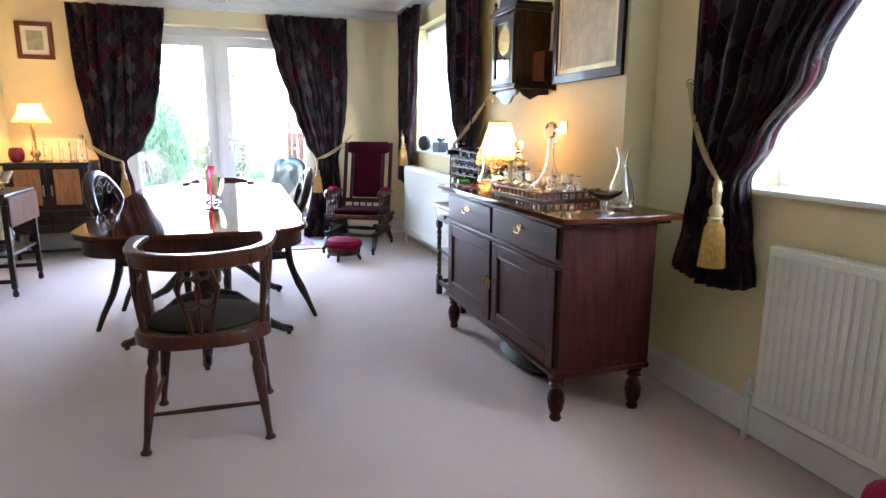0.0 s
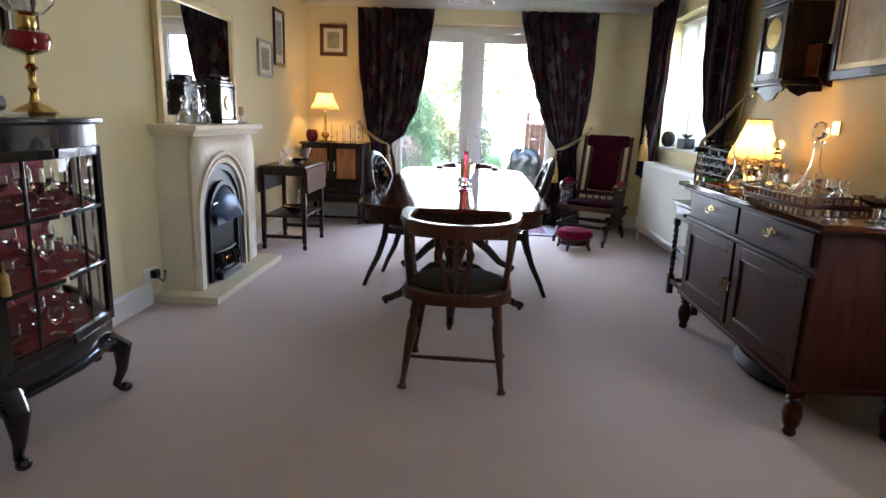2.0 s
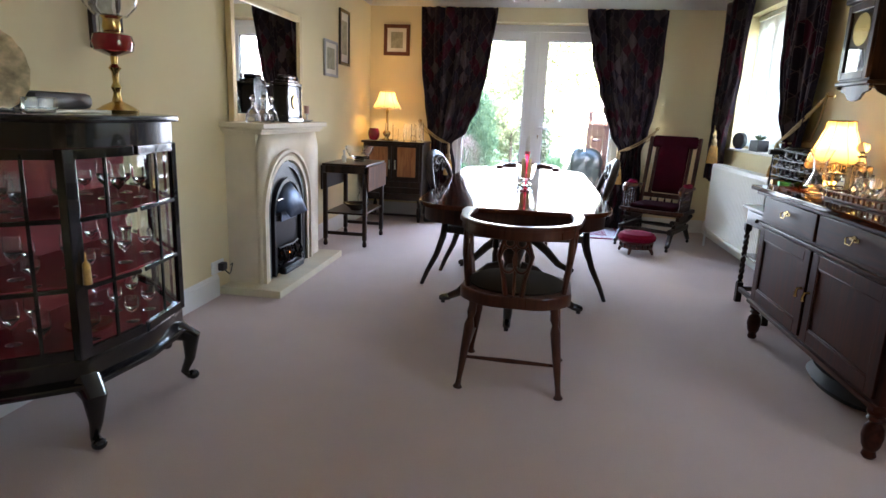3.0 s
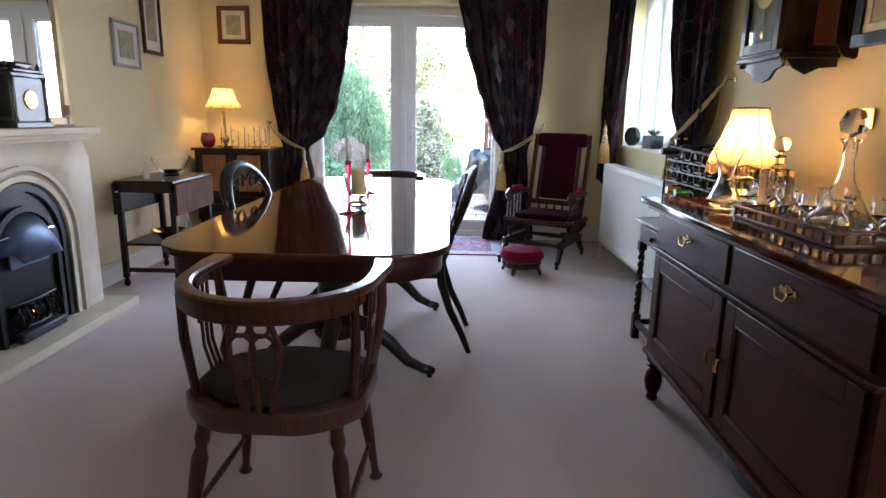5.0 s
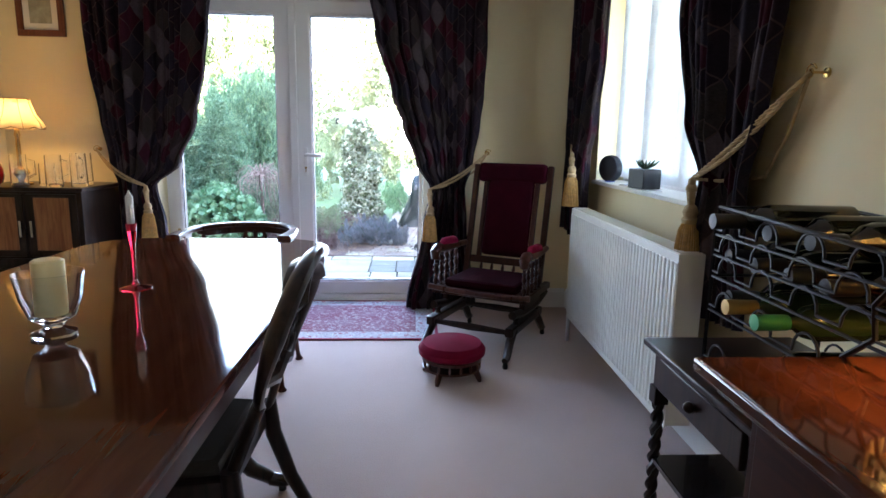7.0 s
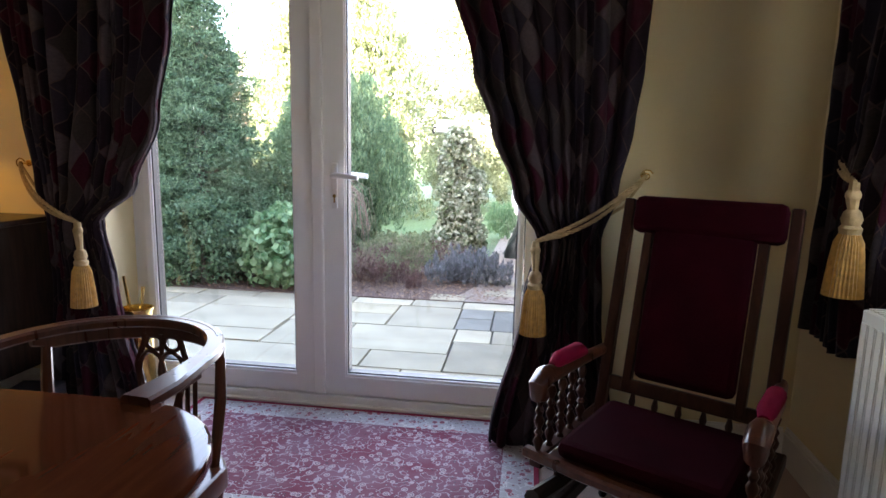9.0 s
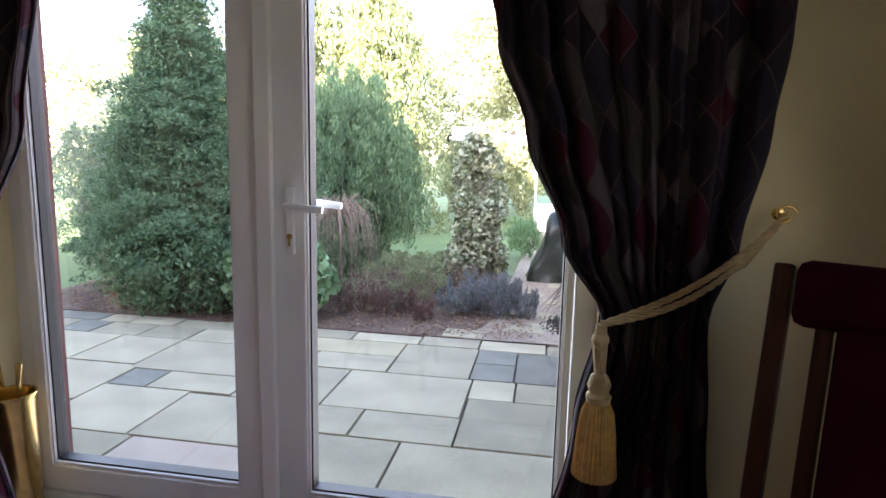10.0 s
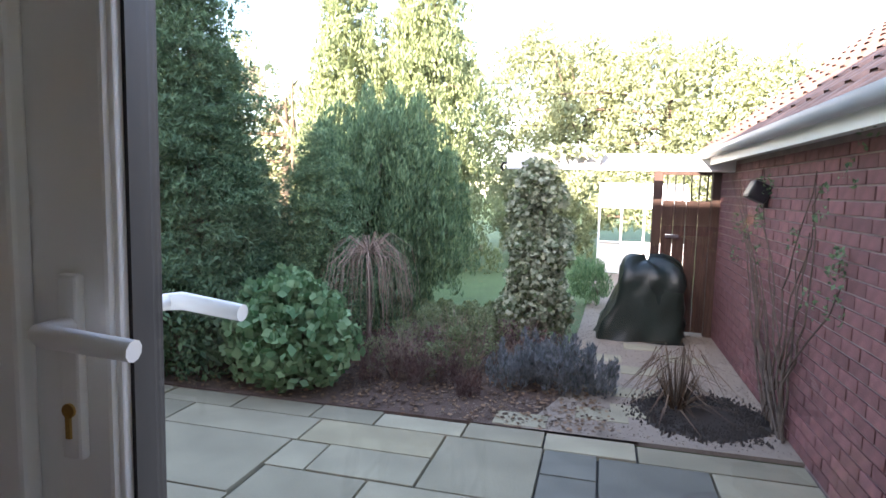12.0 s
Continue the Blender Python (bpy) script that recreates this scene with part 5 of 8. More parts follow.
def bottle(at, s, label, ball=0.02, mat_=None, cat="decanter", body=None):
    t = thing("decanter", at, 0, label, cat)
    part("body", B().lathe([(r * s, z * s) for r, z in (body or DEC)], (0, 0, 0), 24), mat_ or CRYSTAL, t)
    z = max(z for r, z in (body or DEC)) * s
    part("stopper", B().lathe([(0.009, z - 0.02), (0.01, z + 0.004), (0.006, z + 0.01), (ball * 0.8, z + 0.02), (ball, z + 0.02 + ball * 0.7), (ball * 0.6, z + 0.02 + ball * 1.6), (0.001, z + 0.02 + ball * 1.8)], (0, 0, 0), 12), mat_ or CRYSTAL, t)
    return t


for y in (3.46, 3.60, 3.73):
    bottle((-1.60, y, 1.09), 0.85, "small clear glass scent bottle on the mantel")
whole("saucer", B().lathe([(0.02, 0), (0.03, 0.004), (0.045, 0.015), (0.043, 0.015), (0.001, 0.008)], (0, 0, 0), 20), CERAMIC, "small white dish on the mantel shelf", "dish", (-1.56, 4.27, 1.09))
t = thing("candle_holder", (-1.6, 4.37, 1.09), 0, "pink candle on a white mantel holder", "candle holder")
part("foot", B().lathe([(0.03, 0), (0.03, 0.005), (0.006, 0.012), (0.006, 0.05), (0.02, 0.06), (0.001, 0.06)], (0, 0, 0), 16), CERAMIC, t)
part("candle", B().lathe([(0.019, 0.061), (0.019, 0.12), (0.001, 0.12)], (0, 0, 0), 16), mat("pink_wax", (0.62, 0.36, 0.28), 0.5, var=0.05), t)
t = thing("plug_socket", (W, 3.22, 0.19), 0, "white wall socket with a black plug and lead", "socket")
part("plate", B().box(0, 0.012, -0.07, 0.07, -0.04, 0.04, 0.003), WHITEP, t)
part("plug", B().box(0.012, 0.05, -0.01, 0.045, -0.025, 0.025, 0.006), BLACKP, t, "black plug")
part("lead", B().tube([(0.04, 0.02, -0.02), (0.07, 0.03, -0.05), (0.06, 0.07, -0.04), (0.05, 0.11, 0.0), (0.02, 0.14, -0.02)], 0.004), BLACKP, t)

# ---- display cabinet ----
def display_cabinet():
    t = thing("display_cabinet", (0, 0, 0), 0, "black glazed display cabinet with red lining and crystal inside", "display cabinet")
    P = [(W + 0.02, 1.16), (-1.56, 1.26), (-1.27, 1.50), (-1.235, 1.78), (-1.27, 2.06), (-1.56, 2.32), (W + 0.02, 2.42)]
    Pin = [(W + 0.022, 1.2), (-1.565, 1.3), (-1.30, 1.53), (-1.27, 1.78), (-1.30, 2.04), (-1.565, 2.28), (W + 0.022, 2.38)]
    big = [(x + (0.02 if 0 < i < 6 else 0), y + (-0.02 if i < 3 else (0.02 if i > 3 else 0))) for i, (x, y) in enumerate(P)]
    part("top", B().prism(big, 1.115, 1.14, 0.006), BLACKW, t)
    part("frieze", B().prism(P, 1.035, 1.114), BLACKW, t)
    part("base", B().prism(P, 0.235, 0.33, 0.004), BLACKW, t)
    part("base_moulding", B().prism(big, 0.225, 0.25, 0.008), BLACKW, t)
    part("back_lining", B().box(W + 0.024, W + 0.03, 1.2, 2.38, 0.331, 1.034, 0), REDLINE, t, "red silk lining")
    for z in (0.334, 0.57, 0.80):
        part("shelf", B().prism([(x, y) for x, y in Pin], z, z + 0.008), REDLINE, t, "red lined shelf")
    for (a, c), n, dr in (((0, 1), 1, 0), ((1, 2), 3, 1), ((2, 3), 2, 0), ((3, 4), 2, 0), ((4, 5), 3, 0), ((5, 6), 1, 0)):
        p, q = Vector((*P[a], 0)), Vector((*P[c], 0))
        d = (q - p)
        ang = math.degrees(math.atan2(d.y, d.x))
        L = d.length
        m = Matrix.Translation((p.x, p.y, 0)) @ pose(0, 0, 0, 0, 0, ang)
        part("pane", B().box(0.02, L - 0.02, 0.008, 0.011, 0.34, 1.03, 0, m), PANE, t).visible_shadow = False
        for k in range(n + 1):
            if 0 < k < n:
                part("glazing_bar", B().box(L * k / n - 0.006, L * k / n + 0.006, -0.002, 0.007, 0.36, 1.02, 0.002, m), BLACKW, t)
        part("door_rail", B().box(0.012, L - 0.012, -0.002, 0.018, 0.33, 0.365, 0.002, m), BLACKW, t)
        part("door_rail", B().box(0.012, L - 0.012, -0.002, 0.018, 1.0, 1.034, 0.002, m), BLACKW, t)
        for z in (0.57, 0.80):
            part("glazing_bar", B().box(0.012, L - 0.012, -0.002, 0.006, z - 0.004, z + 0.012, 0.002, m), BLACKW, t)
    for i in (1, 2, 4, 5):
        x, y = P[i]
        w_ = 0.028 if i == 2 else 0.016
        part("post", B().box(x - w_, x + 0.004, y - w_, y + w_, 0.331, 1.034, 0.004), BLACKW, t)
    for i, (x, y) in enumerate((P[1], P[2], P[4], P[5])):
        d = Vector((x + 1.76, y - 1.79, 0)).normalized()
        f = Vector((x, y, 0))
        b = B().tube([f - d * 0.03 + Vector((0, 0, 0.235)), f + d * 0.03 + Vector((0, 0, 0.2)), f + d * 0.02 + Vector((0, 0, 0.1)), f - d * 0.005 + Vector((0, 0, 0.04)), f + d * 0.02 + Vector((0, 0, 0.022))], [0.05, 0.04, 0.022, 0.016, 0.02], 12)
        b.ball(f + d * 0.03 + Vector((0, 0, 0.022)), 0.026, 12, 0.8)
        part("cabriole_leg", b, BLACKW, t)
    k = part("key_tassel", B().lathe([(0.014, -0.11), (0.012, -0.04), (0.004, -0.03), (0.003, 0)], (-1.255, 1.515, 0.70), 10), TASSEL, t, "gold key tassel")
    return t


display_cabinet()


def goblet(at, s=1.0, label="small cut crystal wine glass on the shelf", group="crystal glasses in the display cabinet"):
    return whole("wine_glass", B().lathe([(0.026 * s, 0), (0.026 * s, 0.003), (0.005 * s, 0.008), (0.004 * s, 0.045 * s), (0.02 * s, 0.06 * s), (0.028 * s, 0.085 * s), (0.026 * s, 0.125 * s), (0.024 * s, 0.125 * s), (0.025 * s, 0.085 * s), (0.002, 0.062 * s)], (0, 0, 0), 14), CRYSTAL, label, "wine glass", at, 0, group)


g0 = goblet((-1.50, 1.36, 0.343))
rg = random.Random(5)
for z in (0.343, 0.579, 0.809):
    for i, (x, y) in enumerate(((-1.62, 1.3), (-1.42, 1.46), (-1.55, 1.52), (-1.36, 1.62), (-1.48, 1.72), (-1.62, 1.66), (-1.35, 1.84), (-1.5, 1.92), (-1.38, 2.0), (-1.62, 2.0), (-1.55, 2.12))):
        copy_thing(g0, pose(x + rg.uniform(-0.02, 0.02), y + rg.uniform(-0.02, 0.02), z)).scale = (1, 1, rg.choice((0.8, 1.0, 1.2)))
whole("brass_dish", B().lathe([(0.04, 0), (0.075, 0.02), (0.08, 0.035), (0.076, 0.035), (0.002, 0.008)], (0, 0, 0), 24), BRASS, "small brass dish on the lowest cabinet shelf", "dish", (-1.42, 1.70, 0.343))
CT = 1.141
t = thing("oil_lamp", (-1.50, 2.06, CT), 0, "brass oil lamp with red glass font and clear shade", "oil lamp")
part("base", B().lathe([(0.075, 0), (0.078, 0.012), (0.05, 0.03), (0.02, 0.045), (0.012, 0.08), (0.02, 0.10), (0.011, 0.12), (0.014, 0.16), (0.024, 0.175), (0.012, 0.19), (0.014, 0.22)], (0, 0, 0), 20), BRASS, t, "dark brass column base")
part("font", B().lathe([(0.02, 0.221), (0.07, 0.24), (0.078, 0.27), (0.07, 0.30), (0.03, 0.315)], (0, 0, 0), 24), mat("ruby_glass_font", (0.28, 0.008, 0.015), 0.1, coat=0.6), t, "ruby red font")
part("burner", B().lathe([(0.03, 0.316), (0.034, 0.33), (0.03, 0.36), (0.04, 0.37)], (0, 0, 0), 20), BRASS, t)
part("shade", B().lathe([(0.055, 0.371), (0.09, 0.41), (0.1, 0.46), (0.07, 0.51), (0.075, 0.55), (0.073, 0.55), (0.067, 0.51), (0.097, 0.46), (0.087, 0.41), (0.053, 0.373)], (0, 0, 0), 28, scallop=0.08, lobes=10), CLEAR, t)
t = thing("display_plate", (-1.60, 1.60, CT), -28, "ornate floral plate propped on a stand", "plate")
part("plate", B().lathe([(0.001, 0), (0.08, 0.004), (0.12, 0.014), (0.13, 0.018), (0.12, 0.02), (0.08, 0.009), (0.001, 0.006)], (0, 0, 0), 36, Matrix.Translation((0, 0, 0.135)) @ pose(0, 0, 0, 0, 78, 0), sx=1.0, sy=0.75, scallop=0.05, lobes=14), PLATEM, t)
part("stand", B().box(-0.05, 0.03, -0.04, 0.04, 0, 0.012, 0.003).box(-0.03, -0.02, -0.02, 0.02, 0.012, 0.10, 0.003), DARKW, t)
whole("violin_case", B().prism([(-0.05, -0.2), (0.06, -0.18), (0.07, 0), (0.04, 0.18), (-0.04, 0.2), (-0.07, 0)], 0, 0.06, 0.02), BLACKP, "long soft black case lying on the cabinet", "case", (-1.60, 1.84, CT + 0.011), 8)
whole("book", B().box(-0.09, 0.09, -0.17, 0.17, 0, 0.01, 0.002), PAPER, "flat grey folder under the black case", "book", (-1.55, 1.83, CT), 6)
whole("card_box", B().box(-0.05, 0.05, -0.06, 0.06, 0, 0.10, 0.004), PAPER, "cream card box on the cabinet", "box", (-1.66, 1.36, CT), -30)
whole("glass_box", B().box(-0.03, 0.03, -0.05, 0.05, 0, 0.05, 0.004), CLEAR, "small glass box beside the plate", "box", (-1.50, 1.66, CT), -30)

# ---- trolley ----
t = thing("tea_trolley", (-1.445, 5.15, 0), 0, "dark oak drop-leaf tea trolley beside the fireplace", "tea trolley")
part("top", B().box(-0.20, 0.20, -0.32, 0.32, 0.715, 0.733, 0.004), DARKW, t)
part("drop_leaf", B().box(0.204, 0.218, -0.31, 0.31, 0.50, 0.714, 0.004), LEAFW, t, "hanging lighter oak leaf")
part("drop_leaf", B().box(-0.218, -0.204, -0.31, 0.31, 0.50, 0.714, 0.004), DARKW, t, "hanging dark leaf on the wall side")
part("apron", B().box(-0.18, 0.18, -0.30, 0.30, 0.65, 0.714, 0.003), DARKW, t)
part("shelf", B().box(-0.185, 0.185, -0.295, 0.295, 0.285, 0.303, 0.004), DARKW, t)
for x in (-0.18, 0.18):
    for y in (-0.29, 0.29):
        part("leg", B().box(x - 0.018, x + 0.018, y - 0.018, y + 0.018, 0.06, 0.65, 0.004).lathe([(0.012, 0.0), (0.02, 0.01), (0.02, 0.03), (0.012, 0.06)], (x, y, 0), 12), DARKW, t)
part("stretcher", B().box(-0.16, 0.16, -0.30, -0.28, 0.10, 0.13, 0.003), DARKW, t)
part("stretcher", B().box(-0.16, 0.16, 0.28, 0.30, 0.10, 0.13, 0.003), DARKW, t)
BOWL = [(0.04, 0), (0.045, 0.008), (0.035, 0.014), (0.075, 0.035), (0.1, 0.075), (0.105, 0.095), (0.102, 0.095), (0.095, 0.075), (0.07, 0.04), (0.002, 0.022)]
fb_ = whole("fruit_bowl", B().lathe([(q * 1.25, w * 1.45) for q, w in BOWL], (0, 0, 0), 28), CRYSTAL, "cut glass bowl on the trolley top", "bowl", (-1.42, 5.2, 0.733))
whole("small_bottle", B().lathe([(0.02, 0), (0.022, 0.05), (0.008, 0.07), (0.012, 0.11), (0.001, 0.11)], (0, 0, 0), 14), CERAMIC, "small white bottle beside the bowl", "bottle", (-1.5, 5.0, 0.733))
whole("silver_bowl", B().lathe([(0.05, 0), (0.055, 0.01), (0.1, 0.05), (0.12, 0.065), (0.115, 0.065), (0.09, 0.045), (0.002, 0.012)], (0, 0, 0), 28), STEEL, "shallow silver bowl on the lower shelf", "bowl", (-1.4, 5.05, 0.303))
whole("glass_jug", B().lathe([(0.04, 0), (0.045, 0.02), (0.05, 0.09), (0.03, 0.14), (0.035, 0.17), (0.033, 0.17), (0.028, 0.14), (0.047, 0.09), (0.04, 0.02), (0.002, 0.008)], (0, 0, 0), 20), CLEAR, "clear glass jug on the lower shelf", "jug", (-1.42, 5.33, 0.303))

# ---- corner cabinet ----
CY_, CX0, CX1 = 6.22, -1.70, -1.0
t = thing("drinks_cabinet", (0, 0, 0), 0, "dark oak cabinet with two orange oak door panels", "cabinet")
part("body", B().box(CX0 + 0.02, CX1 - 0.02, CY_ + 0.012, 6.70, 0.24, 0.855, 0.003), DARKW, t)
part("top", B().box(CX0, CX1, CY_ - 0.015, 6.715, 0.856, 0.88, 0.005), DARKW, t)
for a, b_ in ((CX0 + 0.05, -1.36), (-1.34, CX1 - 0.05)):
    d = part("door", B().box(a, b_, CY_, CY_ + 0.012, 0.46, 0.84, 0.003), DARKW, t)
    part("panel", B().box(a + 0.045, b_ - 0.04, CY_ - 0.006, CY_ - 0.001, 0.50, 0.82, 0.003), ORANGEW, d, "orange oak panel")
    part("handle", B().box((b_ - 0.03) if a < -1.4 else (a + 0.015), (b_ - 0.015) if a < -1.4 else (a + 0.03), CY_ - 0.012, CY_ - 0.001, 0.58, 0.68, 0.002), STEEL, d)
for k in range(3):
    part("carved_drawer", B().box(CX0 + 0.03, CX1 - 0.03, CY_ - 0.004, CY_ + 0.011, 0.25 + 0.068 * k, 0.312 + 0.068 * k, 0.006), DARKW, t)
for x in (CX0 + 0.05, CX1 - 0.05):
    for y in (CY_ + 0.04, 6.66):
        part("leg", B().lathe(turned_leg(0.24, 0.024), (x, y, 0), 14), DARKW, t)
part("stretcher", B().box(CX0 + 0.06, CX1 - 0.06, CY_ + 0.03, CY_ + 0.05, 0.06, 0.085, 0.003), DARKW, t)
whole("black_box", B().box(-0.09, 0.09, -0.1, 0.1, 0, 0.2, 0.01), BLACKP, "small black speaker box on the carpet", "speaker", (-0.93, 6.42, 0.001), 10)
whole("red_vase", B().lathe([(0.03, 0), (0.055, 0.02), (0.066, 0.06), (0.062, 0.1), (0.05, 0.13), (0.046, 0.13), (0.058, 0.1), (0.06, 0.06), (0.05, 0.025), (0.002, 0.01)], (0, 0, 0), 24), mat("deep_red_glass", (0.22, 0.004, 0.012), 0.06, coat=0.8), "deep red rounded glass vase on the cabinet", "vase", (-1.59, 6.33, 0.88))
mug = whole("glass_tankard", B().lathe([(0.046, 0), (0.048, 0.012), (0.044, 0.19), (0.040, 0.19), (0.042, 0.02), (0.002, 0.014)], (0, 0, 0), 18).tube([(0.044, 0, 0.16), (0.08, 0, 0.15), (0.082, 0, 0.07), (0.045, 0, 0.05)], 0.007), CRYSTAL, "clear glass tankard on the oak cabinet", "tankard", (-1.41, 6.30, 0.88), 20, "tankards on the drinks cabinet")
for k, (x, y, s) in enumerate(((-1.28, 6.36, 0.72), (-1.20, 6.29, 1.0), (-1.08, 6.34, 1.06), (-1.13, 6.50, 1.05))):
    copy_thing(mug, pose(x, y, 0.88, 0, 0, 50 * k)).scale = (1, 1, s)

# ---- rocking chair ----
def rocker(at, rz):
    """Faces -y. Platform rocker with velvet back and seat, spindled arms."""
    t = thing("rocking_chair", at, rz, "walnut platform rocking chair with burgundy velvet back and seat", "rocking chair")
    Wd = ROCKW
    part("seat_frame", B().box(-0.25, 0.25, -0.25, 0.17, 0.305, 0.35, 0.008), Wd, t)
    part("seat", B().box(-0.225, 0.225, -0.245, 0.15, 0.345, 0.40, 0.024), VELVET, t, "burgundy velvet seat")
    tilt = pose(0, 0.13, 0.40, -13)
    for sx in (-1, 1):
        part("back_post", B().box(sx * 0.243 - 0.017, sx * 0.243 + 0.017, -0.018, 0.018, -0.08, 0.665, 0.006, tilt), Wd, t)
        part("back_stile", B().box(sx * 0.168 - 0.014, sx * 0.168 + 0.014, -0.016, 0.014, 0.04, 0.56, 0.004, tilt), Wd, t)
    part("back_pad", B().box(-0.150, 0.150, -0.03, 0.02, 0.09, 0.58, 0.022, tilt), VELVET, t, "burgundy velvet back pad")
    part("head_roll", B().box(-0.222, 0.222, -0.036, 0.026, 0.555, 0.675, 0.022, tilt), VELVET, t, "burgundy velvet head panel")
    part("back_rail", B().box(-0.225, 0.225, -0.014, 0.014, 0.035, 0.08, 0.004, tilt), Wd, t)
    part("lower_back_rail", B().box(-0.225, 0.225, -0.012, 0.012, -0.05, -0.015, 0.004, tilt), Wd, t)
    for k in range(5):
        part("spindle", B().lathe([(0.006, -0.015), (0.011, 0.01), (0.006, 0.035)], (-0.144 + 0.072 * k, 0, 0.0), 10, tilt), Wd, t)
    part("front_rail", B().sweep([(-0.31, -0.255, 0.345), (-0.15, -0.275, 0.342), (0, -0.282, 0.341), (0.15, -0.275, 0.342), (0.31, -0.255, 0.345)], 0.034, 0.030), CHAIRW, t, "lighter bowed front rail")
    bead = [(r_, z_ * 0.93) for r_, z_ in [(0.009, 0), (0.013, 0.008), (0.007, 0.02), (0.012, 0.036), (0.015, 0.05), (0.008, 0.066), (0.013, 0.078), (0.007, 0.09), (0.013, 0.106), (0.015, 0.118), (0.008, 0.134), (0.013, 0.148), (0.007, 0.162), (0.012, 0.178), (0.014, 0.19), (0.009, 0.205)]]
    for sx in (-1, 1):
        x = sx * 0.272
        part("arm", B().tube([(x, -0.235, 0.515), (x, -0.268, 0.528), (x, -0.272, 0.555), (x, -0.235, 0.573), (x, -0.16, 0.566), (x, 0.02, 0.555), (x * 0.95, 0.19, 0.555)], [0.018, 0.024, 0.028, 0.030, 0.024, 0.019, 0.017], 12), CHAIRW, t)
        part("arm_pad", B().tube([(x, -0.19, 0.588), (x, -0.15, 0.600), (x, -0.02, 0.594), (x, 0.03, 0.576)], [0.014, 0.024, 0.025, 0.014], 12), CRIMSON, t, "crimson velvet arm pad")
        for k in range(5):
            part("spindle", B().lathe(bead, (x, -0.255 + 0.07 * k, 0.340), 12), Wd, t)
        part("side_rail", B().box(x - 0.02, x + 0.02, -0.27, 0.20, 0.310, 0.348, 0.006), Wd, t)
        part("cheek", B().box(x * 0.88 - 0.016, x * 0.88 + 0.016, -0.19, 0.13, 0.235, 0.309, 0.012), Wd, t)
        y = -0.12
        part("rocker", B().tube([(x * 0.88, -0.30 + y + 0.08, 0.262), (x * 0.88, -0.15 + y + 0.08, 0.238), (x * 0.88, 0.0 + y + 0.08, 0.230), (x * 0.88, 0.15 + y + 0.08, 0.238), (x * 0.88, 0.3 + y + 0.08, 0.268)], 0.024, 8), DARKW, t)
        part("base_rail", B().box(x * 0.88 - 0.024, x * 0.88 + 0.024, -0.27 + y, 0.27 + y, 0.150, 0.200, 0.008), DARKW, t)
        for yy in (-0.2, 0.16):
            part("post", B().lathe([(0.02, 0.201), (0.014, 0.215), (0.021, 0.235), (0.018, 0.250)], (x * 0.88, yy + y + 0.04, 0), 10), DARKW, t)
        for sy in (-1, 1):
            part("foot", B().tube([(x * 0.88, sy * 0.2 + y, 0.175), (x * 0.90, sy * 0.26 + y, 0.12), (x * 0.92, sy * 0.32 + y, 0.05), (x * 0.92, sy * 0.345 + y, 0.045)], [0.028, 0.024, 0.022, 0.018], 8), DARKW, t)
            part("castor", B().lathe([(0.012, 0), (0.016, 0.01), (0.012, 0.034)], (x * 0.92, sy * 0.335 + y, 0), 10), IRON, t)
    for y in (-0.36, 0.08):
        part("cross_rail", B().tube([(-0.215, y, 0.17), (0, y, 0.17), (0.215, y, 0.17)], [0.014, 0.022, 0.014]), DARKW, t)


rocker((1.465, 6.07, 0), -29)
t = thing("footstool", (1.17, 5.46, 0), 15, "small round footstool with crimson velvet top", "footstool")
part("cushion", B().lathe([(0.15, 0.115), (0.17, 0.13), (0.172, 0.155), (0.15, 0.185), (0.09, 0.2), (1e-6, 0.205)], (0, 0, 0), 36), CRIMSON, t, "crimson velvet cushion")
part("ring", B().lathe([(0.145, 0.095), (0.155, 0.1), (0.155, 0.114), (0.145, 0.116)], (0, 0, 0), 32), CHAIRW, t)
part("lower_ring", B().lathe([(0.135, 0.05), (0.15, 0.053), (0.15, 0.063), (0.135, 0.066)], (0, 0, 0), 32), CHAIRW, t)
for k in range(16):
    a = 2 * math.pi * k / 16
    part("spindle", B().lathe([(0.005, 0.063), (0.008, 0.078), (0.005, 0.096)], (0.143 * math.cos(a), 0.143 * math.sin(a), 0), 8), CHAIRW, t)
for k in range(4):
    a = 2 * math.pi * (k + 0.5) / 4
    part("foot", B().tube([(0.135 * math.cos(a), 0.135 * math.sin(a), 0.055), (0.155 * math.cos(a), 0.155 * math.sin(a), 0.02), (0.16 * math.cos(a), 0.16 * math.sin(a), 0.0)], [0.018, 0.015, 0.01], 8), CHAIRW, t)

# ---- rug ----
t = thing("rug", (0, 0, 0), 0, "worn red oriental rug with pale flowered border by the doors", "rug")
rx0, rx1, ry0, ry1 = -0.45, 1.13, 6.01, 6.89
part("field", B().box(rx0 + 0.14, rx1 - 0.14, ry0 + 0.14, ry1 - 0.14, 0.001, 0.010, 0), RUG, t)
bd = B().box(rx0 + 0.02, rx1 - 0.02, ry0 + 0.02, ry0 + 0.14, 0.001, 0.0095, 0).box(rx0 + 0.02, rx1 - 0.02, ry1 - 0.14, ry1 - 0.02, 0.001, 0.0095, 0).box(rx0 + 0.02, rx0 + 0.14, ry0 + 0.14, ry1 - 0.14, 0.001, 0.0095, 0).box(rx1 - 0.14, rx1 - 0.02, ry0 + 0.14, ry1 - 0.14, 0.001, 0.0095, 0)
part("border", bd, RUGB, t, "pale flowered border")
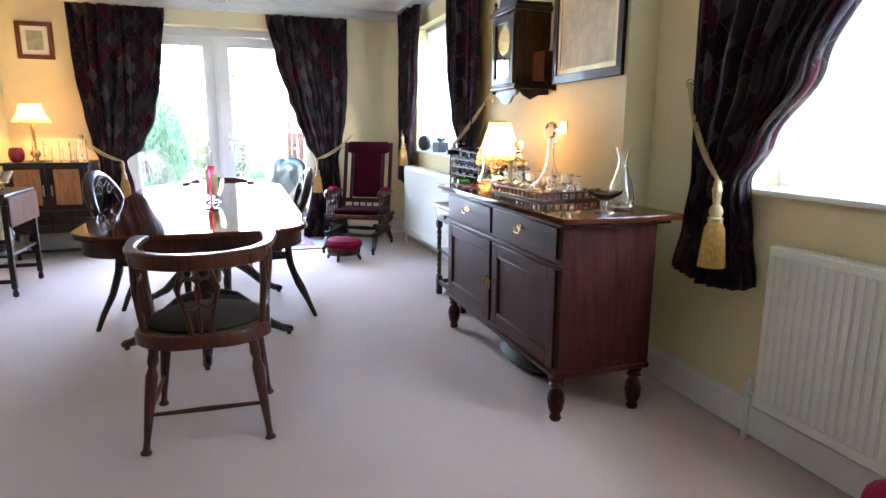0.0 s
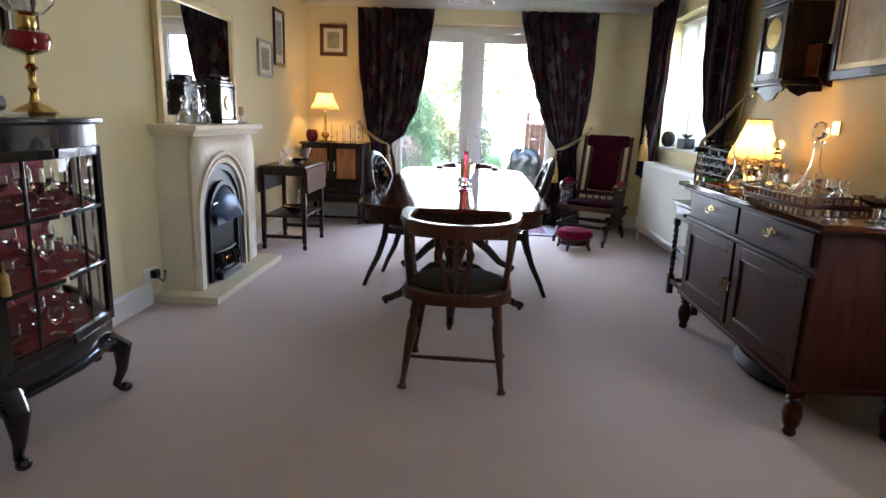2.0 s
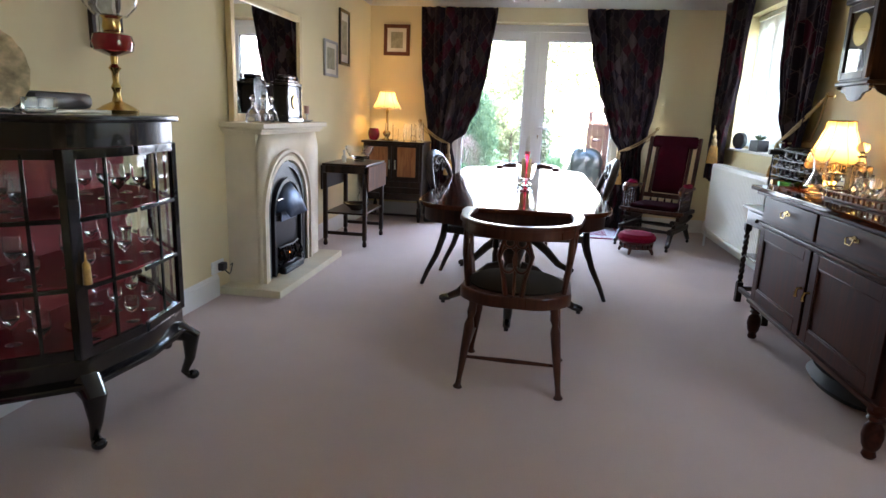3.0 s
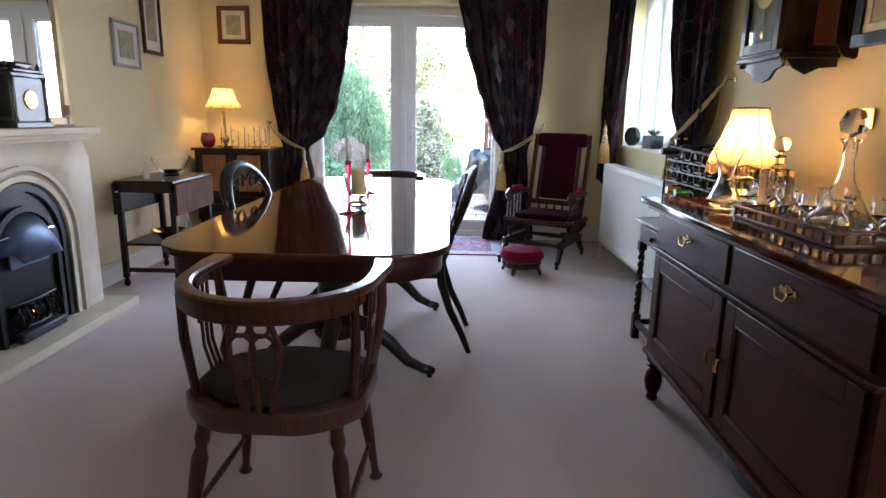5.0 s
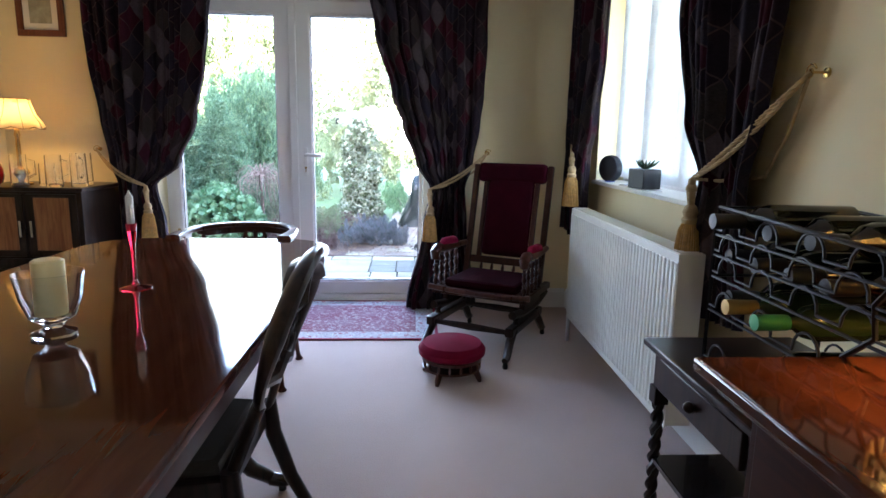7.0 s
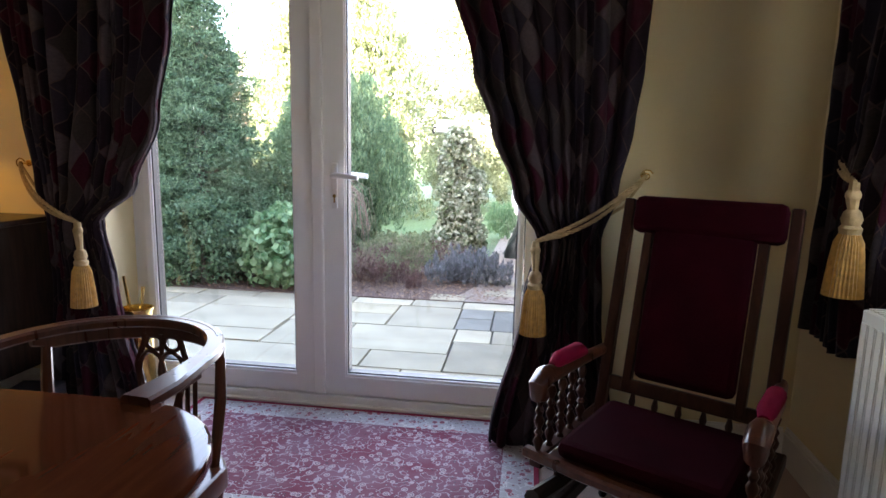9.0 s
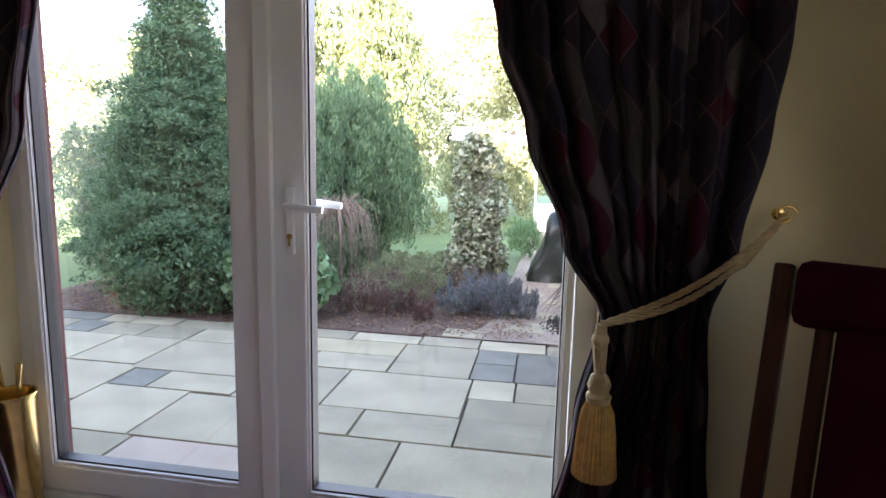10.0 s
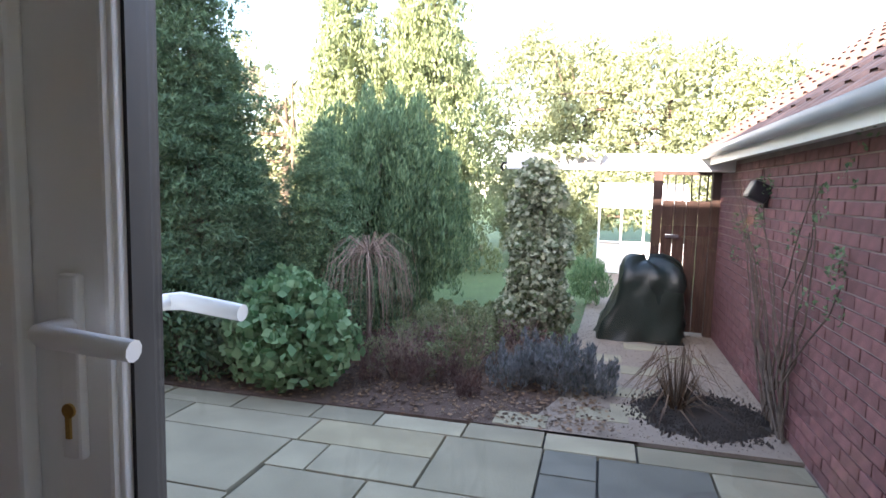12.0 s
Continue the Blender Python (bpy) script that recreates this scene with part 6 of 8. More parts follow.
part("binding", B().box(rx0, rx1, ry0, ry0 + 0.02, 0.001, 0.010, 0.002).box(rx0, rx1, ry1 - 0.02, ry1, 0.001, 0.010, 0.002).box(rx0, rx0 + 0.02, ry0 + 0.02, ry1 - 0.02, 0.001, 0.010, 0.002).box(rx1 - 0.02, rx1, ry0 + 0.02, ry1 - 0.02, 0.001, 0.010, 0.002), RUGE, t, "dark red bound edge")
t = thing("brass_bucket", (-0.72, 6.82, 0), 0, "tall brass bucket holding fire tools beside the curtain", "bucket")
part("bucket", B().lathe([(0.062, 0), (0.066, 0.01), (0.066, 0.450 - 0.02), (0.073, 0.450 - 0.008), (0.073, 0.450), (0.066, 0.450), (0.062, 0.450 - 0.02), (0.060, 0.02), (0.002, 0.015)], (0, 0, 0), 28), BRASS, t)
part("band", B().lathe([(0.067, 0.05), (0.069, 0.056), (0.067, 0.062)], (0, 0, 0), 28), BRASS, t)
part("fire_tool", B().tube([(0.0, 0.0, 0.03), (0.03, 0.0, 0.450 + 0.02), (0.04, 0, 0.450 + 0.10)], [0.005, 0.006, 0.010]), BRASS, t)
part("fire_tool", B().tube([(-0.02, 0.02, 0.03), (-0.05, 0.02, 0.450), (-0.07, 0.02, 0.450 + 0.14)], [0.006, 0.008, 0.007]), BRASS, t)

# ---- side table, wine rack, bin ----
t = thing("side_table", (1.81, 3.80, 0), 0, "small dark oak table with barley twist legs and drawer", "side table")
part("top", B().box(-0.21, 0.21, -0.29, 0.29, 0.655, 0.675, 0.005), DARKW, t)
part("drawer", B().box(-0.198, -0.185, -0.2, 0.2, 0.56, 0.645, 0.003), DARKW, t)
part("knob", B().ball((-0.21, 0, 0.603), 0.014, 10), DARKW, t)
part("apron", B().box(-0.184, 0.19, -0.26, 0.26, 0.55, 0.654, 0.002), DARKW, t)
part("shelf", B().box(-0.18, 0.18, -0.25, 0.25, 0.33, 0.345, 0.003), BLACKW, t)
for x in (-0.17, 0.17):
    for y in (-0.25, 0.25):
        b = B().box(x - 0.02, x + 0.02, y - 0.02, y + 0.02, 0, 0.14, 0.004).box(x - 0.02, x + 0.02, y - 0.02, y + 0.02, 0.5, 0.549, 0.003)
        for ph in (0, math.pi):
            b.tube([(x + 0.008 * math.cos(k * 0.7 + ph), y + 0.008 * math.sin(k * 0.7 + ph), 0.14 + k * 0.009) for k in range(41)], 0.0105, 6)
        part("twist_leg", b, DARKW, t)
for y in (-0.25, 0.25):
    part("stretcher", B().box(-0.15, 0.15, y - 0.012, y + 0.012, 0.08, 0.11, 0.003), DARKW, t)
part("stretcher", B().box(-0.182, -0.158, -0.23, 0.23, 0.08, 0.11, 0.003), DARKW, t)
whole("waste_bin", B().lathe([(0.085, 0), (0.088, 0.005), (0.1, 0.27), (0.102, 0.275), (0.098, 0.275), (0.085, 0.01), (0.002, 0.008)], (0, 0, 0), 24), mat("dark_grey_bin_metal", (0.12, 0.12, 0.13), 0.4, 0.3, var=0.1), "dark grey metal waste bin under the side table", "bin", (1.82, 3.78, 0.001))
t = thing("wine_rack", (1.81, 3.67, 0.675), 0, "black wrought iron wine rack with scrolled sides", "wine rack")
TIERS = ((0.02, -0.17, 0.20), (0.145, -0.22, 0.20), (0.225, -0.46, 0.20), (0.275, -0.43, 0.20), (0.322, -0.33, 0.20))
for x in (-0.15, 0.13):
    for z, ya, yb in TIERS:
        part("wire_rail", B().tube([(x, ya, z), (x, yb, z)], 0.0035, 6), IRON, t)
        n = max(3, int((yb - ya) / 0.115))
        pts = [(x, ya, z + 0.012)]
        for k in range(n):
            yc = ya + (yb - ya) * (k + 0.5) / n
            pts += [(x, yc - 0.036, z + 0.012)] + [(x, yc - 0.036 * math.cos(q), z + 0.018 + 0.036 * math.sin(q)) for q in [math.pi * i / 8 for i in range(9)]] + [(x, yc + 0.036, z + 0.012)]
        part("wire_cradle", B().tube(pts + [(x, yb, z + 0.012)], 0.003, 6), IRON, t)
    part("top_rail", B().tube([(x, 0.20, 0.32), (x, 0.19, 0.385), (x, -0.31, 0.372), (x, -0.33, 0.32)], 0.005, 8), IRON, t)
    part("wire_side", B().tube([(x, 0.20, 0.0), (x, 0.20, 0.20), (x, 0.20, 0.34)], 0.005, 6), IRON, t)
    part("wire_side", B().tube([(x, -0.17, 0.0), (x, -0.20, 0.10), (x, -0.24, 0.19), (x, -0.30, 0.24), (x, -0.29, 0.29), (x, -0.33, 0.34)], 0.005, 6), IRON, t)
for z, y in ((0.02, -0.17), (0.02, 0.20), (0.225, 0.20), (0.225, -0.46), (0.285, -0.43), (0.322, -0.33), (0.385, 0.19), (0.372, -0.31)):
    part("wire_tie", B().tube([(-0.15, y, z), (0.13, y, z)], 0.004, 6), IRON, t)
WB = [(0.001, 0), (0.036, 0.002), (0.037, 0.18), (0.03, 0.205), (0.014, 0.225), (0.013, 0.29), (0.015, 0.292), (0.015, 0.30), (0.001, 0.30)]


def wine(at, m_, foil, label):
    t = thing("wine_bottle", at, 0, label, "wine bottle", "bottles in the wine rack")
    q = pose(0.10, 0, 0, 0, -90, 0)
    part("glass", B().lathe(WB, (0, 0, 0), 18, q), m_, t)
    part("foil", B().lathe([(0.0150, 0.235), (0.0158, 0.24), (0.0165, 0.302), (0.001, 0.303)], (0, 0, 0), 14, q), foil, t)


wine((1.80, 3.77, 1.04), DARKB, BLACKP, "dark wine bottle with a black neck in the rack")
wine((1.83, 3.74, 0.86), GREENB, GOLDFOIL, "dark green wine bottle with gold foil in the rack")
wine((1.83, 3.63, 0.86), GREENB, GREENF, "green wine bottle with green foil in the rack")
wine((1.86, 3.70, 0.735), DARKB, BLACKP, "dark wine bottle low in the rack")
wine((1.87, 3.82, 0.955), DARKB, BLACKP, "dark wine bottle in the middle row")
wine((1.87, 3.72, 0.955), DARKB, BLACKP, "dark wine bottle in the upper row")
for x, y, z in ((1.88, 3.62, 0.955), (1.89, 3.53, 0.955), (1.86, 3.67, 1.03), (1.88, 3.57, 1.03), (1.88, 3.82, 0.86)):
    wine((x, y, z), DARKB, BLACKP, "dark wine bottle lying deep in the rack")

# ---- on the sideboard ----
ST = 0.8675
t = thing("cut_glass_vase", (1.585, 3.04, ST), 0, "waisted cut glass vase on the sideboard", "vase")
part("foot", B().lathe([(0.036, 0), (0.043, 0.003), (0.045, 0.009), (0.040, 0.012)], (0, 0, 0), 28), CRYSTAL, t, "thick glass foot")
part("bowl", B().lathe([(0.040, 0.0125), (0.050, 0.022), (0.054, 0.038), (0.048, 0.062), (0.032, 0.098), (0.026, 0.125), (0.033, 0.165), (0.048, 0.207), (0.054, 0.222), (0.051, 0.222), (0.044, 0.203), (0.029, 0.165), (0.022, 0.125), (0.028, 0.098), (0.044, 0.06), (0.048, 0.038), (0.002, 0.022)], (0, 0, 0), 36), CRYSTAL, t)
part("cut_band", B().lathe([(0.0545, 0.030), (0.057, 0.038), (0.0545, 0.046)], (0, 0, 0), 48, scallop=0.05, lobes=24), CRYSTAL, t, "band of cut facets")


sq = thing("square_decanter", (1.768, 3.044, ST), 12, "square cut glass spirit decanter with ball stopper", "decanter")
part("body", B().box(-0.042, 0.042, -0.042, 0.042, 0, 0.155, 0.01).lathe([(0.03, 0.15), (0.014, 0.17), (0.014, 0.19), (0.022, 0.195), (0.02, 0.2)], (0, 0, 0), 16), CRYSTAL, sq)
part("stopper", B().lathe([(0.01, 0.2), (0.008, 0.21), (0.024, 0.222), (0.03, 0.24), (0.024, 0.258), (0.001, 0.268)], (0, 0, 0), 10), CRYSTAL, sq)
t = thing("tray", (1.72, 2.64, ST), 3, "rectangular wooden gallery tray on the sideboard", "tray")
part("base", B().box(-0.155, 0.155, -0.25, 0.25, 0.0, 0.012, 0.003), TRAYW, t)
part("rim", B().box(-0.16, 0.16, -0.255, -0.245, 0.036, 0.044, 0.002).box(-0.16, 0.16, 0.245, 0.255, 0.036, 0.044, 0.002).box(-0.16, -0.15, -0.245, 0.245, 0.036, 0.044, 0.002).box(0.15, 0.16, -0.245, 0.245, 0.036, 0.044, 0.002), TRAYW, t)
for k in range(13):
    for x in (-0.155, 0.155):
        part("gallery_post", B().lathe([(0.006, 0.012), (0.004, 0.024), (0.006, 0.036)], (x, -0.24 + 0.04 * k, 0), 8), TRAYW, t)
for k in range(8):
    for y in (-0.25, 0.25):
        part("gallery_post", B().lathe([(0.006, 0.012), (0.004, 0.024), (0.006, 0.036)], (-0.135 + 0.039 * k, y, 0), 8), TRAYW, t)
SHIP = [(0.075, 0), (0.08, 0.01), (0.068, 0.04), (0.04, 0.09), (0.022, 0.13), (0.016, 0.18), (0.018, 0.225), (0.028, 0.24), (0.014, 0.24), (0.012, 0.18), (0.018, 0.13), (0.06, 0.045), (0.07, 0.015), (0.002, 0.008)]
bottle((1.76, 2.66, ST + 0.013), 1.07, "tall ship's decanter with a large faceted ball stopper", 0.038, CRYSTAL, "decanter", SHIP)
for k, (x, y) in enumerate(((1.66, 2.84), (1.72, 2.80), (1.80, 2.82), (1.64, 2.62), (1.66, 2.50), (1.73, 2.45), (1.80, 2.52), (1.83, 2.60), (1.66, 2.72), (1.84, 2.74), (1.79, 2.44))):
    g = goblet((x, y, ST + 0.013), 0.8, "small cut crystal sherry glass upside down on the tray", "sherry glasses on the tray")
    if k % 2 == 0:
        g.matrix_world = pose(x, y, ST + 0.013 + 0.1, 180, 0, 0)
CAR = [(0.05, 0), (0.056, 0.012), (0.058, 0.04), (0.045, 0.1), (0.022, 0.16), (0.018, 0.2), (0.032, 0.25), (0.029, 0.25), (0.015, 0.2), (0.019, 0.16), (0.041, 0.1), (0.053, 0.04), (0.05, 0.018), (0.002, 0.01)]
whole("carafe", B().lathe(CAR, (0, 0, 0), 28), CRYSTAL, "clear glass carafe with flared lip on the sideboard", "carafe", (1.83, 2.16, ST))
whole("compote_dish", B().lathe([(0.035, 0), (0.037, 0.004), (0.008, 0.01), (0.007, 0.045), (0.03, 0.055), (0.062, 0.075), (0.07, 0.09), (0.067, 0.09), (0.058, 0.077), (0.002, 0.058)], (0, 0, 0), 28), CRYSTAL, "stemmed glass dish near the sideboard edge", "dish", (1.66, 2.02, ST))
whole("lamp_cable", B().tube([(1.79, 3.25, ST + 0.004), (1.83, 3.20, ST + 0.006), (1.88, 3.22, ST + 0.005), (1.93, 3.25, ST + 0.004)], 0.003, 6), WHITEP, "thin cream lamp cable lying on the sideboard", "cable")
whole("black_bag", B().lathe([(0.12, 0), (0.14, 0.03), (0.12, 0.08), (0.06, 0.1), (1e-6, 0.1)], (0, 0, 0), 24, sy=2.0), BLACKP, "low black bundle on the carpet beneath the sideboard", "bag", (1.70, 2.66, 0.001))

# ---- wall clock and wall box ----
t = thing("wall_clock", (E, 3.50, 1.45), 0, "dark oak wall clock with glazed door and shaped apron", "wall clock")
part("case", B().box(-0.225, -0.002, -0.165, 0.165, 0.0, 0.42, 0.003), DARKW, t)
part("cornice", B().box(-0.25, -0.002, -0.19, 0.19, 0.42, 0.45, 0.008).box(-0.235, -0.002, -0.175, 0.175, 0.451, 0.475, 0.006), DARKW, t)
part("pediment", B().prism([(-0.12, 0), (0.12, 0), (0.08, 0.06), (0.0, 0.10), (-0.08, 0.06)], -0.02, 0.0, 0.002, Matrix(((0, 0, 1, -0.2), (1, 0, 0, 0), (0, 1, 0, 0.476), (0, 0, 0, 1)))), DARKW, t)
part("sill", B().box(-0.24, -0.002, -0.18, 0.18, -0.022, -0.001, 0.005), DARKW, t)
ap = [(-0.165, 0.0), (-0.15, -0.03), (-0.10, -0.04), (-0.06, -0.075), (0.0, -0.085), (0.06, -0.075), (0.10, -0.04), (0.15, -0.03), (0.165, 0.0)]
part("apron", B().prism(ap, -0.012, 0, 0.0, Matrix(((0, 0, 1, -0.20), (1, 0, 0, 0), (0, 1, 0, -0.023), (0, 0, 0, 1)))), DARKW, t)
ap2 = [(-0.20, 0.0), (-0.17, -0.035), (-0.12, -0.06), (-0.07, -0.035), (-0.002, -0.03), (-0.002, 0.0)]
part("apron", B().prism(ap2, -0.012, 0, 0.0, Matrix(((1, 0, 0, 0), (0, 0, 1, -0.15), (0, 1, 0, -0.023), (0, 0, 0, 1)))), DARKW, t)
dr = part("door", B().box(-0.242, -0.226, -0.155, -0.115, 0.01, 0.41, 0.003).box(-0.242, -0.226, 0.115, 0.155, 0.01, 0.41, 0.003).box(-0.242, -0.226, -0.115, 0.115, 0.01, 0.05, 0.003).box(-0.242, -0.226, -0.115, 0.115, 0.37, 0.41, 0.003), DARKW, t)
part("pane", B().box(-0.233, -0.231, -0.116, 0.116, 0.048, 0.372, 0), PANE, dr)
part("dial", B().lathe([(0.085, 0), (0.085, 0.004), (0.0, 0.004)], (0, 0, 0), 28, Matrix.Translation((-0.2265, 0, 0.27)) @ pose(0, 0, 0, 0, -90, 0)), BRASS, t, "dark brass clock dial")
part("pendulum", B().tube([(-0.2275, 0, 0.18), (-0.2275, 0, 0.10)], 0.003).lathe([(0.025, 0), (0.02, 0.003), (0.001, 0.004)], (0, 0, 0), 18, Matrix.Translation((-0.2265, 0, 0.09)) @ pose(0, 0, 0, 0, -90, 0)), BRASS, t)
for y in (-0.17, 0.17):
    part("drop", B().lathe([(0.008, -0.04), (0.014, -0.03), (0.006, -0.02)], (-0.215, y, 0.0), 10), DARKW, t)
    part("finial", B().lathe([(0.016, 0), (0.008, 0.015), (0.014, 0.03), (0.001, 0.05)], (-0.215, y, 0.476), 10), DARKW, t)
t = thing("candle_box", (E, 3.23, 1.47), 0, "small dark wooden wall box beside the clock", "wall box")
part("box", B().box(-0.13, -0.002, -0.07, 0.07, 0, 0.16, 0.004), MAHOZ, t)
part("back_board", B().box(-0.016, -0.002, -0.05, 0.05, 0.16, 0.46, 0.005), MAHOZ, t)
part("apron", B().prism([(-0.13, 0), (-0.09, -0.05), (-0.05, -0.06), (-0.002, -0.02), (-0.002, 0)], -0.07, -0.06, 0, Matrix(((1, 0, 0, 0), (0, 0, 1, 0), (0, 1, 0, 0), (0, 0, 0, 1)))), MAHOZ, t)
part("wooden_spoon", B().tube([(-0.05, 0, 0.12), (-0.045, 0, 0.22), (-0.035, 0, 0.40)], [0.02, 0.011, 0.008], 10), PAPER, t, "pale wooden handle standing in the box")
t = thing("light_switch", (EB, 2.99, 1.20), 0, "small brass light switch on the pier", "switch")
part("plate", B().box(-0.008, -0.001, -0.035, 0.035, -0.035, 0.035, 0.002), BRASS, t)

# ---- window sill things ----
SZ = WZ0 + 0.022
t = thing("speaker", (2.13, 6.05, SZ), 0, "round flat black speaker on the window sill", "speaker")
part("body", B().lathe([(0.06, -0.03), (0.074, -0.022), (0.078, 0), (0.074, 0.022), (0.06, 0.03)], (0, 0, 0), 32, Matrix.Translation((0, 0, 0.078)) @ pose(0, 0, 0, 0, -90, 0) @ pose(0, 0, 0, 25)), BLACKP, t)
part("base_ring", B().lathe([(0.03, 0), (0.03, 0.006)], (0, 0, 0), 20), mat("blue_plastic_ring", (0.05, 0.08, 0.5), 0.4), t)
t = thing("planter", (2.13, 5.52, SZ), 10, "square black planter with a small succulent", "plant pot")
part("pot", B().box(-0.05, 0.05, -0.07, 0.07, 0.003, 0.10, 0.004), BLACKP, t)
b = B()
for k in range(14):
    a = k * 2.4
    L = 0.03 + 0.02 * (k % 3)
    b.tube([(0, 0, 0.1), (L * 0.6 * math.cos(a), L * 0.6 * math.sin(a), 0.12), (L * math.cos(a), L * math.sin(a), 0.145)], [0.006, 0.007, 0.001], 5)
part("succulent", b, SUCC, t, "green spiky succulent")
whole("coaster", B().lathe([(0.045, 0), (0.045, 0.005), (0.04, 0.006)], (0, 0, 0), 20), CERAMIC, "white coaster on the window sill", "coaster", (2.12, 5.72, SZ))
whole("coaster", B().lathe([(0.045, 0), (0.045, 0.005), (0.04, 0.006)], (0, 0, 0), 20), CERAMIC, "white coaster on the window sill", "coaster", (2.11, 5.36, SZ))

# ---- ceiling light ----
t = thing("ceiling_light", (0.12, 4.1, 0), 0, "brass ceiling pendant with small glass shades above the table", "ceiling light")
part("ceiling_rose", B().lathe([(0.06, H - 0.03), (0.055, H - 0.02), (0.06, H - 0.001)], (0, 0, 0), 20), BRASS, t)
part("stem", B().tube([(0, 0, H - 0.03), (0, 0, 2.03)], 0.007), BRASS, t)
for k in range(3):
    a = 2 * math.pi * k / 3 + 0.5
    c, s = math.cos(a), math.sin(a)
    part("arm", B().tube([(0, 0, 2.06), (0.06 * c, 0.06 * s, 2.02), (0.12 * c, 0.12 * s, 2.05), (0.12 * c, 0.12 * s, 2.08)], 0.005), BRASS, t)
    part("shade", B().lathe([(0.02, 2.05), (0.03, 2.03), (0.05, 1.965), (0.056, 1.96), (0.053, 1.96), (0.028, 2.03), (0.019, 2.05)], (0.12 * c, 0.12 * s, 0), 20), CERAMIC, t, "frosted white glass shade")

# ---- armchair and stool at the near end ----
t = thing("armchair", (1.72, 0.30, 0), 0, "crimson upholstered armchair by the near radiator", "armchair")
part("seat", B().box(-0.27, 0.27, -0.35, 0.30, 0.15, 0.42, 0.05), CRIMSON, t)
part("back", B().box(-0.30, 0.30, -0.48, -0.34, 0.15, 0.85, 0.06), CRIMSON, t)
for sx in (-1, 1):
    part("arm", B().tube([(sx * 0.335, -0.40, 0.50), (sx * 0.335, -0.2, 0.54), (sx * 0.335, 0.3, 0.53), (sx * 0.335, 0.36, 0.50)], [0.07, 0.085, 0.085, 0.06], 16).box(sx * 0.335 - 0.06, sx * 0.335 + 0.06, -0.42, 0.34, 0.12, 0.5, 0.03), CRIMSON, t)
for x in (-0.33, 0.33):
    for y in (-0.42, 0.3):
        part("leg", B().lathe([(0.014, 0), (0.02, 0.06), (0.028, 0.13)], (x, y, 0), 12), DARKW, t)
t = thing("ottoman", (-1.40, 0.80, 0), -12, "low crimson upholstered stool near the cabinet", "ottoman")
part("cushion", B().box(-0.25, 0.25, -0.2, 0.2, 0.10, 0.30, 0.04), CRIMSON, t)
for x in (-0.2, 0.2):
    for y in (-0.15, 0.15):
        part("leg", B().lathe([(0.014, 0), (0.02, 0.04), (0.026, 0.1)], (x, y, 0), 12), DARKW, t)


# ---- garden ----
GZ = -0.293
R = random.Random(4)
struct("ground", B().box(-70, 70, 10.16, 130, GZ - 0.3, GZ - 0.012, 0), GRASS, "lawn running back to the hedges")
struct("ground", B().box(-70, 70, N + T, 10.16, GZ - 0.3, GZ - 0.035, 0), MORTAR, "dark bed under the patio slabs")
struct("ground", B().box(-70, 70, -60, N + T, GZ - 0.3, GZ - 0.036, 0), GRASS, "ground round the house")
struct("ground", B().prism([(-4.2, 10.15), (1.02, 10.15), (0.75, 11.0), (0.45, 12.2), (-0.4, 13.6), (-4.4, 13.2)], GZ - 0.02, GZ + 0.004), SOIL, "dark planting bed with leaf litter")
struct("path", B().prism([(0.3, 10.15), (1.95, 10.15), (1.95, 18), (0.7, 18), (0.55, 13), (0.45, 12.2), (0.62, 11.2)], GZ - 0.02, GZ + 0.006), GRAVEL, "tan gravel path beside the brick wall")
gp, gf = [], []
for i in range(5200):
    x, y = R.uniform(-0.3, 1.93), R.uniform(10.17, 14.5)
    if x < 0.45 and y > 10.7:
        continue
    s = R.uniform(0.004, 0.010)
    a = R.uniform(0, 6.28)
    k = len(gp)
    gp += [(x + s * math.cos(a + q), y + s * math.sin(a + q), GZ + 0.006) for q in (0, 2.1, 4.2)] + [(x, y, GZ + 0.006 + s * 0.9)]
    gf += [(k, k + 1, k + 3), (k + 1, k + 2, k + 3), (k + 2, k, k + 3)]
part("gravel", (gp, gf), GRAVEL, None, "loose tan gravel on the path", "stuff", 20)

# leaf litter over the bed
lp, lf = [], []
for i in range(13000):
    x, y = R.uniform(-4.2, 1.9), R.uniform(10.16, 13.4)
    if x > 0.95 - 0.3 * (y - 10.15):
        continue
    s = R.uniform(0.008, 0.02)
    a = R.uniform(0, 6.28)
    k = len(lp)
    z = GZ + 0.005 + R.uniform(0, 0.012) + (0.02 if x > 0.75 else 0)
    lp += [(x + s * math.cos(a + q), y + s * math.sin(a + q), z + R.uniform(0, 0.014)) for q in (0, 1.3, 3.14, 4.4)]
    lf.append((k, k + 1, k + 2, k + 3))
part("leaf_litter", (lp, lf), LITTER, None, "brown fallen leaves on the soil", "stuff", 20)

# house behind and above, which shades the near garden
hs = B().box(-9.0, W - T - 0.01, -3.4, N + T, GZ - 0.1, 2.6, 0)
struct("house_wall", hs, BRICKM, "plain brick side of the house")
struct("house_wall", B().box(W - T, E + T, N + T + 0.001, N + T + 0.10, DZ + 0.0, 2.62, 0).box(W - T, DX0 - 0.001, N + T + 0.001, N + T + 0.1, GZ - 0.1, DZ, 0).box(DX1 + 0.001, E + T, N + T + 0.001, N + T + 0.1, GZ - 0.1, DZ, 0), BRICKM, "plain brick garden front")
rf = B()
t_ = bmesh.new()
vs = [t_.verts.new(p) for p in ((-9.3, N + 0.65, 2.58), (3.0, N + 0.65, 2.58), (3.0, 1.4, 5.75), (-9.3, 1.4, 5.75), (-9.3, -4.2, 2.58), (3.0, -4.2, 2.58))]
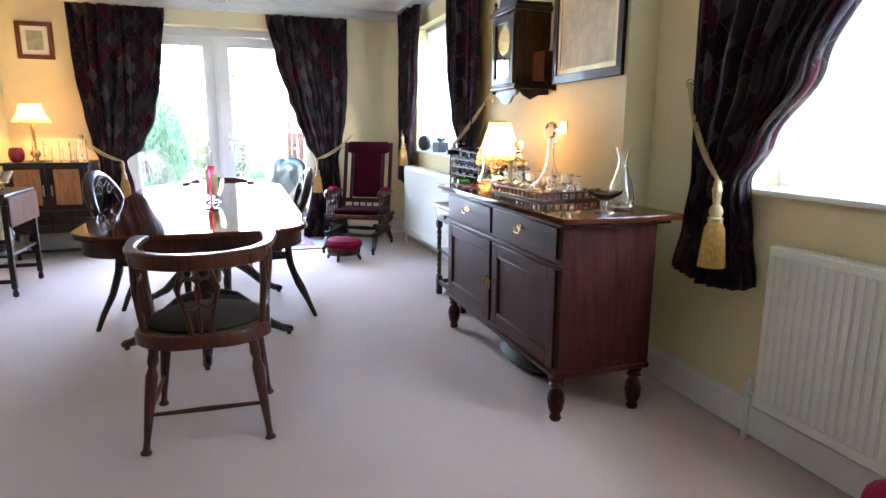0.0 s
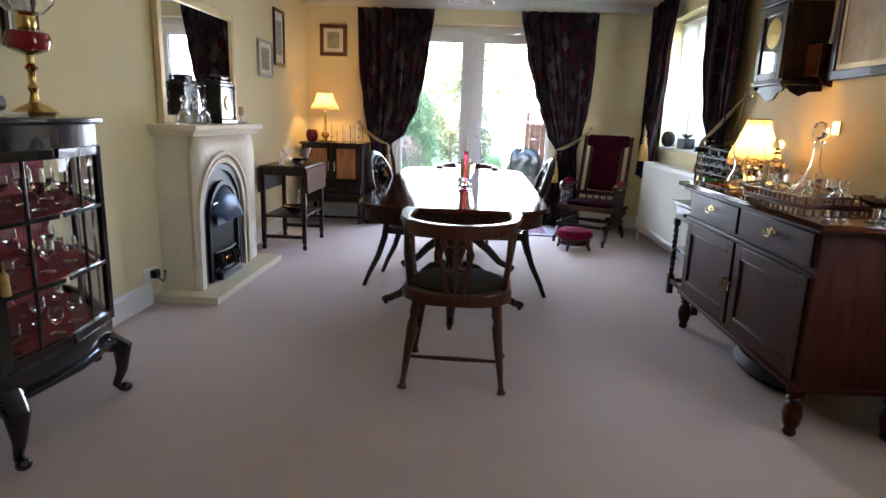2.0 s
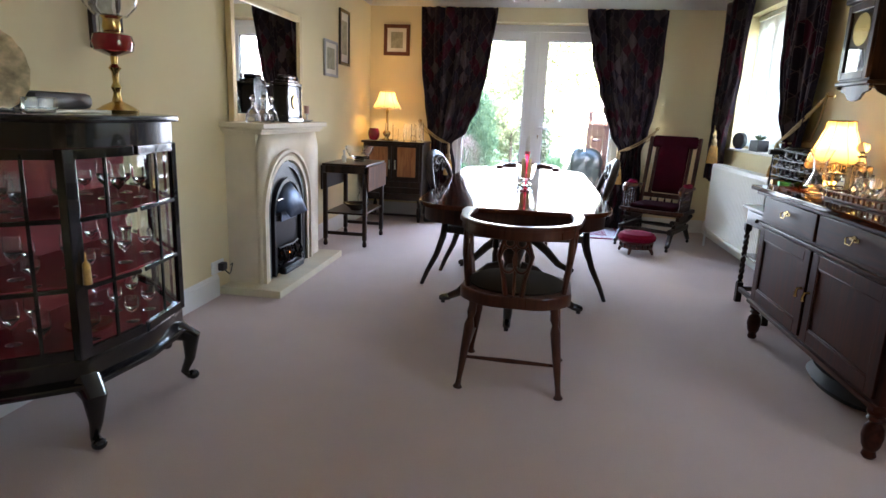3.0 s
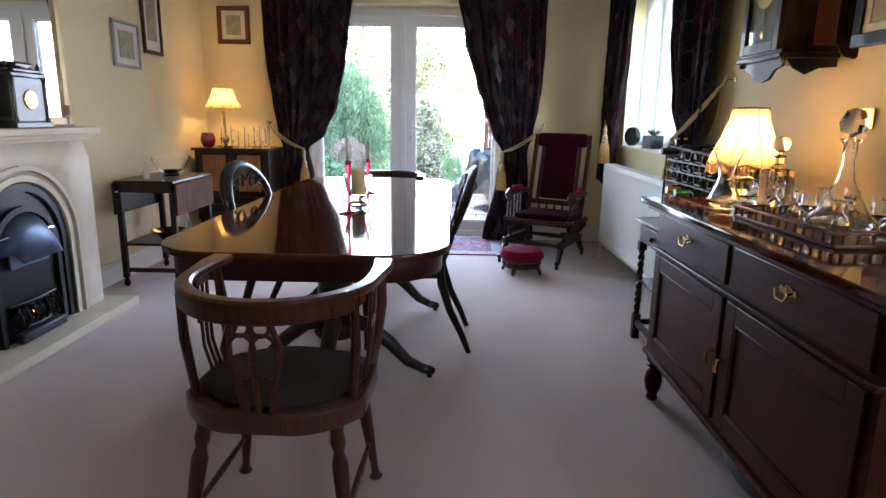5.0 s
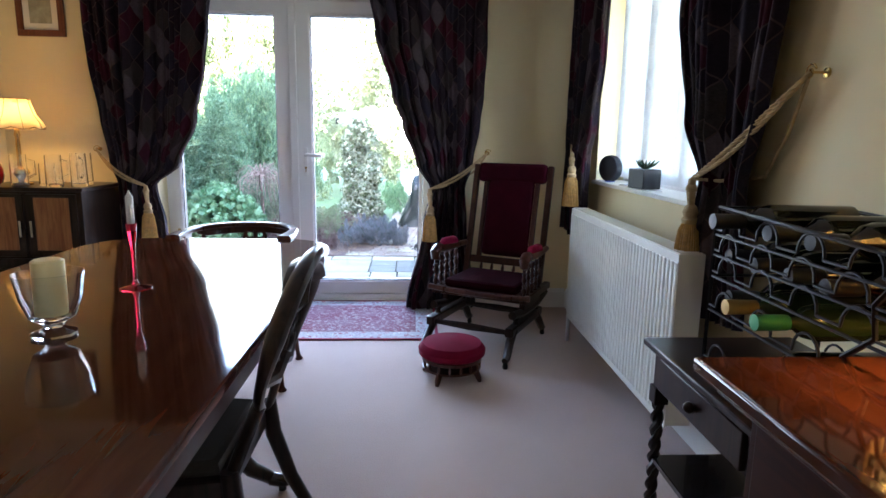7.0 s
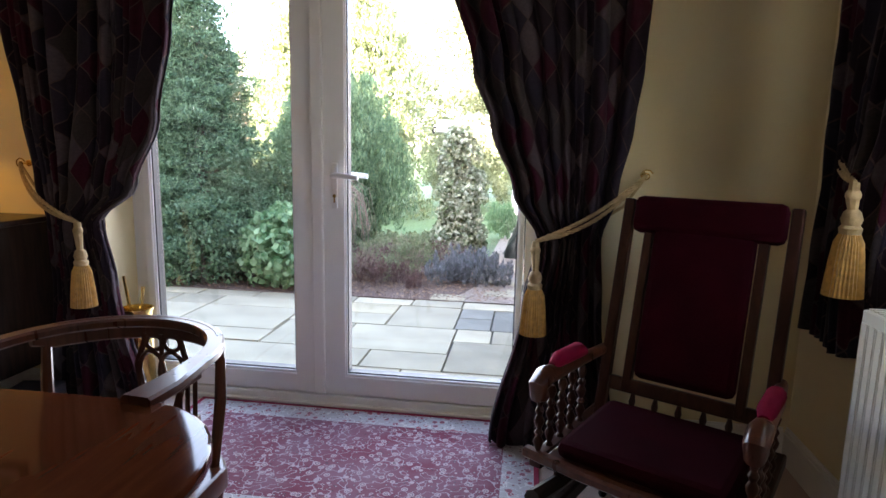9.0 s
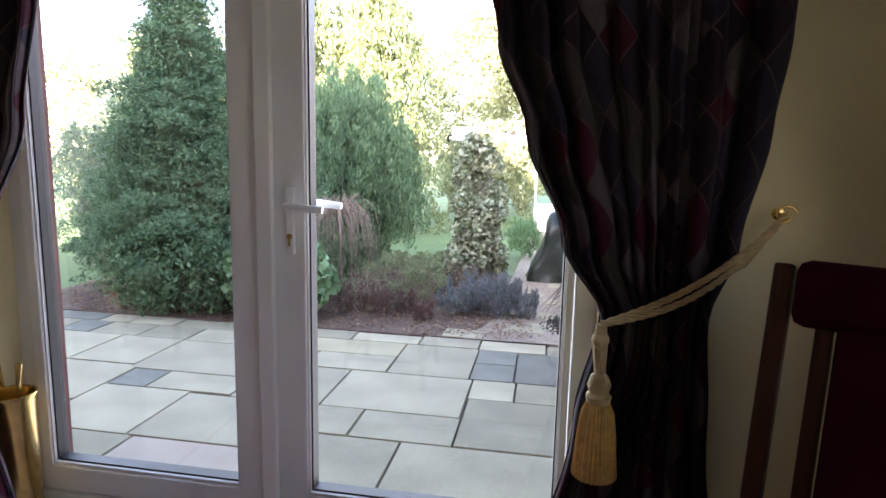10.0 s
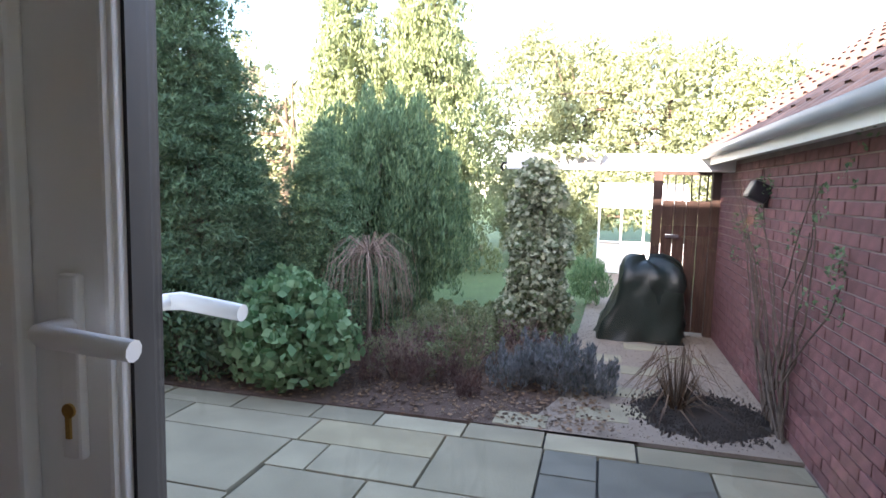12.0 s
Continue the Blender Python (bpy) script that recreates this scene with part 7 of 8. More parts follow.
for k in ((0, 1, 2, 3), (3, 2, 5, 4), (0, 3, 4), (1, 5, 2), (0, 4, 5, 1)):
    t_.faces.new([vs[i] for i in k])
rf.join(t_)
struct("roof", rf, TILEM, "clay tiled house roof")
t_ = bmesh.new()
pr = [(-7.1, 2.6), (-2.7, 2.6), (-2.7, 4.7), (-4.9, 6.75), (-7.1, 4.7)]
fr, bk = [t_.verts.new((x, 5.3, z)) for x, z in pr], [t_.verts.new((x, 1.4, z)) for x, z in pr]
t_.faces.new(fr)
t_.faces.new(bk[::-1])
for i in range(5):
    t_.faces.new((fr[i], fr[(i + 1) % 5], bk[(i + 1) % 5], bk[i]))
struct("house_gable", B().join(t_), TILEM, "tiled gable of the house")


def leaves(name, blobs, n, size, material, parent=None, label="", up=0.35, seed=1, kind="", aspect=0.45, fold=True, droop=0.0, core=True):
    """Many small folded leaves over the skins of ellipsoid clumps: blobs (x, y, z, rx, ry, rz)."""
    r = np.random.RandomState(seed)
    w = np.array([(b[3] * b[5] + b[4] * b[5] + b[3] * b[4]) for b in blobs])
    pick = r.choice(len(blobs), n, p=w / w.sum())
    bl = np.array(blobs)[pick]
    d = r.normal(size=(n, 3))
    d /= np.linalg.norm(d, axis=1, keepdims=True)
    d[:, 2] = np.where(d[:, 2] < -0.6, -d[:, 2], d[:, 2])
    rad = 1.08 - np.abs(r.normal(0, 0.17, (n, 1)))
    c = bl[:, :3] + d * bl[:, 3:] * rad
    nrm = d + r.normal(0, 0.35, (n, 3))
    nrm /= np.linalg.norm(nrm, axis=1, keepdims=True)
    ax = np.array([0, 0, 1.0]) * up + nrm * 0.5 + r.normal(0, 0.5, (n, 3)) - np.array([0, 0, droop])
    ax /= np.linalg.norm(ax, axis=1, keepdims=True)
    sd = np.cross(ax, nrm)
    sd /= np.linalg.norm(sd, axis=1, keepdims=True) + 1e-9
    s = size * r.uniform(0.6, 1.35, (n, 1))
    p0, p1 = c - ax * s * 0.5, c + ax * s * 0.5
    a, b_ = c + sd * s * aspect * 0.5 + nrm * s * 0.08, c - sd * s * aspect * 0.5 + nrm * s * 0.08
    v = np.stack([p0, a, p1, b_], 1).reshape(-1, 3)
    k = np.arange(n)[:, None] * 4
    f = np.concatenate([k + [0, 1, 2], k + [0, 2, 3]], 1).reshape(-1, 3)
    me = bpy.data.meshes.new(name)
    me.vertices.add(len(v))
    me.vertices.foreach_set("co", v.ravel())
    me.loops.add(len(f) * 3)
    me.loops.foreach_set("vertex_index", f.ravel().astype(np.int32))
    me.polygons.add(len(f))
    me.polygons.foreach_set("loop_start", np.arange(0, len(f) * 3, 3, dtype=np.int32))
    me.update(calc_edges=True)
    me.materials.append(material)
    ob = new(name, me)
    if parent is not None:
        ob.parent = parent
    return tagged(ob, label=label, kind=kind)


def cone_blobs(x, y, z0, z1, r, n, seed, power=0.8, lumps=0.3):
    q = random.Random(seed)
    out = []
    for i in range(n):
        u = (i / n) ** 0.85
        rr = r * (1 - u) ** power + 0.06
        a = i * 2.4
        k = q.uniform(0.55, 0.9)
        s = rr * q.uniform(lumps * 0.8, lumps * 1.7) + 0.06
        out.append((x + rr * k * math.cos(a), y + rr * k * math.sin(a), z0 + (z1 - z0) * u + s * 0.4, s, s, s * q.uniform(1.0, 1.6)))
    for i in range(10):
        u = i / 10
        rr = (r * (1 - u) ** power) * 0.72 + 0.05
        out.append((x, y, z0 + (z1 - z0) * u + rr * 0.4, rr, rr, (z1 - z0) / 10 + 0.1))
    return out


def round_blobs(x, y, z0, h, r, n, seed, ry=None):
    q = random.Random(seed)
    ry = ry or r
    out = [(x, y, z0 + h * 0.48, r * 0.8, ry * 0.8, h * 0.45)]
    for i in range(n):
        zz = 1 - 2 * (i + 0.5) / n
        zz = max(zz, -0.85)
        a = i * 2.399
        k = math.sqrt(1 - zz * zz) * q.uniform(0.7, 0.95)
        s = r * q.uniform(0.22, 0.38)
        out.append((x + r * k * math.cos(a), y + ry * k * math.sin(a), z0 + h * (0.5 + 0.44 * zz), s, s, s * 1.2))
    return out


def tufts(blobs, n, size, long, seed):
    """Small upright or outward sprays over the skins of the larger blobs."""
    q = random.Random(seed)
    big = sorted(blobs, key=lambda b: -b[3])
    wts = [b[3] * b[5] for b in big]
    out = [(b[0], b[1], b[2], b[3] * 0.78, b[4] * 0.78, b[5] * 0.86) for b in big]
    for b in q.choices(big, wts, k=n):
        d = Vector((q.gauss(0, 1), q.gauss(0, 1), q.gauss(0.15, 0.8))).normalized()
        s = size * q.uniform(0.6, 1.35)
        out.append((b[0] + d.x * b[3] * 0.97, b[1] + d.y * b[4] * 0.97, b[2] + d.z * b[5] * 0.97 + s * 0.3, s, s, s * long))
    return out


def tree(name, at, h, blobs, n, size, material, label, cat, trunk=0.09, seed=1, core=None, **kw):
    t = thing(name, (*at, GZ), 0, label, cat)
    rel = [(b[0] - at[0], b[1] - at[1], b[2] - GZ, *b[3:]) for b in blobs]
    part("trunk", B().tube([(0, 0, -0.02), (0.02, 0, h * 0.3), (0, 0.03, h * 0.6), (0, 0, h * 0.85)], [trunk, trunk * 0.8, trunk * 0.5, trunk * 0.15], 10), BARK, t)
    q = random.Random(seed)
    b = B()
    for i in range(9):
        z = h * (0.15 + 0.08 * i)
        a = i * 2.4
        bl = rel[i * 3 % len(rel)]
        b.tube([(0, 0, z), (bl[0] * 0.5, bl[1] * 0.5, z + 0.1), (bl[0] * 0.85, bl[1] * 0.85, max(bl[2], z))], [trunk * 0.3, trunk * 0.2, trunk * 0.06], 6)
    part("limbs", b, BARK, t)
    leaves("crown", rel, n, size, material, t, seed=seed, **kw)
    return t


tree("yew_tree", (-2.78, 11.0), 3.7, tufts(cone_blobs(-2.78, 11.0, GZ + 0.05, 3.4, 1.06, 150, 3, 0.95, 0.18), 900, 0.125, 0.5, 3), 150000, 0.05, YEW, "tall dark green conifer at the edge of the patio", "tree", seed=11, aspect=0.25, up=0.1)
tree("yew_tree", (-1.80, 11.5), 1.6, tufts(cone_blobs(-1.80, 11.45, GZ + 0.05, 1.6, 0.5, 40, 4, 0.75), 350, 0.06, 1.0, 4), 40000, 0.038, YEW2, "smaller dark conifer beside the tall one", "tree", trunk=0.05, seed=14, aspect=0.32)
tree("yew_tree", (-4.5, 12.2), 2.0, tufts(round_blobs(-4.7, 12.6, GZ, 2.2, 0.9, 30, 8), 300, 0.07, 2.0, 8), 30000, 0.06, PALEC, "rounded conifer on the lawn edge, sunlight put into its pale leaves", "tree", seed=12, aspect=0.32)
# added darker tree: its round outline imitates the gable's shadow on the cypresses
tree("yew_tree", (-1.62, 12.8), 2.1, tufts(round_blobs(-1.62, 12.8, GZ, 2.2, 0.93, 46, 5, 0.85), 520, 0.085, 2.8, 5), 90000, 0.06, YEW2, "added rounded green conifer standing in for the house's shadow on the cypresses", "tree", seed=13, up=1.8, aspect=0.3)
for i, (x, y, h, r) in enumerate(((-4.1, 17.2, 5.3, 0.75), (-3.0, 17.6, 4.6, 0.7), (-2.35, 17.2, 5.9, 0.85))):
    tree("cypress_tree", (x, y), h, tufts(cone_blobs(x, y, GZ, h, r * 1.2, 60, 20 + i, 0.42), 500, 0.085, 2.6, 20 + i), 40000, 0.085, CYP, "tall sunlit yellow-green cypress at the back of the garden", "tree", seed=30 + i, up=1.4)
tree("hedge_tree", (2.4, 24.0), 5.2, [b for k in range(7) for b in round_blobs(-1.4 + k * 1.6, 24.0 + (k % 2) * 0.7, GZ, 6.1 - 0.1 * k - 0.42 * max(0, k - 3), 1.5, 40, 40 + k)], 130000, 0.13, LIME, "broad sunlit hedge of overgrown conifers", "hedge", trunk=0.2, seed=40)
tree("hedge_tree", (-0.6, 19.2), 1.7, [b for k in range(3) for b in round_blobs(-1.0 + k * 0.6, 19.6, GZ, 2.1, 0.6, 14, 60 + k)], 14000, 0.10, LIME, "bright yellow-green laurel hedge behind the pergola", "hedge", trunk=0.05, seed=41)
tree("hedge_tree", (-7.5, 21.0), 4.5, [b for k in range(6) for b in round_blobs(-13.0 + k * 1.9, 21.0 + (k % 2), GZ, 4.4 + 0.5 * (k % 3), 1.5, 22, 70 + k)], 26000, 0.17, LIME, "sunlit trees far across the lawn", "tree", trunk=0.2, seed=42)
tree("shrub", (-4.6, 13.5), 1.6, round_blobs(-4.6, 13.4, GZ, 2.0, 1.1, 24, 81), 12000, 0.09, CYP, "loose pale green shrub on the lawn edge", "shrub", trunk=0.04, seed=43)
tree("shrub", (-1.5, 10.42), 0.6, round_blobs(-1.5, 10.45, GZ, 0.74, 0.46, 40, 82, 0.36), 4800, 0.085, HOLLY, "glossy green broad-leaved shrub at the slab edge", "shrub", trunk=0.02, seed=44, aspect=0.75)
tree("shrub", (-2.45, 10.35), 0.5, round_blobs(-2.5, 10.45, GZ, 0.75, 0.7, 22, 83, 0.4), 7000, 0.06, YEW, "low dark conifer skirt over the slabs", "shrub", trunk=0.03, seed=45)
tree("shrub", (-0.8, 11.0), 0.4, [b for k in range(6) for b in round_blobs(-1.0 + 0.16 * k, 10.95 + 0.2 * (k % 3), GZ, 0.3 + 0.12 * (k % 3), 0.14, 8, 210 + k)], 4500, 0.035, CYP, "straggling pale green plants among the twigs", "shrub", trunk=0.01, seed=51, aspect=0.3)
tree("lavender_bush", (0.48, 10.95), 0.3, tufts([b for k in range(5) for b in round_blobs(0.14 + 0.16 * k, 10.9 + 0.14 * (k % 2), GZ, (0.26, 0.36, 0.40, 0.36, 0.28)[k], 0.17, 7, 90 + k)], 160, 0.022, 4.0, 9), 9000, 0.045, LAVM, "low grey-blue lavender bush", "shrub", trunk=0.012, seed=46, up=1.2, aspect=0.22)
tree("heather_bush", (-0.55, 10.75), 0.25, tufts([b for k in range(5) for b in round_blobs(-0.95 + 0.20 * k, 10.62 + 0.2 * (k % 2), GZ, (0.26, 0.20, 0.30, 0.18, 0.14)[k], 0.11, 5, 100 + k)], 130, 0.016, 5.0, 10), 3600, 0.035, HEATH, "brown leafless heather in the bed", "shrub", trunk=0.012, seed=47, up=1.0, aspect=0.2)
tree("shrub", (-0.5, 12.2), 0.3, [b for k in range(4) for b in round_blobs(-0.9 + 0.26 * k, 12.3, GZ, 0.35, 0.22, 9, 110 + k)], 4500, 0.05, CYP, "low straggling green plants behind the heather", "shrub", trunk=0.012, seed=48)
tree("shrub", (0.72, 14.6), 0.4, round_blobs(0.62, 14.6, GZ, 0.6, 0.3, 12, 120), 2500, 0.07, HOLLY, "strappy green plants beyond the ivy post", "shrub", trunk=0.012, seed=49, aspect=0.2, up=1.5)

# thin sprays and seedlings in the bed
for px, py, n, h0, m_, lab in ((-0.75, 10.9, 150, 0.42, TWIG, "reddish leafless twigs standing in the bed"), (-0.35, 11.2, 110, 0.5, TWIG, "tall thin twigs in the planting bed"), (0.15, 11.4, 90, 0.42, TWIG, "loose brown twigs behind the lavender")):
    t = thing("twiggy_shrub", (px, py, GZ), 0, lab, "shrub")
    b = B()
    for i in range(n):
        a, k = R.uniform(0, 6.28), R.uniform(0.0, 0.3)
        x, y = 0.5 * k * math.cos(a), 0.5 * k * math.sin(a)
        h = h0 * R.uniform(0.4, 1.1)
        b.tube([(x, y, -0.005), (x * 1.6 + R.uniform(-0.04, 0.04), y * 1.6, h * 0.55), (x * 2.2 + R.uniform(-0.09, 0.09), y * 2.2, h)], [0.003, 0.002, 0.001], 3)
    part("twigs", b, m_, t, kind="stuff")
    leaves("leaf_tufts", [(R.uniform(-0.3, 0.3), R.uniform(-0.2, 0.2), R.uniform(0.08, h0 * 0.9), 0.06, 0.06, 0.07) for _ in range(30)], 700, 0.032, CYP if h0 > 0.45 else HEATH, t, seed=150 + n, kind="stuff")

# weeping bush
t = thing("weeping_tree", (-1.2, 11.25, GZ), 0, "small weeping tree with bare trailing twigs", "tree")
part("trunk", B().tube([(0, 0, -0.02), (0.02, 0, 0.5), (-0.01, 0, 0.98)], [0.03, 0.024, 0.02], 8), BARK, t)
b = B()
rw = random.Random(6)
for i in range(120):
    a, k = rw.uniform(0, 6.28), rw.uniform(0.12, 0.46)
    zt = 1.0 + rw.uniform(0.0, 0.13)
    low = rw.uniform(0.05, 0.85)
    zt += rw.uniform(-0.12, 0.03)
    pts = [(0, 0, 0.96), (k * 0.45 * math.cos(a), k * 0.45 * math.sin(a), zt), (k * 0.85 * math.cos(a + 0.1), k * 0.85 * math.sin(a + 0.1), zt - 0.12), (k * math.cos(a + 0.15), k * math.sin(a + 0.15), zt - 0.4), (k * 1.03 * math.cos(a + rw.uniform(-0.1, 0.3)), k * 1.03 * math.sin(a + 0.2), low)]
    b.tube(pts, [0.0045, 0.0034, 0.0025, 0.0018, 0.001], 4)
part("twigs", b, TWIG, t, kind="stuff")

# crumbs of dark compost round the clump
cp_, cf = [], []
for i in range(2600):
    a, k = R.uniform(0, 6.28), R.gauss(0.32, 0.09)
    x, y, q = 1.45 + k * math.cos(a), 10.75 + k * 1.05 * math.sin(a), R.uniform(0.006, 0.02)
    if x > 1.9 or y < 10.18:
        continue
    n = len(cp_)
    cp_ += [(x + q * math.cos(a + w), y + q * math.sin(a + w), GZ) for w in (0, 2.1, 4.2)] + [(x, y, GZ + 0.012 + q)]
    cf += [(n, n + 1, n + 3), (n + 1, n + 2, n + 3), (n + 2, n, n + 3)]
part("compost", (cp_, cf), COMPOST, None, "loose black compost round the dry plant", "stuff", 20)
# dry grass clump and bare climber on the wall
t = thing("dry_grass", (1.3, 10.75, GZ), 0, "clump of dry bleached grass blades by the wall", "plant")
part("soil_mound", B().lathe([(0.52, -0.01), (0.4, 0.008), (0.2, 0.02), (1e-6, 0.024)], (0.15, 0, 0), 40, sy=1.0, scallop=0.10, lobes=7), COMPOST, t)
b = B()
for i in range(120):
    a, L = rw.uniform(0, 6.28), rw.uniform(0.08, 0.5)
    h = rw.uniform(0.08, 0.5)
    b.tube([(0.04 * math.cos(a), 0.04 * math.sin(a), 0.04), (L * 0.4 * math.cos(a), L * 0.4 * math.sin(a), h), (L * math.cos(a + 0.2), L * math.sin(a + 0.2), h * rw.uniform(0.2, 0.9))], [0.007, 0.006, 0.001], 4, flat=0.3)
part("blades", b, DRYG, t, kind="stuff")
BW = 1.93
t = thing("wall_climber", (BW - 0.03, 10.75, GZ), 0, "bare climbing plant trained up the brick wall", "plant")
b = B()
for i in range(18):
    y, z, x = rw.uniform(-0.35, 0.15), 0.0, 0.0
    pts, yy = [], y
    drift = rw.uniform(-0.16, 0.22)
    n = rw.randint(6, 12)
    for k in range(n):
        pts.append((-0.01 - 0.02 * rw.random(), yy, z))
        z += rw.uniform(0.12, 0.2)
        yy += drift + rw.uniform(-0.11, 0.11)
        if z > 1.75:
            break
    b.tube(pts, [0.008 * (1 - k / (len(pts) + 1)) + 0.0015 for k in range(len(pts))], 5)
part("stems", b, BARK, t, kind="stuff")
leaves("leaf_tufts", [(-0.03, rw.uniform(-1.3, 1.4), rw.uniform(0.9, 1.8), 0.03, 0.09, 0.1) for _ in range(20)], 420, 0.028, YEW2, t, seed=52, aspect=0.6, kind="stuff")

# brick outbuilding
y0, y1, ZE = 8.1, 13.4, 1.58
ob = thing("outbuilding", (0, 0, 0), 0, "single storey red brick outbuilding with clay tiled roof", "building")
wl = part("wall", B().box(BW, BW + 0.2, y0, y1, GZ - 0.1, ZE + 0.05, 0).box(BW, 6.0, y1 - 0.2, y1, GZ - 0.1, ZE + 0.05, 0).box(BW, 6.0, y0, y0 + 0.2, GZ - 0.1, ZE + 0.05, 0), MORT2, ob)
BRICK_ROWS = [(y0, y1, BW, GZ, ZE)]
rs = math.tan(radians(38))
bb = B()
t_ = bmesh.new()
vs = [t_.verts.new(p) for p in ((BW - 0.22, y0 - 0.1, ZE), (BW - 0.22, y1 + 1.2, ZE), (5.2, y1 + 1.2, ZE + rs * (5.42 - BW)), (5.2, y0 - 0.1, ZE + rs * (5.42 - BW)), (8.5, y1 + 1.2, ZE), (8.5, y0 - 0.1, ZE))]
t_.faces.new((vs[0], vs[1], vs[2], vs[3]))
t_.faces.new((vs[3], vs[2], vs[4], vs[5]))
t_.faces.new((vs[0], vs[3], vs[5]))
t_.faces.new((vs[1], vs[4], vs[2]))
t_.faces.new((vs[0], vs[5], vs[4], vs[1]))
part("roof_deck", bb.join(t_), MORTAR, ob)
part("soffit", B().box(BW - 0.2, BW, y0, y1 + 1.2, ZE - 0.03, ZE - 0.003, 0), BEAMW, ob)
part("fascia", B().box(BW - 0.24, BW - 0.225, y0, y1 + 1.2, ZE - 0.08, ZE + 0.06, 0.002), BEAMW, ob)
gp_ = [(0.055 * math.cos(a), 0.055 * math.sin(a)) for a in [math.pi * (1 + i / 10) for i in range(11)]] + [(0.048 * math.cos(a), 0.048 * math.sin(a)) for a in [math.pi * (2 - i / 10) for i in range(11)]]
part("gutter", B().prism(gp_, 0, y1 - y0 + 1.3, 0, Matrix.Translation((BW - 0.30, y0 - 0.1, ZE + 0.03)) @ Matrix(((1, 0, 0, 0), (0, 0, 1, 0), (0, 1, 0, 0), (0, 0, 0, 1)))), GUTT, ob, "grey half-round gutter")
lampb = thing("outside_lamp", (BW, 11.35, 1.22), 0, "small black bulkhead lamp on the brick wall", "lamp")
part("housing", B().box(-0.16, -0.02, -0.09, 0.09, -0.07, 0.07, 0.02, pose(0, 0, 0, 0, 25, 0)), BLACKP, lampb)
part("bracket", B().box(-0.05, 0, -0.03, 0.03, -0.08, 0.03, 0.004), BLACKP, lampb)

# pergola with ivy post, gate
t = thing("pergola", (0, 12.55, 0), 0, "white painted pergola beam on an ivy-clad post", "pergola")
part("beam", B().box(-0.22, BW - 0.02, -0.05, 0.05, 1.44, 1.60, 0.006), BEAMW, t)
part("post", B().box(0.10, 0.19, -0.045, 0.045, GZ, 1.44, 0.004), BARK, t)
part("finial", B().tube([(-0.22, 0, 1.5), (-0.26, 0, 1.5), (-0.28, 0, 1.46), (-0.26, 0, 1.42)], 0.015), IRON, t)
ivb = [(0.14 + R.uniform(-0.14, 0.14), R.uniform(-0.15, 0.15), GZ + 0.12 + 1.55 * k / 30, 0.28 - 0.11 * k / 30 + R.uniform(-0.03, 0.04), 0.22 - 0.06 * k / 30, 0.16) for k in range(31)] + [(0.2 + 0.14 * k, 0, 1.60, 0.12, 0.1, 0.07) for k in range(4)]
iv = thing("ivy", (0, 12.45, 0), 0, "cream and green variegated ivy smothering the post", "climber")
leaves("foliage", ivb, 13000, 0.055, IVYM, iv, seed=61, aspect=0.8, droop=0.5)
g = thing("garden_gate", (1.62, 13.25, GZ), 0, "brown stained wooden gate with iron grille", "gate")
part("post", B().box(-0.36, -0.27, -0.05, 0.05, 0, 1.85, 0.004), GATEM, g)
part("post", B().box(0.22, 0.305, -0.05, 0.05, 0, 1.85, 0.004), GATEM, g)
for k in range(4):
    part("board", B().box(-0.26 + k * 0.12, -0.145 + k * 0.12, -0.015, 0.015, 0.04, 1.45, 0.004), GATEM, g)
part("rail", B().box(-0.265, 0.215, 0.016, 0.045, 1.3, 1.4, 0.003), GATEM, g)
part("top_rail", B().box(-0.265, 0.215, -0.02, 0.02, 1.72, 1.8, 0.003), GATEM, g)
for k in range(6):
    part("iron_bar", B().tube([(-0.22 + k * 0.08, 0, 1.45), (-0.22 + k * 0.08, 0, 1.72)], 0.008), IRON, g)
part("latch", B().box(-0.22, -0.08, -0.04, -0.016, 1.05, 1.09, 0.004), STEEL, g)

# covered barbecue
t = thing("covered_barbecue", (1.18, 13.05, GZ), 0, "garden barbecue under a dark green tarpaulin", "barbecue cover")
rows = []
for z, sx, sy, ox in ((0.0, 0.43, 0.34, 0.0), (0.06, 0.42, 0.335, 0.0), (0.18, 0.40, 0.32, 0.02), (0.35, 0.355, 0.31, 0.05), (0.5, 0.32, 0.29, 0.075), (0.6, 0.31, 0.29, 0.09), (0.7, 0.30, 0.28, 0.09), (0.76, 0.275, 0.25, 0.08), (0.81, 0.23, 0.2, 0.06), (0.84, 0.15, 0.13, 0.04), (0.85, 0.02, 0.02, 0.04)):
    row = []
    for i in range(49):
        a = 2 * math.pi * i / 48
        c, s = math.cos(a), math.sin(a)
        k = 1 / max(abs(c), abs(s)) ** 0.9
        wr = 1 + 0.06 * math.sin(5 * a + z * 11) * (1.1 - z) + 0.045 * math.sin(9 * a - 16 * z) + 0.03 * math.sin(17 * a + 26 * z)
        row.append((ox + sx * k * c * wr, sy * k * s * wr, z + 0.01 * math.sin(5 * a) * (z < 0.1) + 0.035 * math.sin(2 * a + 1.2) * (z > 0.6) + 0.02 * math.sin(7 * a) * (0.3 < z < 0.85)))
    rows.append(row)
part("tarpaulin", B().grid(rows), TARP, t, angle=180)
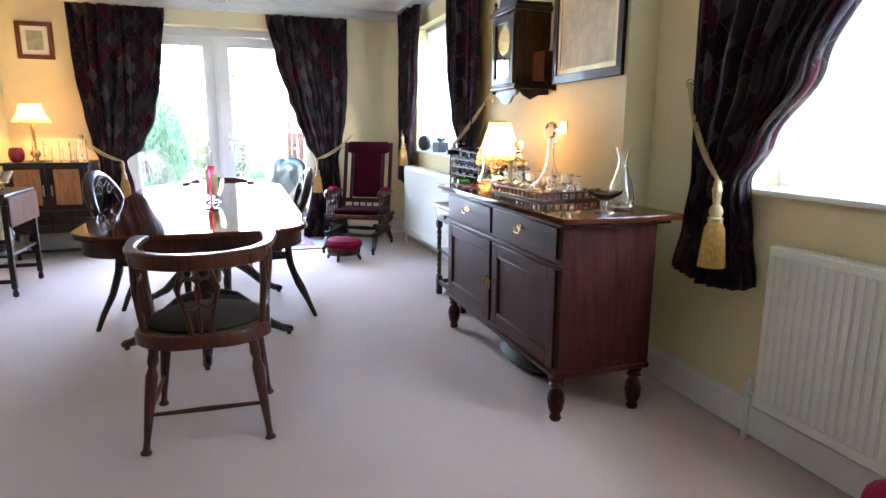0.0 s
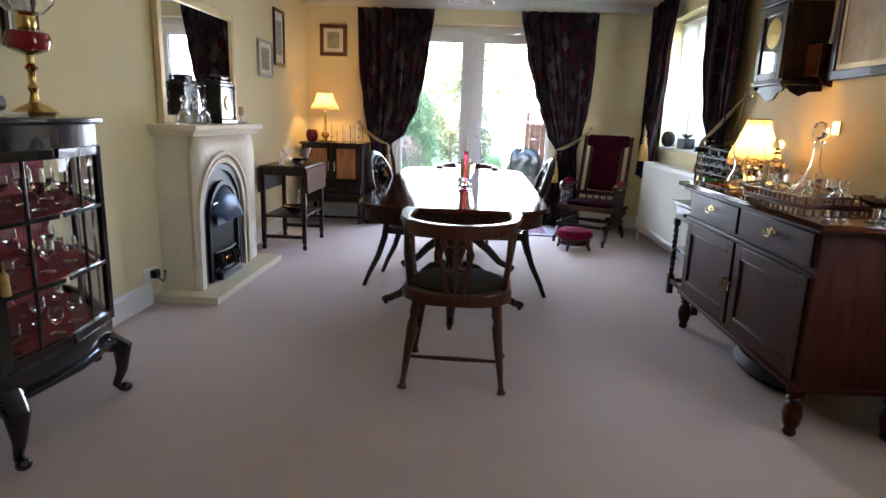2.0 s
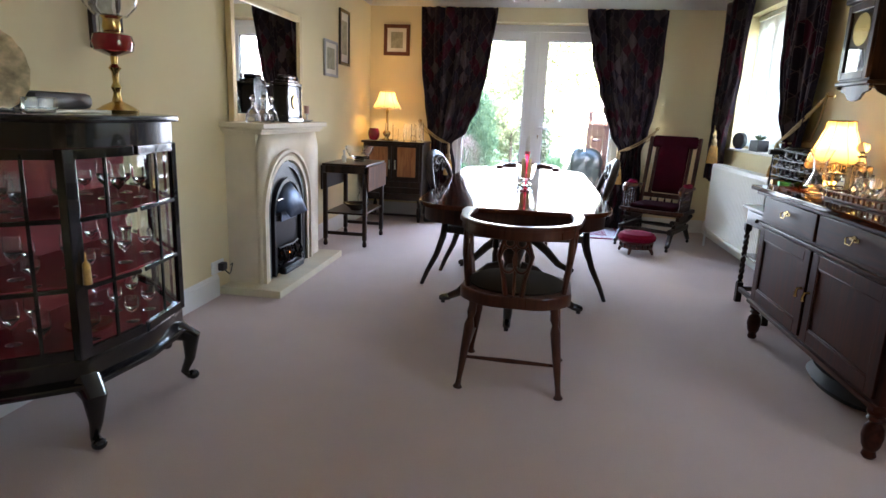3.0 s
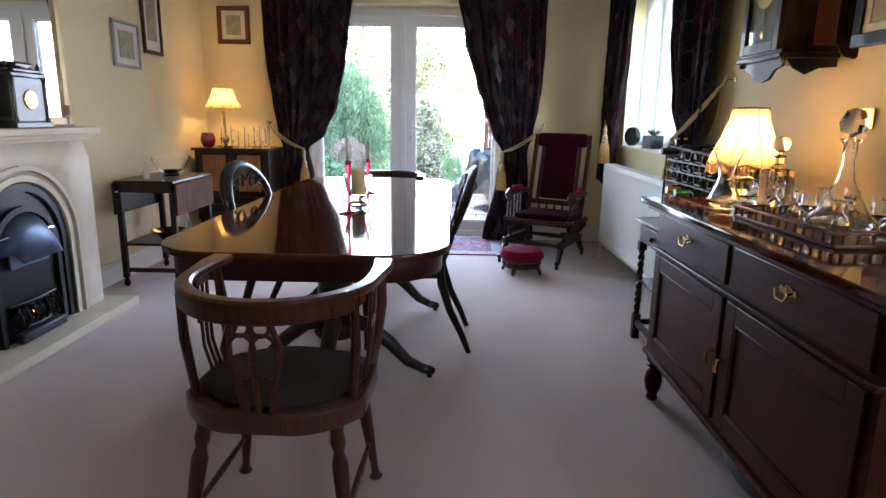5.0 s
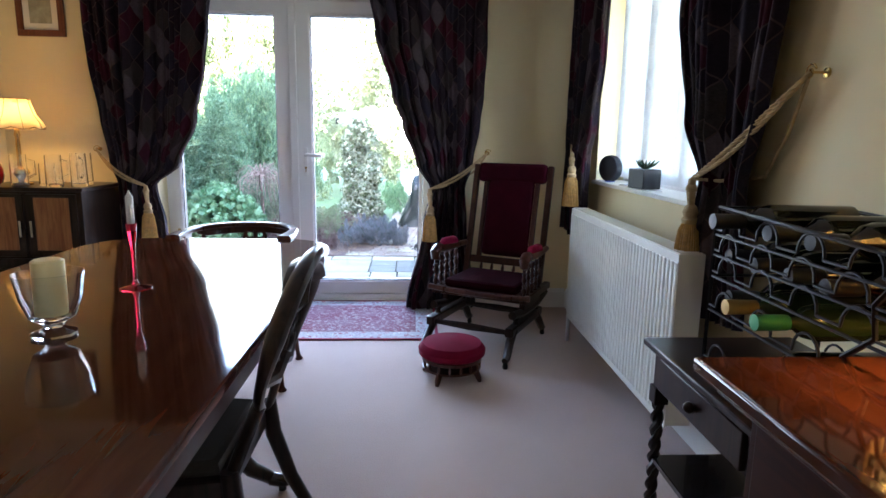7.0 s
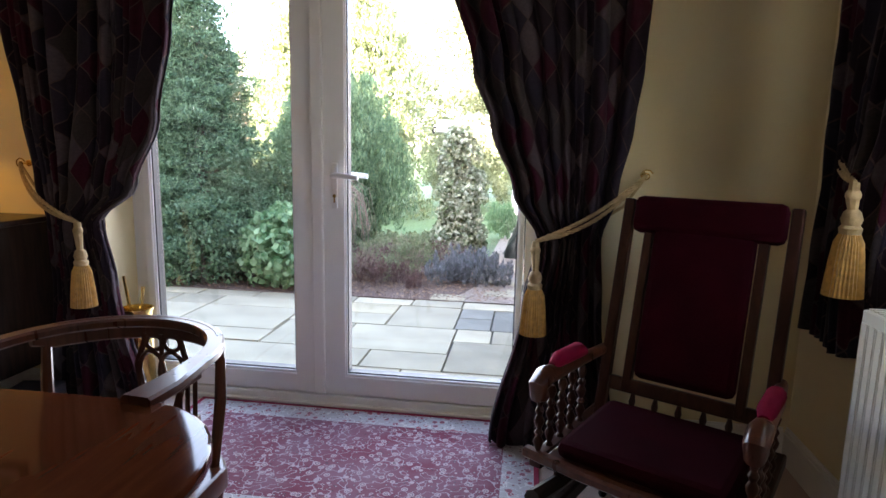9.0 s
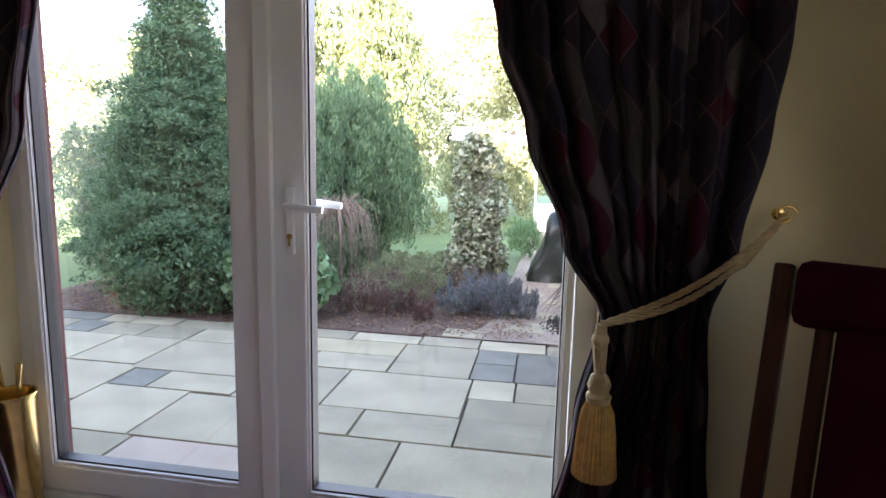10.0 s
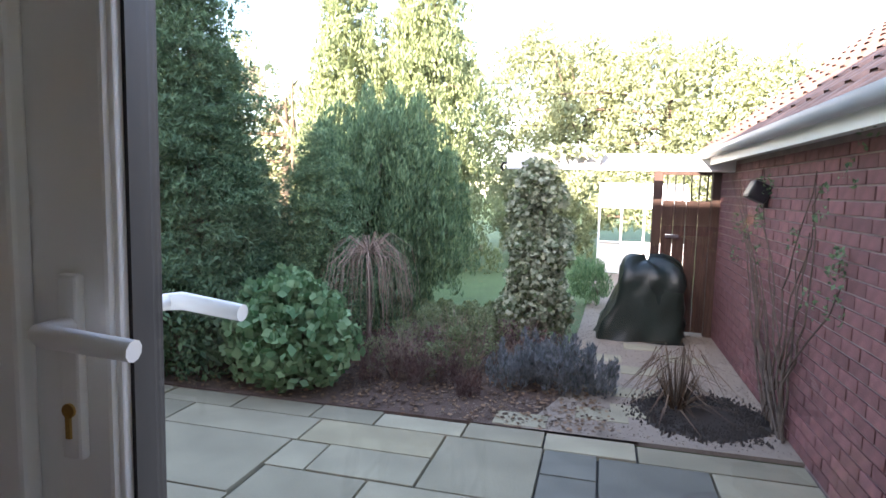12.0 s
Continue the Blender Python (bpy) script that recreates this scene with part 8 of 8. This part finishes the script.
# white greenhouse far off
t = thing("greenhouse", (1.5, 18.0, GZ), 0, "small white framed greenhouse in the sun", "greenhouse")
for k in range(5):
    part("frame", B().tube([(-0.8 + k * 0.4, 0, 0), (-0.8 + k * 0.4, 0, 1.25), (-0.8 + k * 0.4, 0.8, 1.7)], 0.02, 6), BEAMW, t)
part("rail", B().tube([(-0.8, 0, 0.6), (0.8, 0, 0.6)], 0.02, 6), BEAMW, t)
part("rail", B().tube([(-0.8, 0, 1.25), (0.8, 0, 1.25)], 0.02, 6), BEAMW, t)
part("panel", B().box(-0.8, 0.8, 0.03, 0.04, 0.02, 0.6, 0), BEAMW, t)
part("roof_sheet", B().join(B().box(-0.8, 0.8, 0, 0.9, 0, 0.01, 0).bm, pose(0, 0.0, 1.26, 29)), BEAMW, t)
# bare tree beyond
t = thing("bare_tree", (-6.2, 19.0, GZ), 0, "bare winter tree far behind the conifer", "tree")
part("trunk", B().tube([(0, 0, 0), (0.1, 0, 1.5), (0.0, 0, 3.0)], [0.14, 0.11, 0.07], 8), BARK, t)
b = B()


def branch(p, d, L, r, depth):
    q = p + d * L
    mid = p.lerp(q, 0.5) + Vector((rw.uniform(-0.06, 0.06), rw.uniform(-0.06, 0.06), 0.02)) * L
    b.tube([p, mid, q], [r, r * 0.8, r * 0.6], 4)
    if depth:
        for _ in range(3):
            nd = (d + Vector((rw.uniform(-0.8, 0.8), rw.uniform(-0.8, 0.8), rw.uniform(-0.2, 0.6)))).normalized()
            branch(q, nd, L * rw.uniform(0.6, 0.85), r * 0.6, depth - 1)


for k in range(5):
    branch(Vector((0, 0, 2.0 + 0.25 * k)), Vector((math.cos(k * 1.3), math.sin(k * 1.3), 1.0)).normalized(), 0.9, 0.035, 3)
part("limbs", b, TWIG, t, kind="stuff")

# patio slabs
SL = [(-0.38, 0.50, 8.58, 9.22, 0), (-0.97, -0.13, 9.56, 9.90, 2), (-1.0, -0.75, 9.22, 9.56, 0), (-0.75, -0.13, 9.22, 9.56, 0), (-0.13, 0.47, 9.22, 9.90, 0), (0.47, 0.78, 9.56, 9.88, 1), (0.47, 0.78, 9.22, 9.56, 1), (0.78, 1.38, 9.22, 9.86, 1),
      (0.50, 0.80, 8.88, 9.22, 0), (0.80, 1.42, 8.88, 9.22, 0), (0.51, 1.11, 8.22, 8.88, 0), (1.11, 1.92, 8.22, 8.88, 0), (-0.38, -0.08, 8.22, 8.58, 0), (-0.08, 0.51, 8.22, 8.58, 0), (-0.98, -0.38, 8.58, 9.22, 0), (-0.38, 0.23, 7.62, 8.22, 0), (0.23, 1.11, 7.62, 8.22, 0), (1.11, 1.92, 7.62, 8.22, 0),
      (-1.66, -1.07, 9.90, 10.14, 0), (-1.07, -0.62, 9.90, 10.14, 0), (-0.62, -0.04, 9.90, 10.12, 0), (-0.04, 0.46, 9.90, 10.14, 0), (0.46, 1.0, 9.88, 10.13, 0), (1.0, 1.92, 9.86, 10.1, 0), (1.38, 1.92, 9.22, 9.86, 0), (1.42, 1.92, 8.88, 9.22, 1),
      (-2.48, -1.93, 8.96, 9.57, 0), (-1.93, -1.0, 8.90, 9.56, 0), (-1.87, -1.59, 8.60, 8.90, 1), (-1.59, -0.98, 8.60, 8.90, 0), (-1.93, -0.97, 9.56, 9.90, 0), (-1.88, -1.25, 7.98, 8.60, 0), (-1.25, -0.38, 7.98, 8.58, 0), (-2.48, -1.88, 8.33, 8.96, 0), (-2.48, -2.22, 8.05, 8.33, 1), (-2.22, -1.88, 7.98, 8.33, 0), (-1.2, -0.38, 7.62, 7.98, 3), (-2.0, -1.2, 7.5, 7.98, 0)]
for yy in (7.06, 7.34):
    xx = -4.6
    while xx < 1.9:
        w_ = R.choice((0.3, 0.45, 0.6, 0.6, 0.9))
        SL.append((xx, min(xx + w_, 1.92), yy, yy + 0.28, R.choice((0, 0, 0, 1))))
        xx += w_
for yy, hh in ((7.62, 0.36), (7.98, 0.6), (8.58, 0.38), (8.96, 0.61), (9.57, 0.33), (9.90, 0.24)):
    xx = -2.48 if yy != 7.62 and yy < 9.57 else (-2.0 if yy == 7.62 else (-1.93 if yy == 9.57 else -1.66))
    while xx > -5.2:
        w_ = R.choice((0.3, 0.45, 0.6, 0.9))
        SL.append((xx - w_, xx, yy, yy + hh, R.choice((0, 0, 0, 1))))
        xx -= w_
for x0_, y0_ in ((0.62, 10.42), (0.86, 10.95), (0.95, 11.55), (0.62, 11.9), (1.35, 12.05), (1.0, 12.4), (0.85, 10.55), (0.1, 10.16), (0.5, 11.0)):
    SL.append((x0_, x0_ + 0.36, y0_, y0_ + 0.24, 0))
SLABY = mat("yellow_sandstone_slab", (0.33, 0.27, 0.16), 0.8, var=0.35, scale=3, fine=0.4, fscale=60, bump=0.5)
SLABP = mat("salmon_sandstone_slab", (0.34, 0.26, 0.19), 0.8, var=0.15, scale=3, fine=0.4, fscale=60, bump=0.5)
patio = thing("patio", (0, 0, GZ), 0, "sandstone patio of mixed slabs with dark joints", "paving")
tagged(patio, kind="structure")
slab_mesh = {}
for x0_, x1_, y0_, y1_, c in SL:
    g_ = 0.007
    me_b = B().box(-(x1_ - x0_) / 2 + g_, (x1_ - x0_) / 2 - g_, -(y1_ - y0_) / 2 + g_, (y1_ - y0_) / 2 - g_, -0.034, 0.0, 0.004)
    o = part("slab", me_b, (SLABM, SLABD, SLABY, SLABP)[c], patio)
    o.matrix_basis = pose((x0_ + x1_) / 2, (y0_ + y1_) / 2, R.uniform(-0.003, 0.002) + (0.012 if y0_ > 10.15 else 0))

# bricks and roof tiles
bl_, bh = 0.215, 0.065
base = B().box(-0.012, 0.0, -bl_ / 2, bl_ / 2, -bh / 2, bh / 2, 0.003)
proto = part("brick", base, BRICKM, wl)
cands = []
rowi = 0
z = GZ + 0.045
while z < ZE - 0.03:
    y = 8.3 + (0.1125 if rowi % 2 else 0)
    while y < y1 - 0.1:
        cands.append((y, z))
        y += 0.225
    z += 0.075
    rowi += 1
near = [c for c in cands if 9.3 < c[0] < 12.0][:300]
far = [c for c in cands if c not in near]
for k, (y, z) in enumerate(near):
    o = proto if k == 0 else proto.copy()
    if k:
        scene.collection.objects.link(o)
    o.matrix_basis = pose(BW + R.uniform(-0.003, 0.001), y, z)
fb = []
ff = []
for y, z in far:
    k = len(fb)
    x = BW - 0.011
    a_, c_ = bl_ / 2, bh / 2
    fb += [(x, y - a_, z - c_), (x, y + a_, z - c_), (x, y + a_, z + c_), (x, y - a_, z + c_), (BW, y - a_, z - c_), (BW, y + a_, z - c_), (BW, y + a_, z + c_), (BW, y - a_, z + c_)]
    ff += [(k, k + 1, k + 2, k + 3), (k, k + 4, k + 5, k + 1), (k + 1, k + 5, k + 6, k + 2), (k + 2, k + 6, k + 7, k + 3), (k + 3, k + 7, k + 4, k)]
part("brickwork", (fb, ff), BRICKM, wl, kind="stuff")
tile = B()
rows = []
for yy, zz in ((-0.15, 0.0), (-0.11, 0.03), (-0.05, 0.035), (0.0, 0.005), (0.08, 0.0), (0.15, 0.005)):
    rows.append([(-0.02, yy, zz + 0.03), (0.32, yy, zz + 0.012)])
tile.grid(rows)
tp = part("roof_tile", tile, TILEM, ob, solid=0.0)
L_ = math.hypot(1, rs)
tiles = [(u * 0.28, y0 + 0.05 + v * 0.29) for u in range(14) for v in range(21)]
for k, (u, y) in enumerate(tiles):
    o = tp if k == 0 else tp.copy()
    if k:
        scene.collection.objects.link(o)
    o.matrix_basis = Matrix.Translation((BW - 0.24 + u / L_, y, ZE + 0.01 + u * rs / L_)) @ pose(0, 0, 0, R.uniform(-1, 1), -38, 0)
